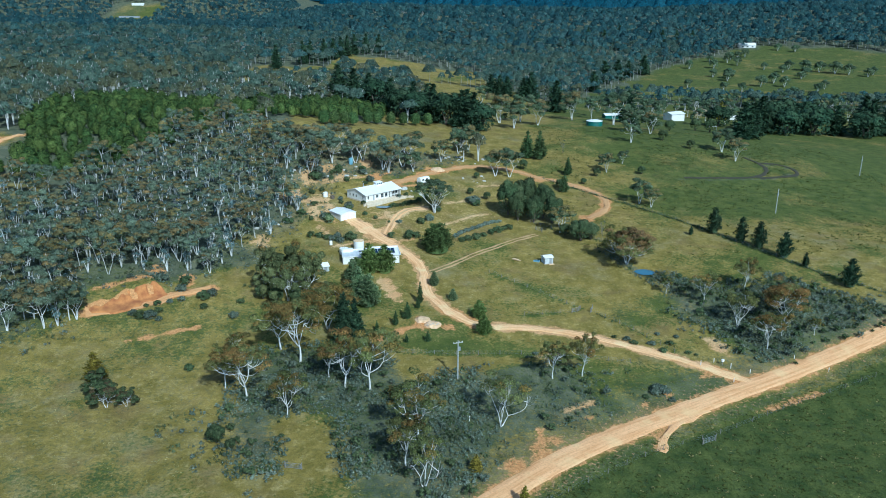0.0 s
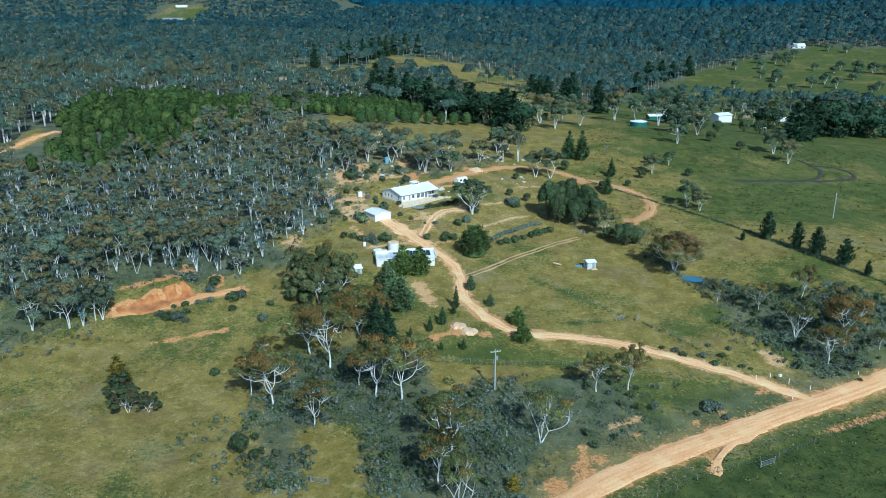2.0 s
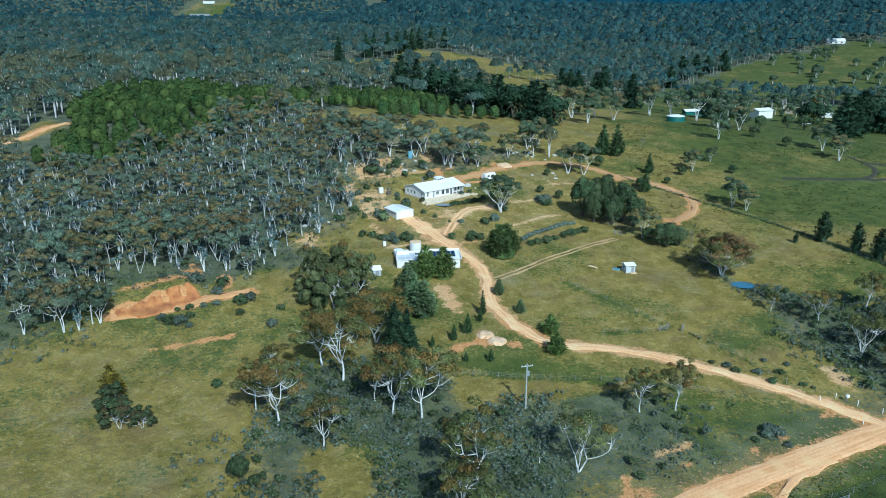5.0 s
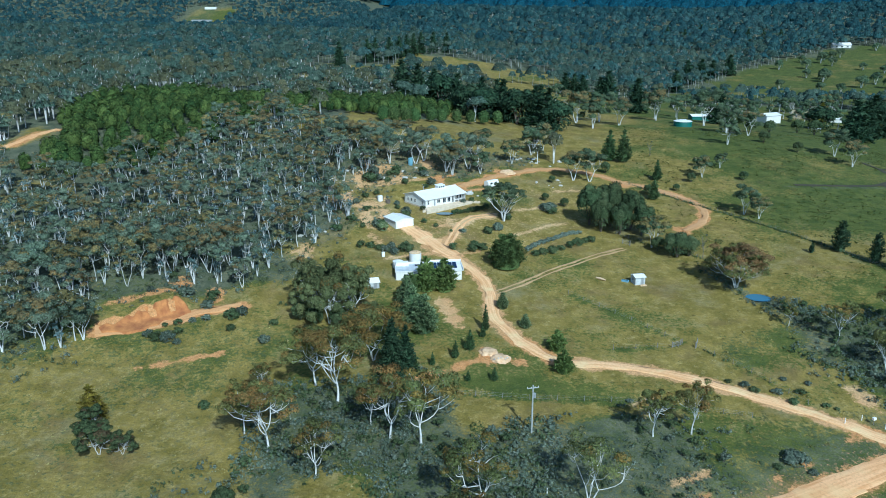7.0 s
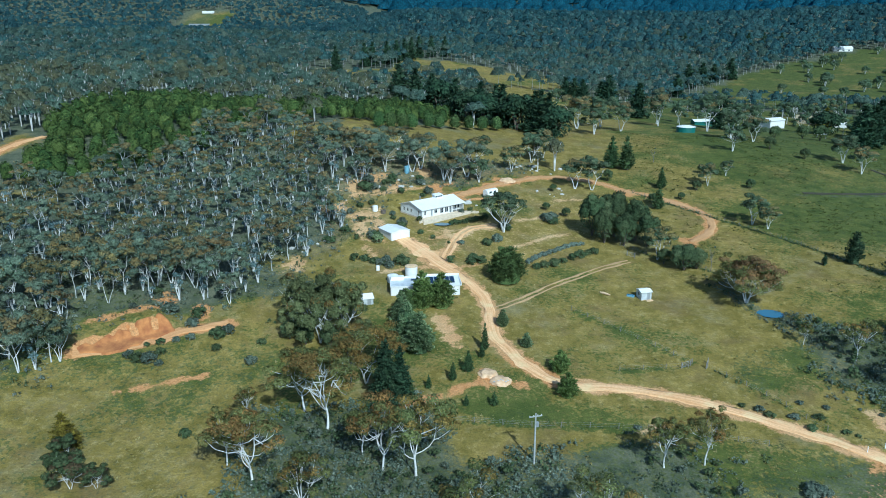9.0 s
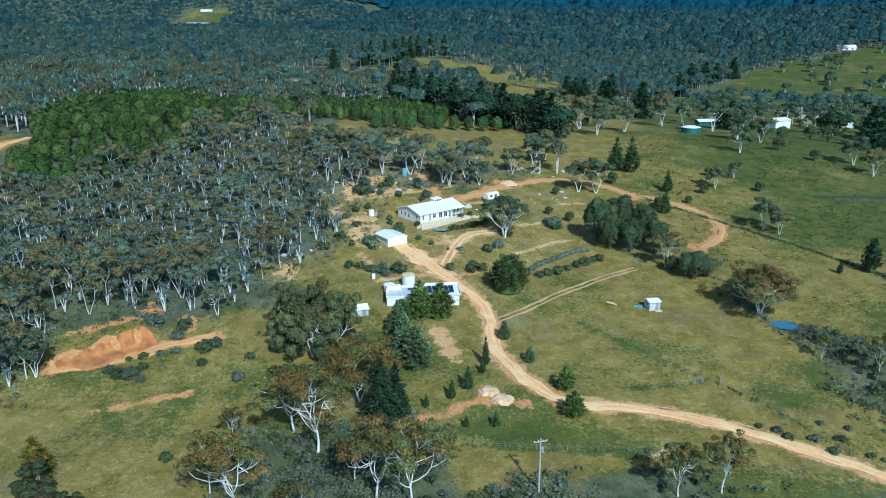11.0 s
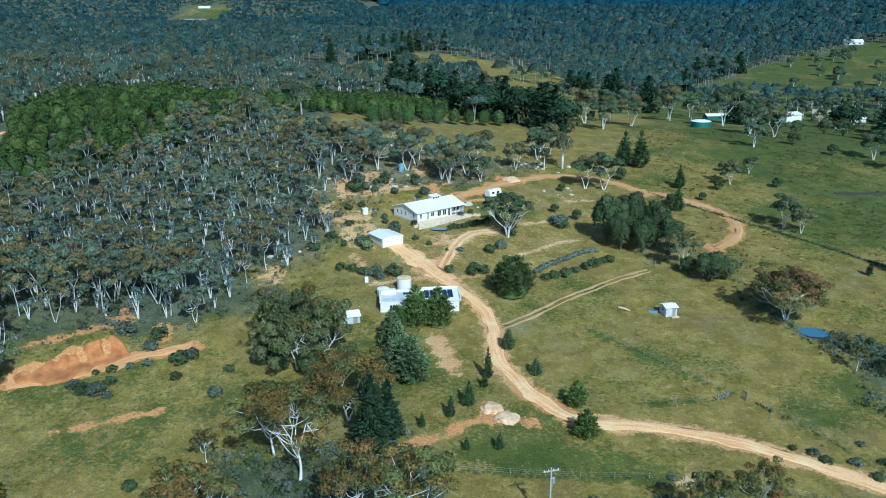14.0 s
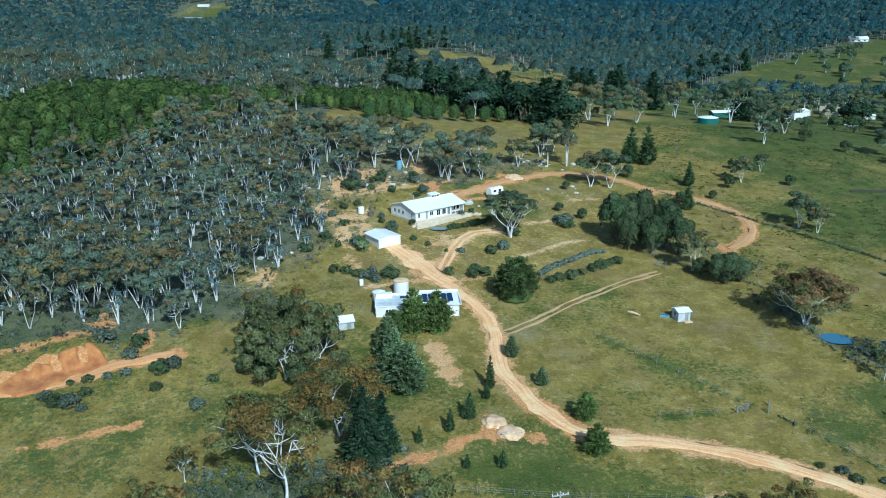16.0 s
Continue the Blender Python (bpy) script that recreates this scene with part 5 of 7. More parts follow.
for x, y, h, w in [(22.7, 264.5, 14.5, .62), (29, 265, 15.5, .62), (34.8, 262.5, 14, .62), (37.4, 258, 11, .68), (25.7, 259.5, 12, .66), (31, 258, 11, .7), (44.5, 242, 8.2, 1.0), (48, 243, 6.5, .9),
                   (40, 246, 5, .9), (33, 318, 5, .8), (45, 296, 4, .8)]:
    DARK_ROUND.put(x, y, h, x * 23, w)
DARK_GUM = Kind("gum_tree", gum(29, 8, 4.4, 2, 34, 90, 0.30, 0.08, 0.0, rust=0.35, flat=0.6, twigs=1, fork=0.2, stout=0.014, deep=0.55, spokes=20), 8, BARK, EVERGREEN, DUSK_LEAF, "low dark gum with white forked trunk in the paddock", "tree", "gum trees")
for x, y, h, a, w in [(-69.5, 144, 6.2, 20, 1.0), (-73.5, 149.5, 5.6, 130, 0.95), (-65.6, 144.6, 4.2, 250, 1.0)]:
    DARK_GUM.put(x, y, h, a, w)
GOLD.put(-75.5, 153.5, 7.0, 0, 1.5)
GOLD.put(6.2, 122.6, 3.4, 90, 1.5, "small yellow-green roadside wattle")
GOLD.put(14, 113, 4, 40, 1.2, "small yellow-green roadside wattle")
for i, (x, y, h) in enumerate([(-38.2, 190.5, 5.5), (-43.6, 191.2, 5), (-34.5, 192.3, 4.5), (-47.5, 193, 5), (-33.4, 188, 2.5)]):
    DARK_ROUND.put(x, y, h, i * 77, 0.9, "low dark green wattle under the gums")
for x, y, h in [(-43.5, 132, 4.4), (-40.2, 130, 2.4), (-47, 158, 3.4), (-36, 127, 1.8)]:
    DARK_ROUND.put(x, y, h, x * 90, 0.95, "ragged dark shrub at the edge of the gully")
GOLD.put(193, 548, 12, 10, 1.6, "golden poplar beside the far farmhouse")
DEAD = Kind("dead_tree", gum(60, 8, 2.2, 1, 4, 20, 0.3, 0.05, 0.8, fork=0.5), 8, TIMBER, GREY_LEAF, GREY_LEAF, "thin dead tree with bare grey branches", "tree")
DEAD.put(51.3, 241.5, 7.5, 0, 0.6)
DEAD.put(53.1, 344.5, 6, 70)
for i, (x, y, h) in enumerate([(-32.1, 257.7, 2.4), (-26.2, 252.9, 1.4), (-22.4, 250.5, 1.3), (-35.7, 263.7, 1.5), (-27.4, 260.0, 1.4), (-13.3, 271.8, 1.6), (-15.7, 269.3, 1.4), (-10.6, 238.6, 2.2),
                               (-7.5, 250.1, 2.2), (-4.8, 253.3, 2.4), (-16.4, 236.2, 2.0), (-29.2, 234.8, 1.9), (-32.8, 233.1, 2), (-35.4, 280.2, 2), (-30.9, 292.1, 2), (-46.2, 283.9, 3), (-39.4, 288.9, 2.4),
                               (-40.9, 279.9, 1.8), (-27.1, 282.7, 2.4), (-37.8, 246.7, 2.6), (-41.3, 233.1, 2)]):
    (BUSH if i % 3 else GREY_BUSH).put(x, y, h, i * 70)
for i, (x, y, h) in enumerate([(-76.1, 181.3, 2), (-73.5, 181.5, 2.2), (-72.3, 184.5, 1.5), (-71, 180.7, 1.2), (-76.4, 187.1, 1), (-71.1, 189.6, 1.2), (-73.9, 188.2, 1.4), (-68.4, 190.8, 1.4), (-63.1, 192.3, 2.4),
                               (-61.3, 194.2, 2), (-61.5, 187.4, 1.5), (-52.9, 183.3, 1.7), (-52.9, 190.6, 1.4), (-76.9, 200, 2.6), (-70.1, 199.9, 2.4), (-84.3, 198.4, 1.3), (-83, 207.7, 1.8), (-78, 182.5, 1.6),
                               (-57, 159.3, 1.6), (-70, 196, 2)]):
    (GREY_BUSH if i % 2 else BUSH).put(x, y, h, i * 50, 1.2)
SLOPE_SHRUBS = [(-6.1, 273.8, 2.2), (10.8, 273.9, 3), (12, 272, 2.4), (-7.3, 250.1, 2.2), (-4.3, 253.3, 2), (-10.5, 237, 2.4), (-8.5, 238, 2), (-38.8, 247.2, 2.6), (-31.6, 255, 2.6), (-46.8, 279.5, 3), (-44.5, 280.5, 2.4), (-41.3, 284.9, 2), (-39, 286, 2.4), (-30.3, 289, 2), (-28.5, 279.9, 1.4), (-35.2, 261.1, 1.4), (-34.4, 231.2, 2)]
SLOPE_SHRUBS += [(-36, 232.4, 1.6), (-38.6, 233.3, 1.8), (-31.6, 230.1, 2), (-33, 231, 1.4), (-28.8, 232.7, 2.4), (-3, 264.1, 2.2), (-1.5, 262.5, 1.6), (-17.9, 248.2, 1), (-14.5, 248.9, 1.2), (-43, 270, 1.4), (-46, 267, 1.8), (-48, 262, 2), (-44, 258, 1.6), (-47, 250, 2), (-50, 256, 1.8), (-43, 246, 1.6), (-50, 243, 2)]
for i, (x, y, h) in enumerate(SLOPE_SHRUBS):
    (GREY_BUSH if i % 3 == 1 else BUSH).put(x, y, h * 0.9, i * 61, 0.95 + 0.25 * (i * 7 % 4), "loose dark green shrub on the slope")
for i, (x, y, h) in enumerate([(45.5, 177.0, 2.2), (46.9, 175.3, 2), (51.3, 175.4, 1.8), (53.3, 172.0, 2.4), (53.9, 180.4, 1.4), (55.8, 175.9, 1.8), (58.3, 179.2, 1.6), (42.6, 178.1, 1.4), (47.6, 153.3, 3.6), (60.9, 170.9, 1.2), (49.6, 150.4, 1.6), (44.1, 151.1, 1.4), (67.7, 177.8, 1.2), (59.2, 171.7, 1.6), (21.9, 167.8, 1.2)]):
    (BUSH if i % 2 else GREY_BUSH).put(x, y, h * 0.5, i * 47, 1.4 + 0.3 * (i % 3), "low roadside shrub beside the driveway")
for i, (x, y) in enumerate([(5.9, 237.4), (8, 238.6), (10.7, 240.3), (13, 242.8), (15.9, 245.7), (18, 247.6), (20.4, 249.9), (22, 251)]):
    BUSH.put(x, y, 1.6 + 0.3 * (i % 3), i * 80, 1.2)
for x, y, h in [(81, 314, 4), (105.6, 375.5, 6), (114.6, 360, 5), (143, 444, 8), (13, 302, 3), (10, 283, 3), (16, 279, 3.4), (55, 300, 3), (62, 310, 4), (68, 330, 4), (98, 400, 6), (110, 410, 7), (120, 415, 7), (150, 440, 9)]:
    DARK_ROUND.put(x, y, h, x * 11, 0.9, "single dark green tree on the paddock")

# ---- forest ----
MID_GUMS = [gum(70 + i, 10.5, 3.7, st, 13, 12, 0.58, 0.05, 0.0, sides=4, stout=0.0140, rust=ru, twigs=0, boughs=1, fork=0.50, deep=0.26, spokes=5, puff=1.28, flat=0.56) for i, (st, ru) in enumerate([(1, 0.75), (2, 0.3), (1, 0.55), (2, 0.7), (1, 0.1)])]
MID_KINDS = [Kind("forest_gum", s, 10.5, PALE_BARK, FOREST_LEAF, FOREST_RUST, "slender white-trunked gum in the forest", "tree", "forest gums") for s in MID_GUMS]
rng = np.random.default_rng(11)
fx, fy = scatter(9000, (-240, -45, 165, 340), lambda x, y: (softly(x, y, lambda a, c: inside(a, c, FOREST), 6) > rng.uniform(0.15, 0.85, len(x))) & ~inside(x, y, TRACK_GAP), rng, 5.6)
order = np.argsort(np.hypot(fx + 60, fy - 150))
for n, i in enumerate(order[:280]):
    MID_KINDS[n % 5].put(float(fx[i]), float(fy[i]), float(rng.uniform(7.5, 12)), float(rng.uniform(0, 360)))
rest = order[280:]
spots = np.column_stack([fx[rest], fy[rest], rng.uniform(0.75, 1.15, len(rest)), rng.uniform(0, 6.28, len(rest)), rng.integers(0, 5, len(rest))])
joined("forest_gums", MID_GUMS, spots, [PALE_BARK, FOREST_LEAF, FOREST_RUST], "dense forest of slender white-trunked gum trees", "forest")

SAPLING = [dome(76 + i, 4.2, 1.25, 14, 0.7, 2, 0.0) for i in range(3)]
sx, sy = scatter(9000, (-240, -45, 165, 340), lambda x, y: softly(x, y, lambda a, c: inside(a, c, FOREST), 6) > rng.uniform(0.2, 0.9, len(x)) + 2 * inside(x, y, TRACK_GAP), rng, 3.9)
spots = np.column_stack([sx, sy, rng.uniform(0.75, 1.75, len(sx)), rng.uniform(0, 6.28, len(sx)), rng.integers(0, 3, len(sx))])
joined("forest_saplings", SAPLING, spots, [BARK, BLUE_LEAF, BLUE_LEAF], "pale blue-grey saplings under the forest gums", "saplings")

YOUNG = [puff(80 + i, 6.6, 2.45, 85, 0.56) for i in range(4)]
px, py = scatter(9000, (-185, -30, 258, 445), lambda x, y: (inside(x, y, PLANTATION) & ~inside(x, y, TRACK_GAP)) | inside(x, y, PLANTATION_EAST), rng, 4.4)
spots = np.column_stack([px, py, rng.uniform(0.75, 1.2, len(px)), rng.uniform(0, 6.28, len(px)), rng.integers(0, 4, len(px))])
joined("pine_plantation", YOUNG, spots, [DARK_BARK, YOUNG_LEAF, YOUNG_LEAF], "plantation of young bright green pines", "plantation")
EDGE_PINE = Kind("round_pine", puff(84, 6.5, 2.9, 500, 0.4), 6.5, DARK_BARK, GREEN_LEAF, GREEN_LEAF, "young green pine at the plantation's edge", "tree", "edge pines")
for x, y in [(-52, 341), (-48, 344), (-44, 348), (-41, 353), (-36, 372), (-32, 378), (-26, 384), (-20, 388), (-14, 392), (-8, 396)]:
    EDGE_PINE.put(x, y, 6.5, x * 19, 0.9)


def far_gum(seed, h, spread, n, size, forks, blobs):
    """A distant gum: pale forked stem and a loose, flat-domed crown of leafy caps."""
    r = np.random.default_rng(seed)
    stems = []
    for k in range(forks):
        a = r.uniform(0, 6.28)
        stems.append(tube(np.array([[0, 0, -0.3], [math.cos(a) * 0.3, math.sin(a) * 0.3, h * 0.5], [math.cos(a) * spread * 0.6, math.sin(a) * spread * 0.6, h * 0.84]]), [0.24, 0.17, 0.07] if forks > 1 else [0.14, 0.10, 0.05], 3))
    a, q = np.arange(blobs) * 2.4 + r.uniform(0, 6), np.sqrt(np.arange(blobs) / max(blobs, 1)) * spread * 0.8
    k = np.column_stack([np.cos(a) * q, np.sin(a) * q, h * (0.76 - 0.18 * (q / spread) ** 2 + r.uniform(-0.14, 0.06, blobs))])
    kv, kf = low_caps(k, spread * (0.55 if blobs > 1 else 1.0) * r.uniform(0.8, 1.2, blobs), r, 0.75 if blobs > 1 else 0.8, 0.28)
    parts = [(kv, kf)]
    if n:
        c = k[r.integers(0, blobs, n)] + ball(n, r, 0.55, 0.9) * spread * 0.68
        parts.append(cards(c, size, r, 0.3, 0.2, c - np.array([0, 0, h * 0.5])))
    cv, cf = gather(parts)
    tv, tf = gather(stems)
    return tv, tf, cv, cf, np.full(len(cf), int(seed % 2 == 1))


def seen_from_path(x, y):
    return np.abs(x) < 60 + 0.66 * y


def in_view_woods(x, y, lo, hi):
    """Wooded ground of one belt; neighbouring belts thin out into each other."""
    w = y * np.exp(rng.normal(0, 0.06, len(y)))
    hidden = ((y > 1640) & (y < 2600) & (x > -320 + 0.1 * (1640 - y))) | ((y > 2080) & (y < 2700))
    return (w > lo) & (w < hi) & wooded(x, y) & seen_from_path(x, y) & ~hidden


# each belt's leaves are bluer than the last, distance haze painted in
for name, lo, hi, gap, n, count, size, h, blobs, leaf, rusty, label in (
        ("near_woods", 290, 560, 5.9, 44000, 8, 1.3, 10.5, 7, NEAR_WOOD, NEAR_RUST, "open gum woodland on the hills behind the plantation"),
        ("middle_woods", 560, 1000, 6.9, 100000, 2, 1.6, 12, 4, HAZED_WOOD, HAZED_WOOD_RUST, "dense gum forest on the middle hills"),
        ("far_woods", 1000, 2150, 10.2, 170000, 0, 2.6, 14, 2, HAZED_HILL_LEAF, HAZED_HILL_DARK, "distant gum forest over the ridges"),
        ("distant_woods", 2500, 4800, 44.0, 90000, 0, 16.0, 20, 1, HAZED_RANGE_LEAF, HAZED_RANGE_LEAF, "forest on the farthest ranges, coloured haze blue")):
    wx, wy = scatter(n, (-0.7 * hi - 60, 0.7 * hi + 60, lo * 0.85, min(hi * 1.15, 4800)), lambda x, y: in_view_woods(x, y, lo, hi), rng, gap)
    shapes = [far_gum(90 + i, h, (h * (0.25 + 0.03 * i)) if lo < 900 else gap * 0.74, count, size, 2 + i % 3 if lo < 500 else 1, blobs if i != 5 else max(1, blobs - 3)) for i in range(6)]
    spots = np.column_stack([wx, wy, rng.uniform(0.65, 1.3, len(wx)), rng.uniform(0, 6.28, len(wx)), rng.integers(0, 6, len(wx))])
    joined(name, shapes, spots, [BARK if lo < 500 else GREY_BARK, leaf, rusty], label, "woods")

# ---- heath, shrubs and tussocks ----
def low_bush(seed, leaf):
    r = np.random.default_rng(seed)
    k = np.column_stack([r.normal(0, 0.38, (3, 2)), r.uniform(0.1, 0.35, 3)])
    c = ball(26, r, 0.6, 0.6) * np.array([0.85, 0.85, 0.9]) + np.array([0, 0, 0.34])
    cv, cf = gather([low_caps(k, r.uniform(0.17, 0.30, 3), r, 0.9, 0.3), cards(c, 0.21, r, 0.9, 0.1)])
    return np.zeros((0, 3)), np.zeros((0, 4), int), cv, cf, np.full(len(cf), leaf)


HEATH = [low_bush(100, 0), low_bush(101, 0), low_bush(102, 1), low_bush(103, 0)]
hx, hy = scatter(60000, (-170, 105, 105, 330), lambda x, y: (softly(x, y, lambda a, c: in_any(a, c, THICKETS) | inside(a, c, FOREST), 7) + 0.65 * softly(x, y, lambda a, c: inside(a, c, SLOPE), 6) > rng.uniform(0.1, 1.0, len(x))) & (segments_distance(x, y, ROAD_LINE) > 6)
                 & (segments_distance(x, y, DRIVE_LINE) > 3) & (segments_distance(x, y, BANK_LINE) > 5) & (segments_distance(x, y, UPPER_LINE) > 2.5) & (np.hypot(x + 24, y - 268) > 13) & (np.hypot(x + 34, y - 250) > 6) & ~inside(x, y, THICKETS[0]), rng, 2.15)
spots = np.column_stack([hx, hy, rng.uniform(0.7, 1.7, len(hx)), rng.uniform(0, 6.28, len(hx)), rng.integers(0, 4, len(hx))])
joined("heath", HEATH, spots, [GREY_LEAF, GREY_LEAF, SHRUB_LEAF], "low grey-green heath shrubs under the gums", "heath")

bx, by = scatter(54000, (-56, 135, 104, 240), lambda x, y: (softly(x, y, lambda a, c: (in_any(a, c, THICKETS[:2]) | inside(a, c, LOW_HEATH)) & ~inside(a, c, GLADE), 3) > rng.uniform(0.3, 0.75, len(x))) & (np.hypot(x - 60, y - 219) > 4.2) & (segments_distance(x, y, ROAD_LINE) > 5.5) & (segments_distance(x, y, DRIVE_LINE) > 3)
                 & (np.sin(x * 0.23 + 1) + np.sin(y * 0.31) + np.sin(x * 0.11 - y * 0.17) > -1.35), rng, 0.85)
low = ((bx > 8) & (bx < 46)) | inside(bx, by, LOW_HEATH)
keep = ~low | (rng.random(len(bx)) < 0.75)
bx, by, low = bx[keep], by[keep], low[keep]
spots = np.column_stack([bx, by, (0.55 + 1.3 * rng.random(len(bx)) ** 1.6) * np.where(low, 0.62, 1.0) * np.where(inside(bx, by, LOW_HEATH), 1.3, 1.0), rng.uniform(0, 6.28, len(bx)), rng.integers(0, 4, len(bx))])
joined("thicket", [low_bush(120, 0), low_bush(121, 1), low_bush(122, 0), low_bush(123, 0)], spots, [GREY_LEAF, GREY_LEAF, EVERGREEN], "dense knee-high grey-green heath in the gully", "heath")

fx, fy = [], []
for line in FENCES:
    c = spline(line, 0.5 if line is FENCES[3] else 0.8)
    keep = rng.random(len(c)) < (0.92 if line is FENCES[3] else 0.75)
    fx.append(c[keep, 0] + rng.normal(0, 0.18, keep.sum()))
    fy.append(c[keep, 1] + rng.normal(0, 0.18, keep.sum()))
fx, fy = np.concatenate(fx), np.concatenate(fy)
spots = np.column_stack([fx, fy, rng.uniform(0.2, 0.5, len(fx)) * np.where((fx > 40) & (fy > 186), 2.2, 1.0), rng.uniform(0, 6.28, len(fx)), rng.integers(0, 2, len(fx))])
joined("fence_grass", [low_bush(130, 0), low_bush(131, 1)], spots, [EVERGREEN, EVERGREEN, SHRUB_LEAF], "rank dark grass and weeds along the fence lines", "grass")

SCRUB = [dome(110 + i, 3.0, 1.9, 110, 0.32, 5, 0.0) for i in range(3)]
SCRUB = [(s[0], s[1], s[2], s[3], s[4] + (i == 2)) for i, s in enumerate(SCRUB)]
cx, cy = scatter(6000, (48, 136, 166, 236), lambda x, y: (softly(x, y, lambda a, c: inside(a, c, THICKETS[1]), 4) > 0.4) & (np.hypot(x - 60, y - 219) > 5.0), rng, 2.9)
spots = np.column_stack([cx, cy, rng.uniform(0.25, 0.75, len(cx)), rng.uniform(0, 6.28, len(cx)), rng.integers(0, 3, len(cx))])
joined("creek_scrub", SCRUB, spots, [DARK_BARK, EVERGREEN, GREY_LEAF], "tall dark scrub along the creek", "scrub")
ux, uy = scatter(2600, (-56, 40, 104, 180), lambda x, y: (softly(x, y, lambda a, c: inside(a, c, THICKETS[0]) & ~inside(a, c, GLADE), 4) > 0.5) & (np.sin(x * 0.19 + 2) + np.sin(y * 0.27 + x * 0.1) > -0.5 + 0.9 * (x > -12)), rng, 2.9)
spots = np.column_stack([ux, uy, rng.uniform(0.2, 0.75, len(ux)), rng.uniform(0, 6.28, len(ux)), rng.integers(0, 3, len(ux))])
joined("gully_scrub", SCRUB, spots, [DARK_BARK, EVERGREEN, GREY_LEAF], "tall dark scrub under the foreground gums", "scrub")


def tussock(seed):
    r = np.random.default_rng(seed)
    cv, cf = cards(r.normal(size=(5, 3)) * np.array([0.2, 0.2, 0.03]) + np.array([0, 0, 0.07]), 0.16, r, 1.6)
    return np.zeros((0, 3)), np.zeros((0, 4), int), cv, cf, np.zeros(len(cf), int)


def open_grass(x, y):
    """Paddock clear of roads, tracks and buildings."""
    d = np.minimum.reduce([segments_distance(x, y, l) for l in (DRIVE_LINE, UPPER_LINE, TRACK_LINE, BRANCH_LINE, LOWER_LINE, BANK_LINE)])
    return (segments_distance(x, y, ROAD_LINE) > 4.2) & (d > 2.2) & (np.hypot(x + 25, y - 268) > 14)


gx, gy = scatter(2400, (-100, 110, 108, 260), open_grass, rng)
spots = np.column_stack([gx, gy, rng.uniform(0.7, 1.9, len(gx)), rng.uniform(0, 6.28, len(gx)), rng.integers(0, 3, len(gx))])
joined("tussock_grass", [tussock(i) for i in range(3)], spots, [GRASS_LEAF, GRASS_LEAF, GRASS_LEAF], "scattered tussocks of dry grass", "grass")

gx, gy = scatter(7000, (0, 115, 98, 190), lambda x, y: 0.83 * (np.interp(x, [p[0] for p in ROAD_LINE], [p[1] for p in ROAD_LINE]) - y) > 4.5, rng, 0.5)
spots = np.column_stack([gx, gy, rng.uniform(0.8, 1.9, len(gx)), rng.uniform(0, 6.28, len(gx)), rng.integers(0, 3, len(gx))])
joined("green_tussocks", [tussock(i + 5) for i in range(3)], spots, [GREEN_BLADE, GREEN_BLADE, GREEN_BLADE], "rank green grass tussocks below the road", "grass")
gx, gy = scatter(9000, (44, 190, 228, 410), lambda x, y: (np.sin(x * 0.13 + 1.1) + np.sin(y * 0.11 - x * 0.05) + rng.normal(0, 0.8, len(x)) > 0.2) & (segments_distance(x, y, UPPER_LINE) > 3), rng, 1.1)
spots = np.column_stack([gx, gy, rng.uniform(1.2, 3.2, len(gx)), rng.uniform(0, 6.28, len(gx)), rng.integers(0, 3, len(gx))])
joined("paddock_tussocks", [tussock(i + 9) for i in range(3)], spots, [GREEN_BLADE, GREEN_BLADE, GREEN_BLADE], "rank green tussocks over the valley paddock", "grass")

# ---- buildings ----
def part(name, bm, material, parent, label=""):
    """Links a bmesh as one mesh under a thing or a part."""
    me = bpy.data.meshes.new(name)
    bm.to_mesh(me)
    bm.free()
    me.materials.append(material)
    ob = new(name, me)
    ob.parent = parent
    return tagged(ob, label) if label else ob


def thing(name, x, y, z, rz, label, category, group=""):
    root = new(name)
    root.matrix_basis = pose(x, y, z, 0, 0, rz)
    return tagged(root, label, category, group)


def box(*spans):
    """A bmesh of boxes, each (x0, x1, y0, y1, z0, z1), with eased edges."""
    bm = bmesh.new()
    for x0, x1, y0, y1, z0, z1 in spans:
        r = bmesh.ops.create_cube(bm, size=1)
        bmesh.ops.scale(bm, vec=(x1 - x0, y1 - y0, z1 - z0), verts=r["verts"])
        bmesh.ops.translate(bm, vec=((x0 + x1) / 2, (y0 + y1) / 2, (z0 + z1) / 2), verts=r["verts"])
    return bm


def eased(bm, d=0.02):
    bmesh.ops.bevel(bm, geom=bm.edges[:], offset=d, segments=1, affect="EDGES", profile=0.5)
    return bm


def slab(corners, thick):
    """A sheet through four corners, with thickness downwards."""
    bm = bmesh.new()
    top = [bm.verts.new(c) for c in corners]
    low = [bm.verts.new((c[0], c[1], c[2] - thick)) for c in corners]
    bm.faces.new(top)
    bm.faces.new(low[::-1])
    n = len(corners)
    for i in range(n):
        bm.faces.new((top[i], low[i], low[(i + 1) % n], top[(i + 1) % n]))
    bmesh.ops.recalc_face_normals(bm, faces=bm.faces)
    return bm


def lathe(profile, n=20):
    """A turned solid from (radius, height) pairs."""
    bm = bmesh.new()
    rings = [[bm.verts.new((r * math.cos(a * 6.2832 / n), r * math.sin(a * 6.2832 / n), z)) for a in range(n)] for r, z in profile]
    for a, b in zip(rings[:-1], rings[1:]):
        for i in range(n):
            bm.faces.new((a[i], a[(i + 1) % n], b[(i + 1) % n], b[i]))
    bm.faces.new(rings[0][::-1])
    bm.faces.new(rings[-1])
    return bm


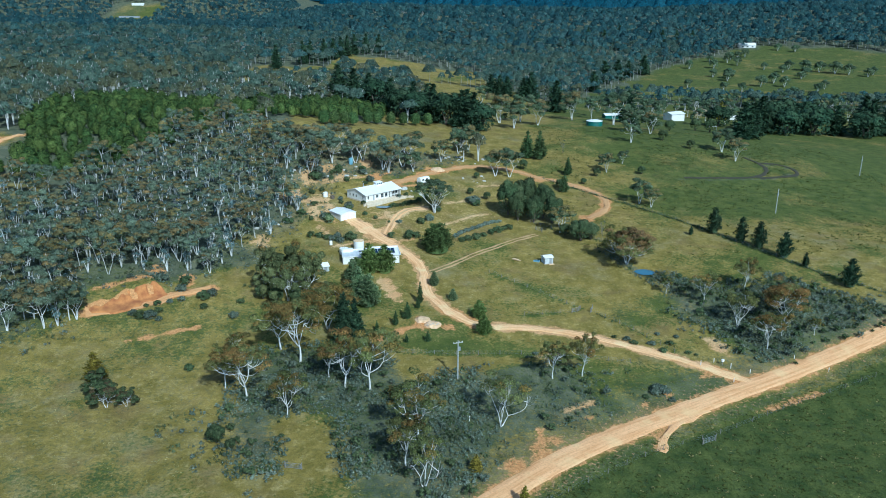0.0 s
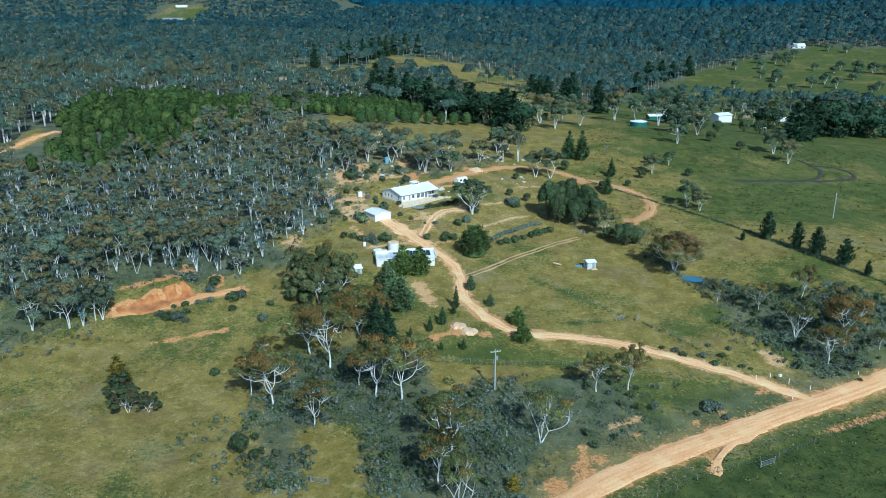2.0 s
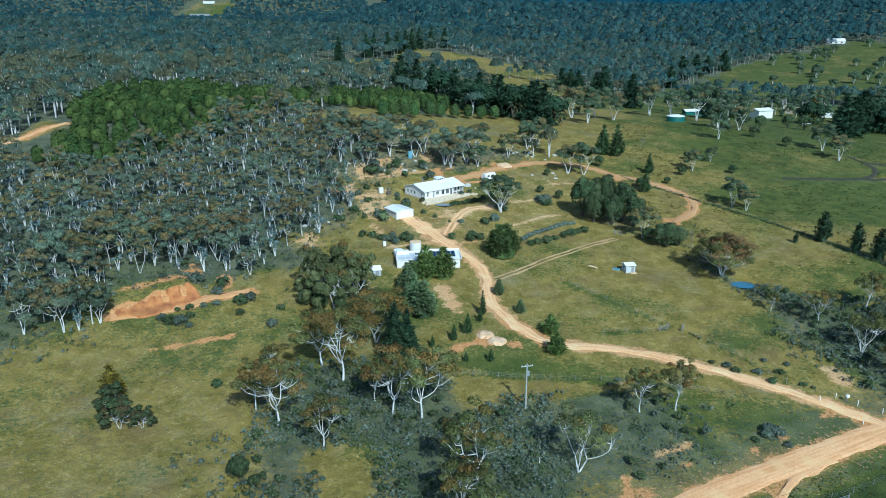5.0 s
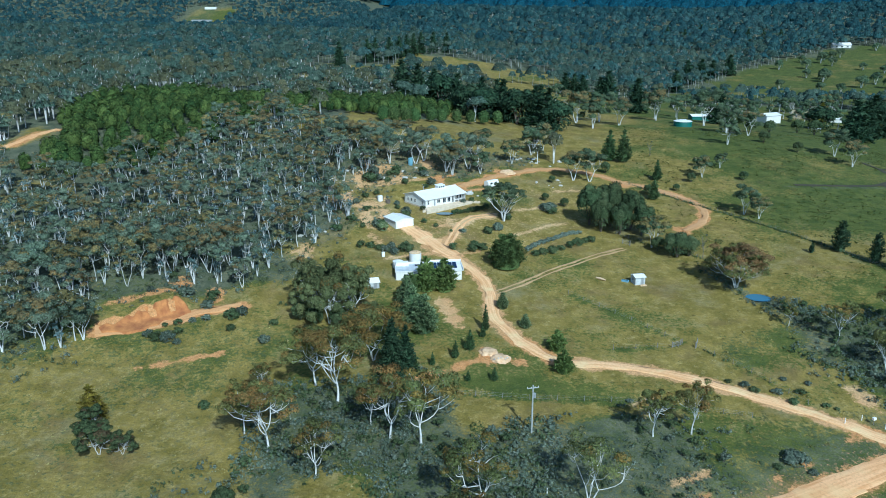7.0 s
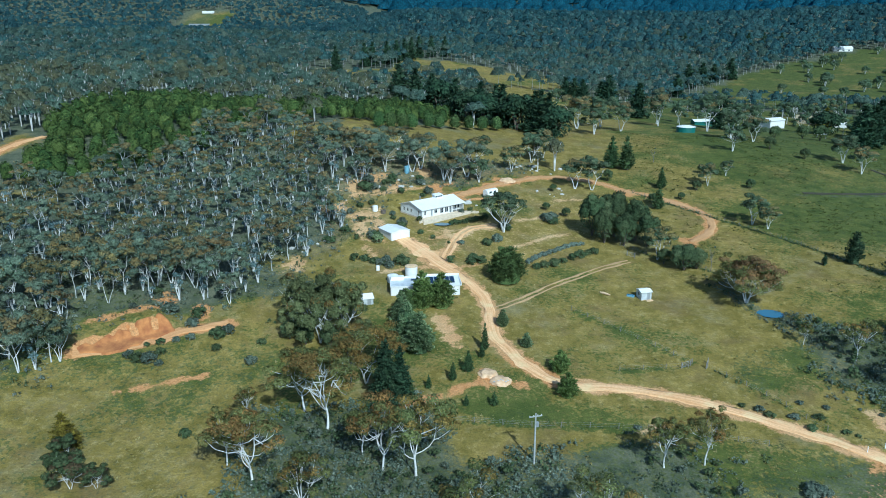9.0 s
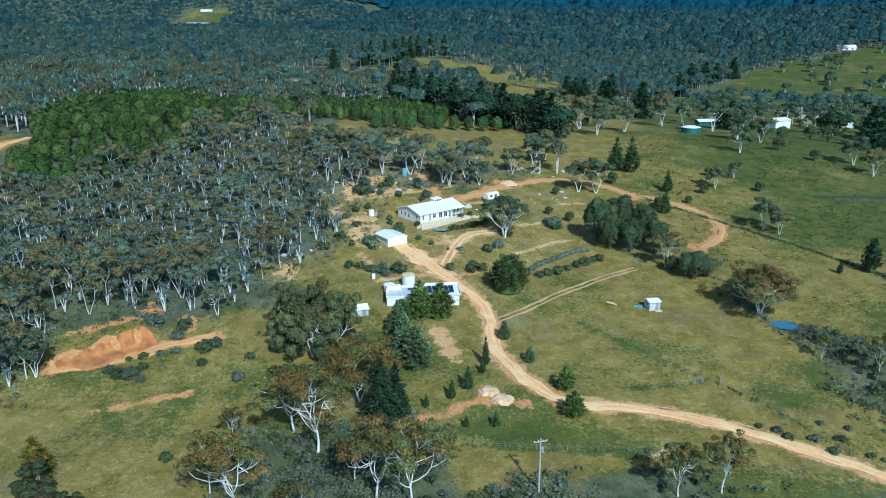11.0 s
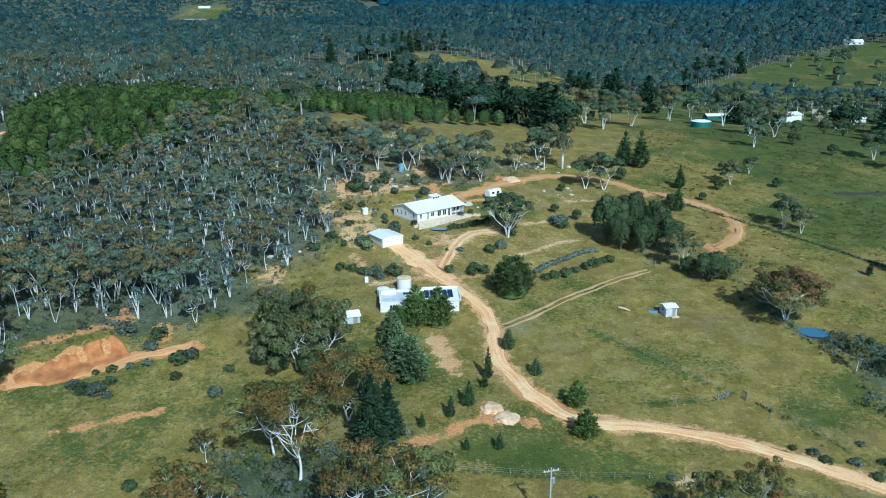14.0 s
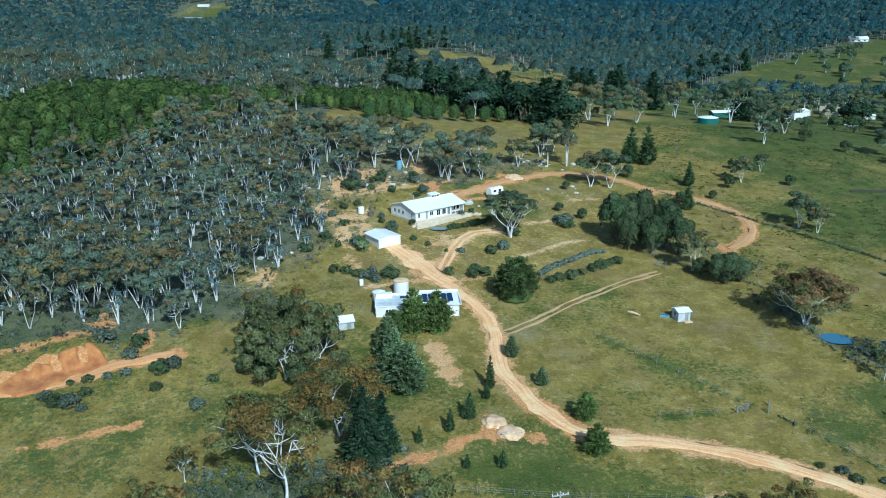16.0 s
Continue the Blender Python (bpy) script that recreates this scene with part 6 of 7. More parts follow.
def walled(root, side, length, depth, base, top, openings, material, thick=0.18):
    """One wall of a building, with openings that go through it, frames and panes.
    side: 0 front, 1 left end, 2 right end, 3 back. openings: (from, to, sill, head, kind)."""
    spans, at = [], 0.0
    for a, b, lo, hi, _ in sorted(openings):
        spans += [(at, a, base, top), (a, b, base, lo), (a, b, hi, top)]
        at = b
    spans.append((at, length, base, top))

    def turn(a, b, d0, d1, lo, hi):
        if side == 0:
            return (a, b, d0, d1, lo, hi)
        if side == 3:
            return (a, b, depth - d1, depth - d0, lo, hi)
        if side == 1:
            return (d0, d1, a, b, lo, hi)
        return (depth - d1, depth - d0, a, b, lo, hi)

    wall = part("wall", box(*[turn(a, b, 0, thick, lo, hi) for a, b, lo, hi in spans if b - a > 0.01 and hi - lo > 0.01]), material, root)
    for a, b, lo, hi, kind in openings:
        f = 0.06
        if kind == "door":
            part("door", box(turn(a, b, 0.06, 0.11, lo, hi)), GREY_STEEL, wall, "plain grey door")
            continue
        w = part("window", box(turn(a - f, a, -0.03, 0.1, lo - f, hi + f), turn(b, b + f, -0.03, 0.1, lo - f, hi + f), turn(a, b, -0.03, 0.1, lo - f, lo),
                               turn(a, b, -0.03, 0.1, hi, hi + f), turn((a + b) / 2 - 0.03, (a + b) / 2 + 0.03, 0.03, 0.09, lo, hi)), WHITE_PAINT, wall)
        part("pane", box(turn(a, b, 0.05, 0.07, lo, hi)), DARK_GLASS, w)
    return wall


def gable_roof(root, length, depth, eave, rise, over, material, along="x", name="roof"):
    """Two sheets of roofing, with ridge capping and gutters."""
    t = 0.1
    drop = rise * over / ((depth if along == "x" else length) / 2)
    if along == "x":
        m = depth / 2
        sides = [[(-over, -over, eave - drop), (length + over, -over, eave - drop), (length + over, m, eave + rise), (-over, m, eave + rise)],
                 [(-over, m, eave + rise), (length + over, m, eave + rise), (length + over, depth + over, eave - drop), (-over, depth + over, eave - drop)]]
        ridge = (-over, length + over, m - 0.15, m + 0.15, eave + rise - 0.02, eave + rise + 0.06)
        gutters = [(-over, length + over, -over - 0.1, -over, eave - drop - 0.14, eave - drop - 0.02)]
    else:
        m = length / 2
        sides = [[(-over, -over, eave - drop), (m, -over, eave + rise), (m, depth + over, eave + rise), (-over, depth + over, eave - drop)],
                 [(m, -over, eave + rise), (length + over, -over, eave - drop), (length + over, depth + over, eave - drop), (m, depth + over, eave + rise)]]
        ridge = (m - 0.15, m + 0.15, -over, depth + over, eave + rise - 0.02, eave + rise + 0.06)
        gutters = [(-over - 0.1, -over, -over, depth + over, eave - drop - 0.14, eave - drop - 0.02)]
    r = part(name, slab(sides[0], t), material, root)
    part("roof_side", slab(sides[1], t), material, r)
    part("ridge_cap", eased(box(ridge), 0.03), material, r)
    for g in gutters:
        part("gutter", box(g), WHITE_PAINT, r)
    return r


def gable_end(root, x0, x1, y, thick, eave, rise, material, along="x"):
    bm = bmesh.new()
    m = (x0 + x1) / 2
    for d in (0, thick):
        pts = [(x0, y + d, eave), (x1, y + d, eave), (m, y + d, eave + rise)]
        if along == "x":
            pts = [(b, a, c) for a, b, c in pts]
        bm.faces.new([bm.verts.new(p) for p in pts])
    v = list(bm.verts)
    for i in range(3):
        bm.faces.new((v[i], v[(i + 1) % 3], v[3 + (i + 1) % 3], v[3 + i]))
    bmesh.ops.recalc_face_normals(bm, faces=bm.faces)
    return part("gable", bm, material, root)


def build_house():
    L, D, E, R = 15.7, 10.6, 2.75, 1.45
    h = thing("house", -26.7, 260.9, 15.85, 43.4, "long white weatherboard farmhouse with pale metal roof", "house")
    part("plinth", box((-0.05, L + 0.05, -0.05, D + 0.05, -1.0, 0.35)), CREAM, h, "cream rendered base")
    part("terrace", eased(box((-1.0, L + 1, -2.2, -0.06, -1.6, 0.02)), 0.05), CREAM, h, "pale paved terrace with cream wall")
    front = [(0.9, 1.5, 1.0, 2.2, "w"), (3.3, 3.9, 0.4, 2.3, "door"), (4.6, 5.6, 1.1, 2.1, "w"), (6.8, 7.9, 0.8, 2.2, "w"), (8.6, 9.7, 0.8, 2.2, "w"), (10.3, 11.0, 0.4, 2.3, "w")]
    walled(h, 0, 11.4, D, 0.35, E, front, WHITE_PAINT)
    back = part("veranda_wall", box((11.4, L - 0.2, 1.6, 1.78, 0.35, E), (11.3, 11.48, 0.18, 1.6, 0.35, E)), WHITE_PAINT, h)
    for a in (12.0, 13.6, 14.6):
        w = part("window", box((a, a + 0.8, 1.55, 1.6, 0.9, 2.3)), WHITE_PAINT, back)
        part("pane", box((a + 0.06, a + 0.74, 1.53, 1.56, 0.96, 2.24)), DARK_GLASS, w)
    part("veranda_floor", box((11.5, L, 0.0, 1.6, 0.2, 0.37)), TIMBER, h)
    for a in (11.6, 12.95, 14.3, L - 0.1):
        part("veranda_post", eased(box((a - 0.06, a + 0.06, 0.02, 0.14, 0.35, E)), 0.01), WHITE_PAINT, h)
    walled(h, 1, D, L, 0.35, E, [(1.2, 1.8, 1.0, 2.1, "w"), (4.8, 5.6, 1.1, 2.1, "w"), (6.6, 7.4, 1.1, 2.1, "w"), (8.4, 9.2, 1.1, 2.1, "w")], WHITE_PAINT)
    walled(h, 2, D, L, 0.35, E, [(3, 4, 1, 2.2, "w"), (6, 7, 1, 2.2, "w")], WHITE_PAINT)
    walled(h, 3, L, D, 0.35, E, [(3, 4, 1, 2.2, "w"), (9, 10, 1, 2.2, "w")], WHITE_PAINT)
    gable_end(h, 0, D, 0.0, 0.18, E, R, WHITE_PAINT)
    gable_end(h, 0, D, L - 0.18, 0.18, E, R, WHITE_PAINT)
    gable_roof(h, L, D, E + 0.06, R, 0.38, WHITE_ROOF)
    part("veranda_roof", slab([(11.3, -0.6, E - 0.06), (L + 0.38, -0.6, E - 0.06), (L + 0.38, 0.6, E + 0.34), (11.3, 0.6, E + 0.34)], 0.07), WHITE_ROOF, h)
    c = part("cupola", box((8.6, 11.2, D / 2 - 0.7, D / 2 + 0.9, E + 0.7, E + 2.25)), WHITE_PAINT, h, "small white roof lantern with dark windows")
    part("cupola_roof", slab([(8.4, D / 2 - 0.9, E + 2.2), (11.4, D / 2 - 0.9, E + 2.2), (11.4, D / 2 + 1.1, E + 2.45), (8.4, D / 2 + 1.1, E + 2.45)], 0.1), WHITE_ROOF, c)
    for a in (8.8, 9.65, 10.45):
        part("pane", box((a, a + 0.55, D / 2 - 0.74, D / 2 - 0.69, E + 1.6, E + 2.05)), DARK_GLASS, c)
    part("flue", lathe([(0.12, E + 0.6), (0.12, E + 2.3), (0.2, E + 2.32), (0.05, E + 2.5)], 10), GREY_STEEL, h).location = (4.2, D / 2 + 1.2, 0)


build_house()


def build_shed():
    L, D, E, R = 5.9, 6.7, 2.45, 0.55
    s = thing("garage_shed", -33.5, 246.3, 13.25, 39.5, "white metal garage with two roller doors", "shed")
    part("slab", box((-0.1, L + 0.1, -0.6, D + 0.1, -0.8, 0.03)), SAND, s)
    spans = [(0.3, 2.7, 0.03, 2.15), (3.2, 5.6, 0.03, 2.15)]
    part("wall", box((0, 0.3, 0, 0.1, 0, E), (2.7, 3.2, 0, 0.1, 0, E), (5.6, L, 0, 0.1, 0, E), (0.3, 2.7, 0, 0.1, 2.15, E), (3.2, 5.6, 0, 0.1, 2.15, E)), WHITE_PAINT, s)
    for a, b, lo, hi in spans:
        d = part("roller_door", box((a, b, 0.05, 0.07, lo, hi)), WHITE_PAINT, s)
        for k in range(14):
            part("slat", box((a, b, 0.025, 0.05, lo + k * 0.15, lo + k * 0.15 + 0.11)), WHITE_ROOF, d)
    part("wall", box((0, 0.1, 0.1, D, 0, E)), WHITE_PAINT, s)
    part("wall", box((L - 0.1, L, 0.1, D, 0, E)), WHITE_PAINT, s)
    part("wall", box((0.1, L - 0.1, D - 0.1, D, 0, E)), WHITE_PAINT, s)
    gable_end(s, 0, L, 0.0, 0.1, E, R, WHITE_PAINT, "y")
    gable_end(s, 0, L, D - 0.1, 0.1, E, R, WHITE_PAINT, "y")
    gable_roof(s, L, D, E + 0.05, R, 0.15, WHITE_ROOF, "y")


build_shed()


def small_shed(name, x, y, rz, L, D, E, R, wall, roof, label, lift=0.0, door=True, along="x"):
    """A plain gabled shed with a door and a side window."""
    s = thing(name, x, y, lz(x, y) + lift, rz, label, "shed")
    part("floor_slab", box((-0.05, L + 0.05, -0.05, D + 0.05, -1.2, 0.05)), SAND, s)
    walled(s, 0, L, D, 0.05, E, [(L * 0.55, L * 0.55 + min(0.9, L * 0.3), 0.05, min(2.0, E - 0.2), "door")] if door else [], wall, 0.08)
    walled(s, 1, D, L, 0.05, E, [(D * 0.35, D * 0.65, E * 0.45, E * 0.8, "w")], wall, 0.08)
    walled(s, 2, D, L, 0.05, E, [], wall, 0.08)
    walled(s, 3, L, D, 0.05, E, [], wall, 0.08)
    if along == "x":
        gable_end(s, 0, D, 0, 0.08, E, R, wall)
        gable_end(s, 0, D, L - 0.08, 0.08, E, R, wall)
    else:
        gable_end(s, 0, L, 0, 0.08, E, R, wall, "y")
        gable_end(s, 0, L, D - 0.08, 0.08, E, R, wall, "y")
    gable_roof(s, L, D, E + 0.04, R, 0.12 + 0.02 * L, roof, along)
    return s


hut = small_shed("pump_hut", 30.6, 222.4, 18, 2.7, 2.6, 2.1, 0.3, PALE_STEEL, WHITE_ROOF, "small pale metal hut with white roof in the paddock")
part("step", eased(box((1.2, 2.8, -0.9, -0.12, -0.3, 0.15)), 0.03), SAND, hut)
small_shed("garden_shed", -35.3, 208.7, 23, 3.2, 3.2, 1.7, 0.55, PALE_STEEL, WHITE_ROOF, "small pale metal garden shed beside the trees")


def build_lower_house():
    s = thing("lower_building", -29.0, 214.6, 8.9, 10.5, "low white flat-roofed building behind dark trees", "building")
    L, D, E = 16.5, 6.2, 2.5
    walled(s, 0, L, D, -0.5, E, [(2, 3, 0.9, 1.9, "w"), (6, 7, 0.9, 1.9, "w"), (13.5, 14.6, 0.9, 1.9, "w")], WHITE_PAINT, 0.15)
    for side, a, b in ((1, D, L), (2, D, L), (3, L, D)):
        walled(s, side, a, b, -0.5, E, [], WHITE_PAINT, 0.15)
    M = 8.2
    part("roof", slab([(0.1, 0.1, E - 0.02), (M, 0.1, E - 0.02), (M, D - 0.1, E + 0.12), (0.1, D - 0.1, E + 0.12)], 0.12), PALE_STEEL, s, "pale sheet roof sunk behind white parapets")
    part("parapet", box((-0.1, 0.12, -0.1, D + 0.1, E, E + 0.5), (0.12, M, D - 0.12, D + 0.1, E, E + 0.5), (0.12, M, -0.1, 0.1, E, E + 0.22)), WHITE_PAINT, s)
    part("plant_box", eased(box((0.2, 3.4, D - 1.6, D - 0.2, E, E + 0.95)), 0.05), WHITE_ROOF, s, "white box on the flat roof")
    part("wall", box((M, M + 0.15, 0.0, D, E, E + 0.62)), WHITE_PAINT, s)
    r = part("roof", slab([(M, -0.3, E + 0.1), (L + 0.3, -0.3, E + 0.1), (L + 0.3, D + 0.3, E + 0.55), (M, D + 0.3, E + 0.55)], 0.12), WHITE_PAINT, s)
    part("parapet", box((M, L + 0.4, D + 0.2, D + 0.36, E + 0.2, E + 0.8), (L + 0.2, L + 0.36, -0.3, D + 0.2, E, E + 0.6)), WHITE_PAINT, r)
    for k, a in enumerate((9.4, 10.6, 13.2, 14.4)):
        part("solar_panel", slab([(a, 1.2, E + 0.35), (a + 1.0, 1.2, E + 0.35), (a + 1.0, 4.6, E + 0.75), (a, 4.6, E + 0.75)], 0.05), SOLAR, r, "dark blue solar panel")
    part("skylight", box((5.0, 6.8, 4.2, 5.0, E + 0.02, E + 0.3)), SOLAR, r)


build_lower_house()


def tank(x, y, r, h, wall, lid, label, lift=0.0):
    t = thing("water_tank", x, y, lz(x, y) + lift, 0, label, "water tank", "water tanks")
    prof = [(r * 0.98, -0.4), (r, 0.0)]
    for k in range(6):
        prof += [(r, h * k / 6 + 0.02), (r * 1.012, h * (k + 0.5) / 6)]
    part("body", lathe(prof + [(r, h)], 28), wall, t)
    part("lid", lathe([(r * 1.03, h), (r * 1.03, h + 0.06), (r * 0.6, h + 0.06 + r * 0.10), (r * 0.12, h + 0.06 + r * 0.16)], 28), lid, t)
    part("hatch", lathe([(0.28, h + 0.1), (0.28, h + r * 0.16 + 0.14), (0.1, h + r * 0.16 + 0.2)], 10), lid, t).location = (r * 0.3, 0, 0)


tank(-25.5, 225.8, 1.55, 2.7, WHITE_PAINT, SAND, "round white water tank above the driveway")
tank(-29.6, 222.2, 1.3, 1.6, WHITE_PAINT, WHITE_ROOF, "low round white tank beside the building")
tank(-41.2, 265.6, 0.8, 1.4, WHITE_ROOF, WHITE_ROOF, "small pale water tank behind the house")
tank(-38.6, 264.6, 0.75, 0.8, DARK_BARK, DARK_BARK, "dark low tank on the slope")
tank(-35.6, 296.3, 0.85, 2.2, BLUE_PAINT, BLUE_PAINT, "pale blue tank among the gums")
tank(81.2, 422.0, 4.3, 2.6, GREEN_PAINT, WHITE_ROOF, "large green water tank with pale lid")


def build_caravan():
    c = thing("caravan", -7.6, 288.4, lz(-7.6, 288.4) + 0.05, 47, "white caravan with rounded roof beside the track", "caravan")
    bm = bmesh.new()
    prof = [(-1.1, 0.55), (1.1, 0.55), (1.12, 1.6), (1.0, 2.2), (0.6, 2.5), (-0.6, 2.5), (-1.0, 2.2), (-1.12, 1.6)]
    ends = [[bm.verts.new((x, p, z)) for p, z in prof] for x in (-2.4, 2.4)]
    for i in range(8):
        bm.faces.new((ends[0][i], ends[0][(i + 1) % 8], ends[1][(i + 1) % 8], ends[1][i]))
    bm.faces.new(ends[0])
    bm.faces.new(ends[1][::-1])
    bmesh.ops.recalc_face_normals(bm, faces=bm.faces)
    body = part("body", eased(bm, 0.08), WHITE_PAINT, c)
    for a in (-1.6, 0.4):
        part("window", box((a, a + 1.0, -1.14, -1.1, 1.4, 2.0)), DARK_GLASS, body)
    for a in (-1.15, 1.15):
        w = part("wheel", lathe([(0.1, -0.1), (0.33, -0.1), (0.36, 0), (0.33, 0.1), (0.1, 0.1)], 16), DARK_BARK, c)
        w.matrix_basis = pose(0, a * 0.85, 0.33, 90, 0, 0)
    part("drawbar", box((2.4, 3.5, -0.06, 0.06, 0.5, 0.6)), GREY_STEEL, c)


build_caravan()


def barn(name, x, y, rz, L, D, E, R, wall, roof, label, doors=()):
    s = thing(name, x, y, lz(x, y) - 0.2, rz, label, "building")
    walled(s, 0, L, D, -1.0, E, list(doors), wall, 0.2)
    for side, a, b in ((1, D, L), (2, D, L), (3, L, D)):
        walled(s, side, a, b, -1.0, E, [], wall, 0.2)
    gable_end(s, 0, D, 0, 0.2, E, R, wall)
    gable_end(s, 0, D, L - 0.2, 0.2, E, R, wall)
    gable_roof(s, L, D, E + 0.05, R, 0.4, roof)


barn("barn", 151.5, 521.5, 28, 11.5, 8, 4.6, 1.0, WHITE_PAINT, WHITE_ROOF, "large white metal barn below the hill")
barn("long_shed", 104.5, 507.0, 10, 18, 6, 2.2, 0.8, GREEN_PAINT, WHITE_ROOF, "long low green farm shed with pale roof")
barn("farmhouse", 180.0, 562.0, -20, 15, 9, 3.0, 1.8, TAN_PAINT, TAN_PAINT, "tan farmhouse among trees", [(2, 3.2, 1, 2.2, "w"), (6, 7.2, 1, 2.2, "w"), (10, 11.2, 1, 2.2, "w")])
barn("hill_house", 373.0, 1018.0, -4, 20, 10, 3.6, 2.6, WHITE_PAINT, WHITE_ROOF, "white house on the far hilltop", [(3, 5, 1, 2.4, "w"), (9, 11, 1, 2.4, "w"), (15, 17, 1, 2.4, "w")])
barn("distant_shed", -655.0, 1638.0, 6, 40, 9, 3.2, 1.2, GREY_STEEL, GREY_STEEL, "long grey farm shed in a distant clearing")
barn("distant_house", -660.0, 1727.0, 4, 24, 8, 3.2, 1.4, WHITE_PAINT, WHITE_ROOF, "white farmhouse in a distant clearing")
barn("stable", 198.0, 545.0, 0, 7, 4, 2.4, 0.5, WHITE_PAINT, WHITE_ROOF, "small white outbuilding near the farmhouse")

cp = thing("carport", 161.0, 470.0, lz(161, 470), 10, "open carport with flat pale roof", "carport")
part("roof", slab([(-2.6, -2, 2.3), (2.6, -2, 2.3), (2.6, 2, 2.5), (-2.6, 2, 2.5)], 0.12), WHITE_ROOF, cp)
for a, b in ((-2.4, -1.8), (2.4, -1.8), (-2.4, 1.8), (2.4, 1.8)):
    part("post", box((a - 0.06, a + 0.06, b - 0.06, b + 0.06, -0.4, 2.35)), GREY_STEEL, cp)


# ---- earthworks, rocks and water ----
ORANGE_EARTH = plain("orange_clay", (0.52, 0.225, 0.066), (0.29, 0.105, 0.036), 0.5, 0.95, 0, 0.8)


def build_bank():
    us, vs = np.arange(-2, 22.01, 0.26), np.arange(-6.5, 5.2, 0.2)
    U, Vv = np.meshgrid(us, vs)
    u, v = U.ravel(), Vv.ravel()
    x, y = -89 + 0.80 * u - 0.60 * v, 183 + 0.60 * u + 0.80 * v
    n1 = np.array([noise.noise(Vector((p * 0.40, q * 0.40, 0))) for p, q in zip(u, v)])
    n2 = np.array([noise.noise(Vector((p * 0.85 + 0.3 * q, q * 0.45, 7))) + 0.5 * noise.noise(Vector((p * 2.3 - 0.6 * q, q * 0.9, 3))) for p, q in zip(u, v)])
    top = 1.2 + 0.11 * u + 1.3 * n1
    low = -1.4 - 3.2 * np.exp(-((u - 7) / 5) ** 2) + 1.6 * n1
    lap = ease((u + 1.5 + n1) / 2.0) * ease((19.8 - 0.5 * v - u + 1.5 * n1) / 1.2) * ease((v - low) / 0.9) * ease((top - v) / 0.5)
    face = np.exp(-((v - 1.5) / 1.2) ** 2)
    z = land(x, y) + 0.62 * lap - 0.22 - 0.12 * (1 - lap) - 0.34 * lap * face * np.maximum(0, n2) + 0.05 * n2
    nx, ny = len(us), len(vs)
    a = (np.arange(ny - 1)[:, None] * nx + np.arange(nx - 1)[None]).ravel()
    me = grid_mesh("earth_bank", np.stack([x, y, z], 1), np.stack([a, a + 1, a + nx + 1, a + nx], 1), [ORANGE_EARTH], smooth=True)
    tagged(new("earth_bank", me), "eroded orange clay bank cut into the slope", "earth bank", kind="structure")


build_bank()

def heap(name, x, y, r, h, seed, material, label, category):
    bm = bmesh.new()
    bmesh.ops.create_icosphere(bm, subdivisions=2 if r < 1 else 4, radius=1)
    for v in bm.verts:
        d = v.co.normalized()
        k = 1 + 0.25 * noise.noise(d * 1.7 + Vector((seed, 0, 0))) + 0.08 * noise.noise(d * 6 + Vector((0, seed, 0)))
        if r > 1:
            k += 0.10 * noise.noise(d * 3.4 + Vector((seed, seed, 0))) + 0.07 * noise.noise(d * 13)
        v.co = Vector((d.x * r * k, d.y * r * k, max(d.z, -0.25) * h * k))
    for f in bm.faces:
        f.smooth = True
    me = bpy.data.meshes.new(name)
    bm.to_mesh(me)
    bm.free()
    me.materials.append(material)
    ob = new(name, me)
    ob.location = (x, y, lz(x, y))
    return tagged(ob, label, category)


heap("sand_mound", -5.0, 183.0, 1.9, 0.62, 2.0, HEAP_SAND, "pale sand heap beside the driveway", "sand heap")
heap("sand_mound", -2.4, 180.6, 2.0, 0.62, 5.0, HEAP_SAND, "pale sand heap with dark stones on it", "sand heap")
heap("sand_mound", -2.7, 305.8, 2.8, 1.1, 8.0, HEAP_SAND, "large pale sand heap behind the house", "sand heap")


def rock(x, y, r, seed, lift=0.0):
    ob = heap("rock", x, y, r, r * (0.45 + 0.3 * math.sin(seed) ** 2), seed, ROCK, "weathered granite boulder lying in the grass", "rock")
    ob["group"] = "boulders"
    ob.location.z += lift
    ob.rotation_euler.z = seed


rng = np.random.default_rng(21)
for px, py, s, n in ((6, 325, 5, 14), (12, 300, 6, 8), (-40, 286, 8, 14), (-60, 275, 6, 8), (-14, 282, 3, 5), (-56, 240, 5, 6), (30, 335, 6, 5)):
    for k in range(n):
        rock(px + float(rng.normal(0, s)), py + float(rng.normal(0, s * 0.6)), float(0.25 + 0.8 * rng.random() ** 2), float(rng.uniform(0, 50)))
for k in range(6):
    rock(-3.4 + 0.5 * k + float(rng.normal(0, 0.2)), 180.0 + float(rng.normal(0, 0.5)), 0.22, k * 3.0, 0.55)


def pond(name, x, y, a, b, z, label):
    bm = bmesh.new()
    ring = [bm.verts.new((x + a * math.cos(t) * (1 + 0.12 * math.sin(3 * t)), y + b * math.sin(t) * (1 + 0.1 * math.cos(2 * t)), z)) for t in np.linspace(0, 6.2832, 40, endpoint=False)]
    bm.faces.new(ring)
    me = bpy.data.meshes.new(name)
    bm.to_mesh(me)
    bm.free()
    me.materials.append(WATER)
    tagged(new(name, me), label, "pond", kind="structure")


pond("water", 60.0, 219.0, 3.4, 3.3, lz(60.0, 219.0) + 0.55, "small dark blue farm dam")
pond("water", -20.9, 260.6, 2.6, 1.7, lz(-20.9, 260.6) + 0.3, "blue-grey garden pond below the terrace")


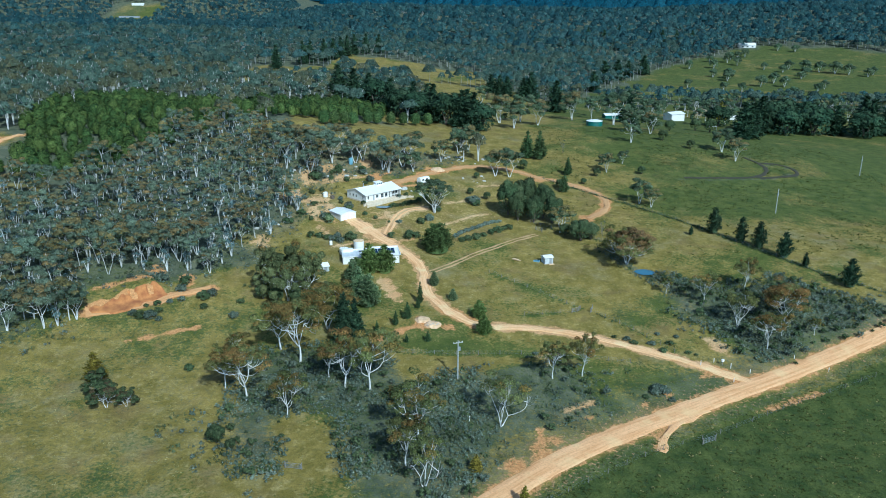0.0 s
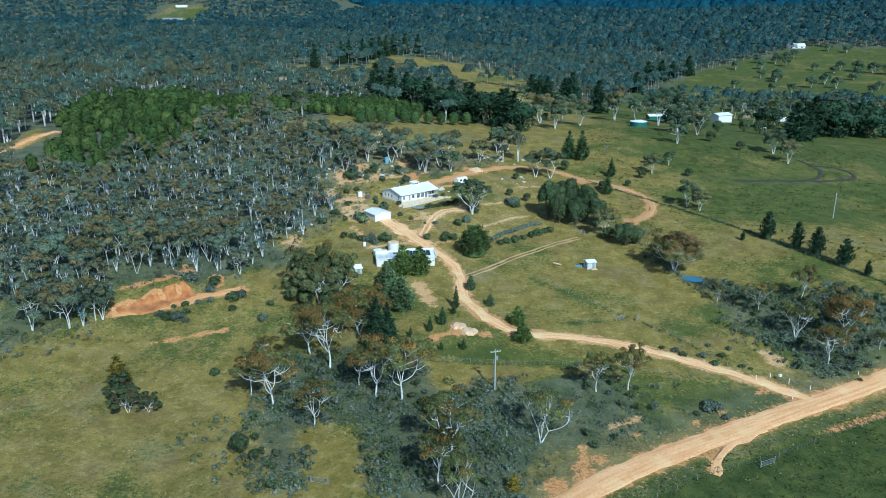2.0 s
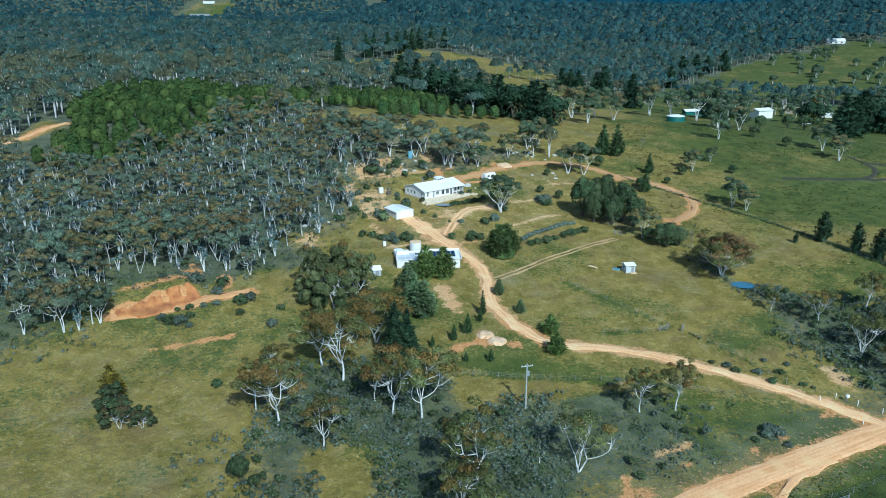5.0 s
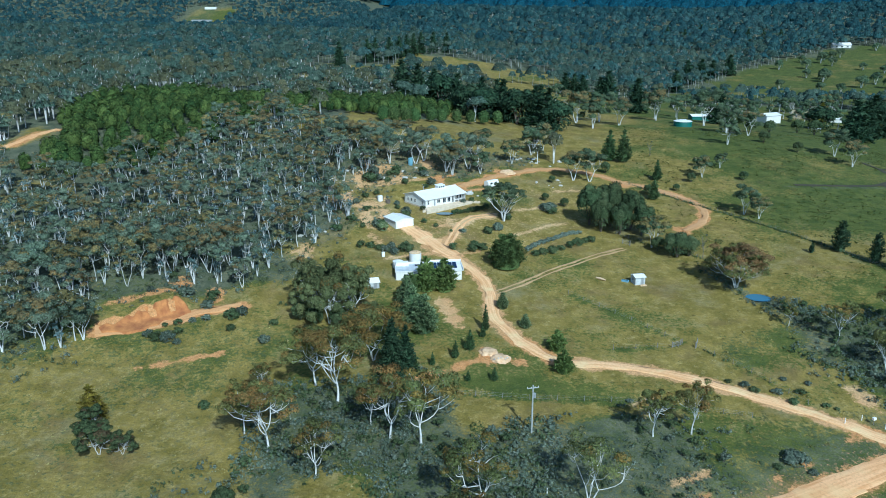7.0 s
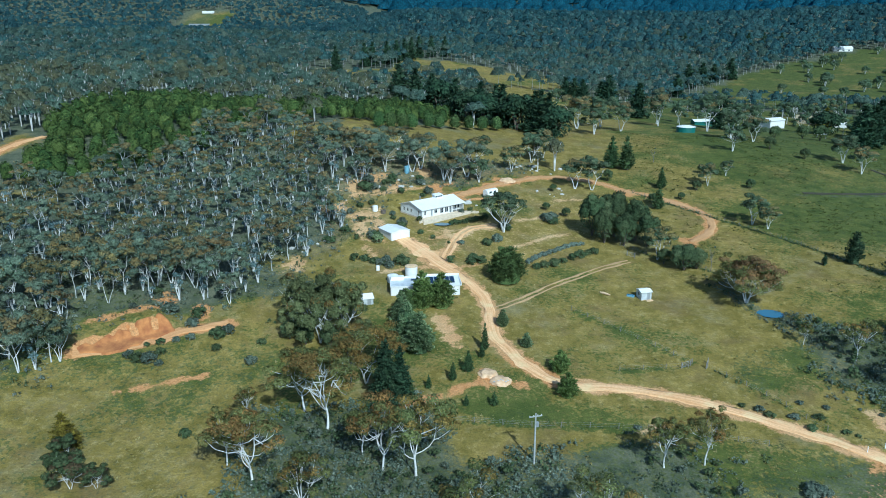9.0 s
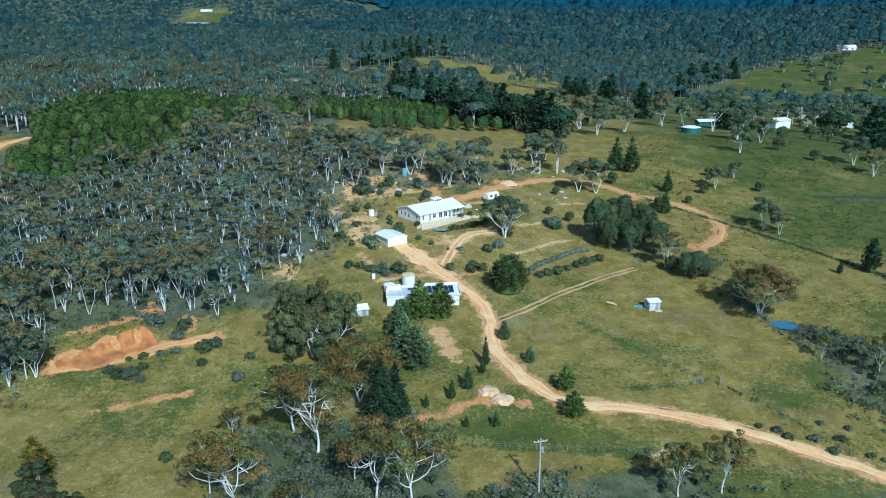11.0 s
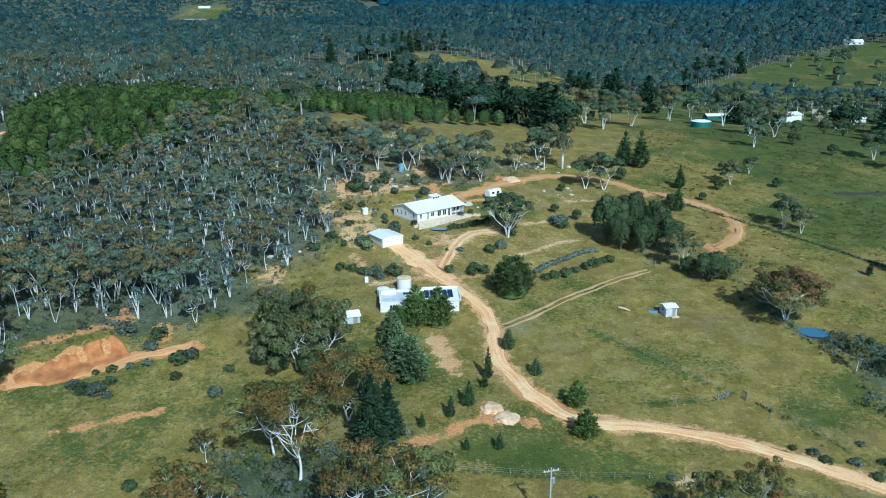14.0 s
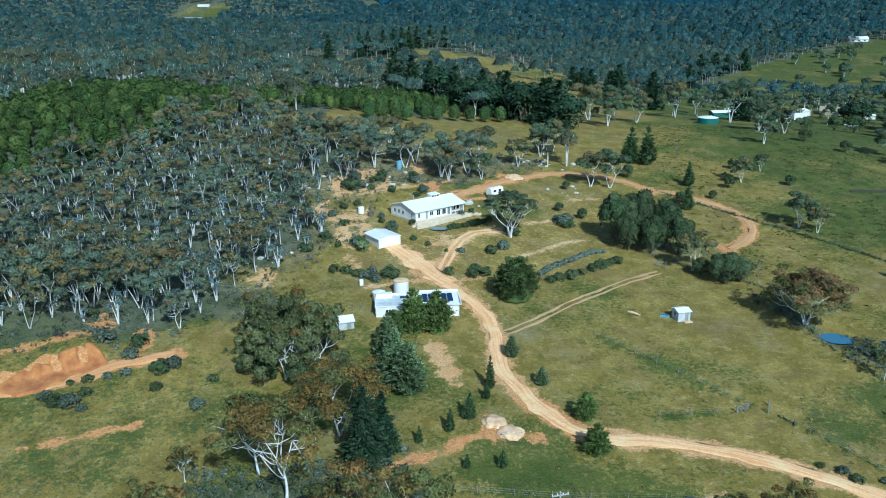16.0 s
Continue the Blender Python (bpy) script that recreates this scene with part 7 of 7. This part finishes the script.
# ---- fences, poles and small things ----
def fence(line, gap, label, high=1.15):
    pts = spline(line, 1.0)
    run = np.concatenate([[0], np.cumsum(np.linalg.norm(np.diff(pts, axis=0), axis=1))])
    n = max(2, int(run[-1] / gap) + 1)
    at = np.linspace(0, run[-1], n)
    P = np.column_stack([np.interp(at, run, pts[:, 0]), np.interp(at, run, pts[:, 1])])
    z = land(P[:, 0], P[:, 1])
    f = thing("fence", float(P[0, 0]), float(P[0, 1]), float(z[0]), 0, label, "fence", "paddock fences")
    o = np.array([P[0, 0], P[0, 1], z[0]])
    post = bpy.data.meshes.new("post")
    bm = lathe([(0.065, -0.4), (0.06, high * 0.95), (0.035, high)], 6)
    bm.to_mesh(post)
    bm.free()
    post.materials.append(TIMBER)
    r = np.random.default_rng(n)
    for p, q in zip(P, z):
        ob = new("post", post)
        ob.parent = f
        ob.location = (p[0] - o[0], p[1] - o[1], q - o[2])
        ob.rotation_euler = (float(r.normal(0, 0.04)), float(r.normal(0, 0.04)), 0)
    for w in (0.35, 0.7, 1.02):
        V, F = tube(np.column_stack([P, z + w]) - o, np.full(n, 0.007), 3)
        ob = new("wire", grid_mesh("wire", V, F, [GREY_STEEL]))
        ob.parent = f


fence([(13.5, 214.3), (22.8, 206.2), (36.6, 193.1)], 4, "old wire fence on grey timber posts across the paddock")
fence([(39.3, 191.6), (47.5, 183.3), (56, 172)], 4, "old wire fence on grey timber posts above the driveway")
fence([(21.3, 188.1), (28, 189.5), (35.5, 191.4)], 4, "short wire fence leading to the gate")
fence([(40, 306), (58.3, 286), (75, 267), (86.1, 251), (96.2, 233), (108, 215), (121.8, 201), (140, 185)], 5, "long boundary fence beside the row of conifers")
fence([(6, 105), (22.6, 117.4), (41.9, 131.1), (54.7, 137.8), (75.4, 150.6), (100, 163)], 5, "roadside wire fence on grey posts")
fence([(-12, 166.5), (4, 166), (24, 167.5), (44, 166)], 5, "wire fence below the driveway")
fence([(30, 258), (38, 251), (48, 244), (56, 236)], 4, "wire fence along the dark trees")


def gate(x, y, rz, wide, label):
    g = thing("farm_gate", x, y, lz(x, y), rz, label, "gate", "gates")
    for a in (0, wide):
        part("post", lathe([(0.1, -0.4), (0.1, 1.4), (0.04, 1.45)], 8), TIMBER, g).location = (a, 0, 0)
    part("frame", box((0.15, wide - 0.15, -0.02, 0.02, 0.15, 0.2), (0.15, wide - 0.15, -0.02, 0.02, 1.1, 1.15), (0.15, 0.2, -0.02, 0.02, 0.2, 1.1), (wide - 0.2, wide - 0.15, -0.02, 0.02, 0.2, 1.1)), GREY_STEEL, g)
    for k in range(3):
        part("rail", box((0.2, wide - 0.2, -0.012, 0.012, 0.38 + 0.22 * k, 0.41 + 0.22 * k)), GREY_STEEL, g)


gate(34.0, 190.8, 35, 2.6, "grey steel farm gate standing open on timber posts")
gate(39.0, 191.2, 70, 2.6, "grey steel farm gate standing open on timber posts")
gate(-28.6, 123.7, -10, 3.2, "grey steel farm gate in the lower paddock")
gate(51.2, 134.4, 28, 3.4, "grey steel farm gate in the roadside fence")
gate(31.0, 251.0, -45, 2.6, "grey timber-posted gate below the trees")


def power_pole(x, y, h, rz, label):
    p = thing("power_pole", x, y, lz(x, y), rz, label, "power pole", "power poles")
    part("pole", lathe([(0.17, -0.5), (0.15, h * 0.5), (0.11, h)], 10), WEATHERED, p)
    arm = part("crossarm", eased(box((-1.1, 1.1, -0.06, 0.06, h - 0.6, h - 0.45)), 0.01), WEATHERED, p)
    for a in (-1.0, -0.35, 0.35, 1.0):
        part("insulator", lathe([(0.04, h - 0.45), (0.07, h - 0.36), (0.03, h - 0.25)], 8), WHITE_PAINT, arm).location = (a, 0, 0)
    part("transformer", lathe([(0.24, h - 2.4), (0.26, h - 2.3), (0.26, h - 1.6), (0.1, h - 1.5)], 12), GREY_STEEL, p).location = (0.32, 0, 0)


power_pole(3.4, 155.3, 9.2, 20, "grey timber power pole with crossarm and transformer")
power_pole(119.8, 272.5, 9.0, 60, "slim grey power pole in the far paddock")
power_pole(183.8, 338.9, 9.0, 60, "slim grey power pole in the far paddock")

for x, y, h in [(60.6, 166.4, 1.2), (64.2, 168.0, 1.1), (67.4, 165.6, 1.3), (71.2, 163.6, 1.1), (66.1, 159.7, 1.0), (84.2, 170.3, 1.0), (90.1, 165.0, 1.0), (5.5, 139, 1.0)]:
    m = thing("marker_post", x, y, lz(x, y), 20, "short white roadside marker post", "post", "marker posts")
    part("post", eased(box((-0.07, 0.07, -0.05, 0.05, -0.3, h)), 0.015), WHITE_PAINT, m)
    part("reflector", box((-0.05, 0.05, -0.058, -0.05, h - 0.25, h - 0.12)), GREY_STEEL, m)
mb = thing("mailbox", 65.8, 166.8, lz(65.8, 166.8), 30, "white mailbox on a post at the driveway gate", "mailbox")
part("post", box((-0.05, 0.05, -0.05, 0.05, -0.3, 1.0)), TIMBER, mb)
part("box", eased(box((-0.35, 0.35, -0.25, 0.25, 1.0, 1.5)), 0.05), WHITE_PAINT, mb)

lg = thing("fallen_log", 22.2, 224.6, lz(22.2, 224.6), -35, "pale fallen log lying in the grass", "log")
V, F = tube(np.array([[-1.3, 0, 0.25], [-0.3, 0.1, 0.3], [0.6, 0.0, 0.28], [1.4, 0.15, 0.2]]), [0.28, 0.32, 0.27, 0.16], 9)
ob = new("trunk", grid_mesh("trunk", V, F, [SAND], smooth=True))
ob.parent = lg
tr = thing("water_trough", 28.4, 224.6, lz(28.4, 224.6), -20, "low blue water trough near the hut", "trough")
part("tub", eased(box((-0.9, 0.9, -0.5, 0.5, -0.2, 0.35)), 0.05), BLUE_PAINT, tr)
part("water", box((-0.78, 0.78, -0.38, 0.38, 0.352, 0.358)), WATER, tr)
ut = thing("utility_box", -34.3, 228.0, lz(-34.3, 228.0), 20, "white utility cabinet standing in the grass", "cabinet")
part("cabinet", eased(box((-0.4, 0.4, -0.35, 0.35, -0.2, 1.2)), 0.04), WHITE_PAINT, ut)
part("cabinet_door", box((-0.33, 0.33, -0.37, -0.35, 0.1, 1.1)), WHITE_ROOF, ut)

# terrace retaining wall in short lengths
rw = spline([(-27.2, 258.4), (-20.7, 264.4), (-10.7, 273.4)], 1.3)
wall_root = thing("retaining_wall", float(rw[0, 0]), float(rw[0, 1]), lz(*rw[0]), 0, "low cream block retaining wall below the terrace", "wall")
for a, b in zip(rw[:-1], rw[1:]):
    d = b - a
    blk = part("block", eased(box((0, float(np.hypot(*d)) - 0.02, -0.15, 0.15, -0.8, 0.45)), 0.03), CREAM, wall_root)
    blk.matrix_basis = pose(float(a[0] - rw[0, 0]), float(a[1] - rw[0, 1]), lz(*a) - lz(*rw[0]), 0, 0, math.degrees(math.atan2(d[1], d[0])))
# hedge and garden rows
for k, (x, y) in enumerate(spline([(-18.2, 261.5), (-13.7, 264.5), (-8.6, 269.2)], 1.1)):
    BUSH.put(float(x), float(y), 1.5 + 0.2 * math.sin(k * 2.0), k * 77, 0.9, "dense green hedge shrub below the terrace")
for k, (x, y) in enumerate(spline([(3.8, 240.4), (6.6, 245.1), (10.9, 249.6), (15.3, 254.6), (19.0, 256.8)], 0.8)):
    LAVENDER.put(float(x), float(y), 1.0 + 0.15 * math.sin(k * 1.7), k * 67, 1.1)
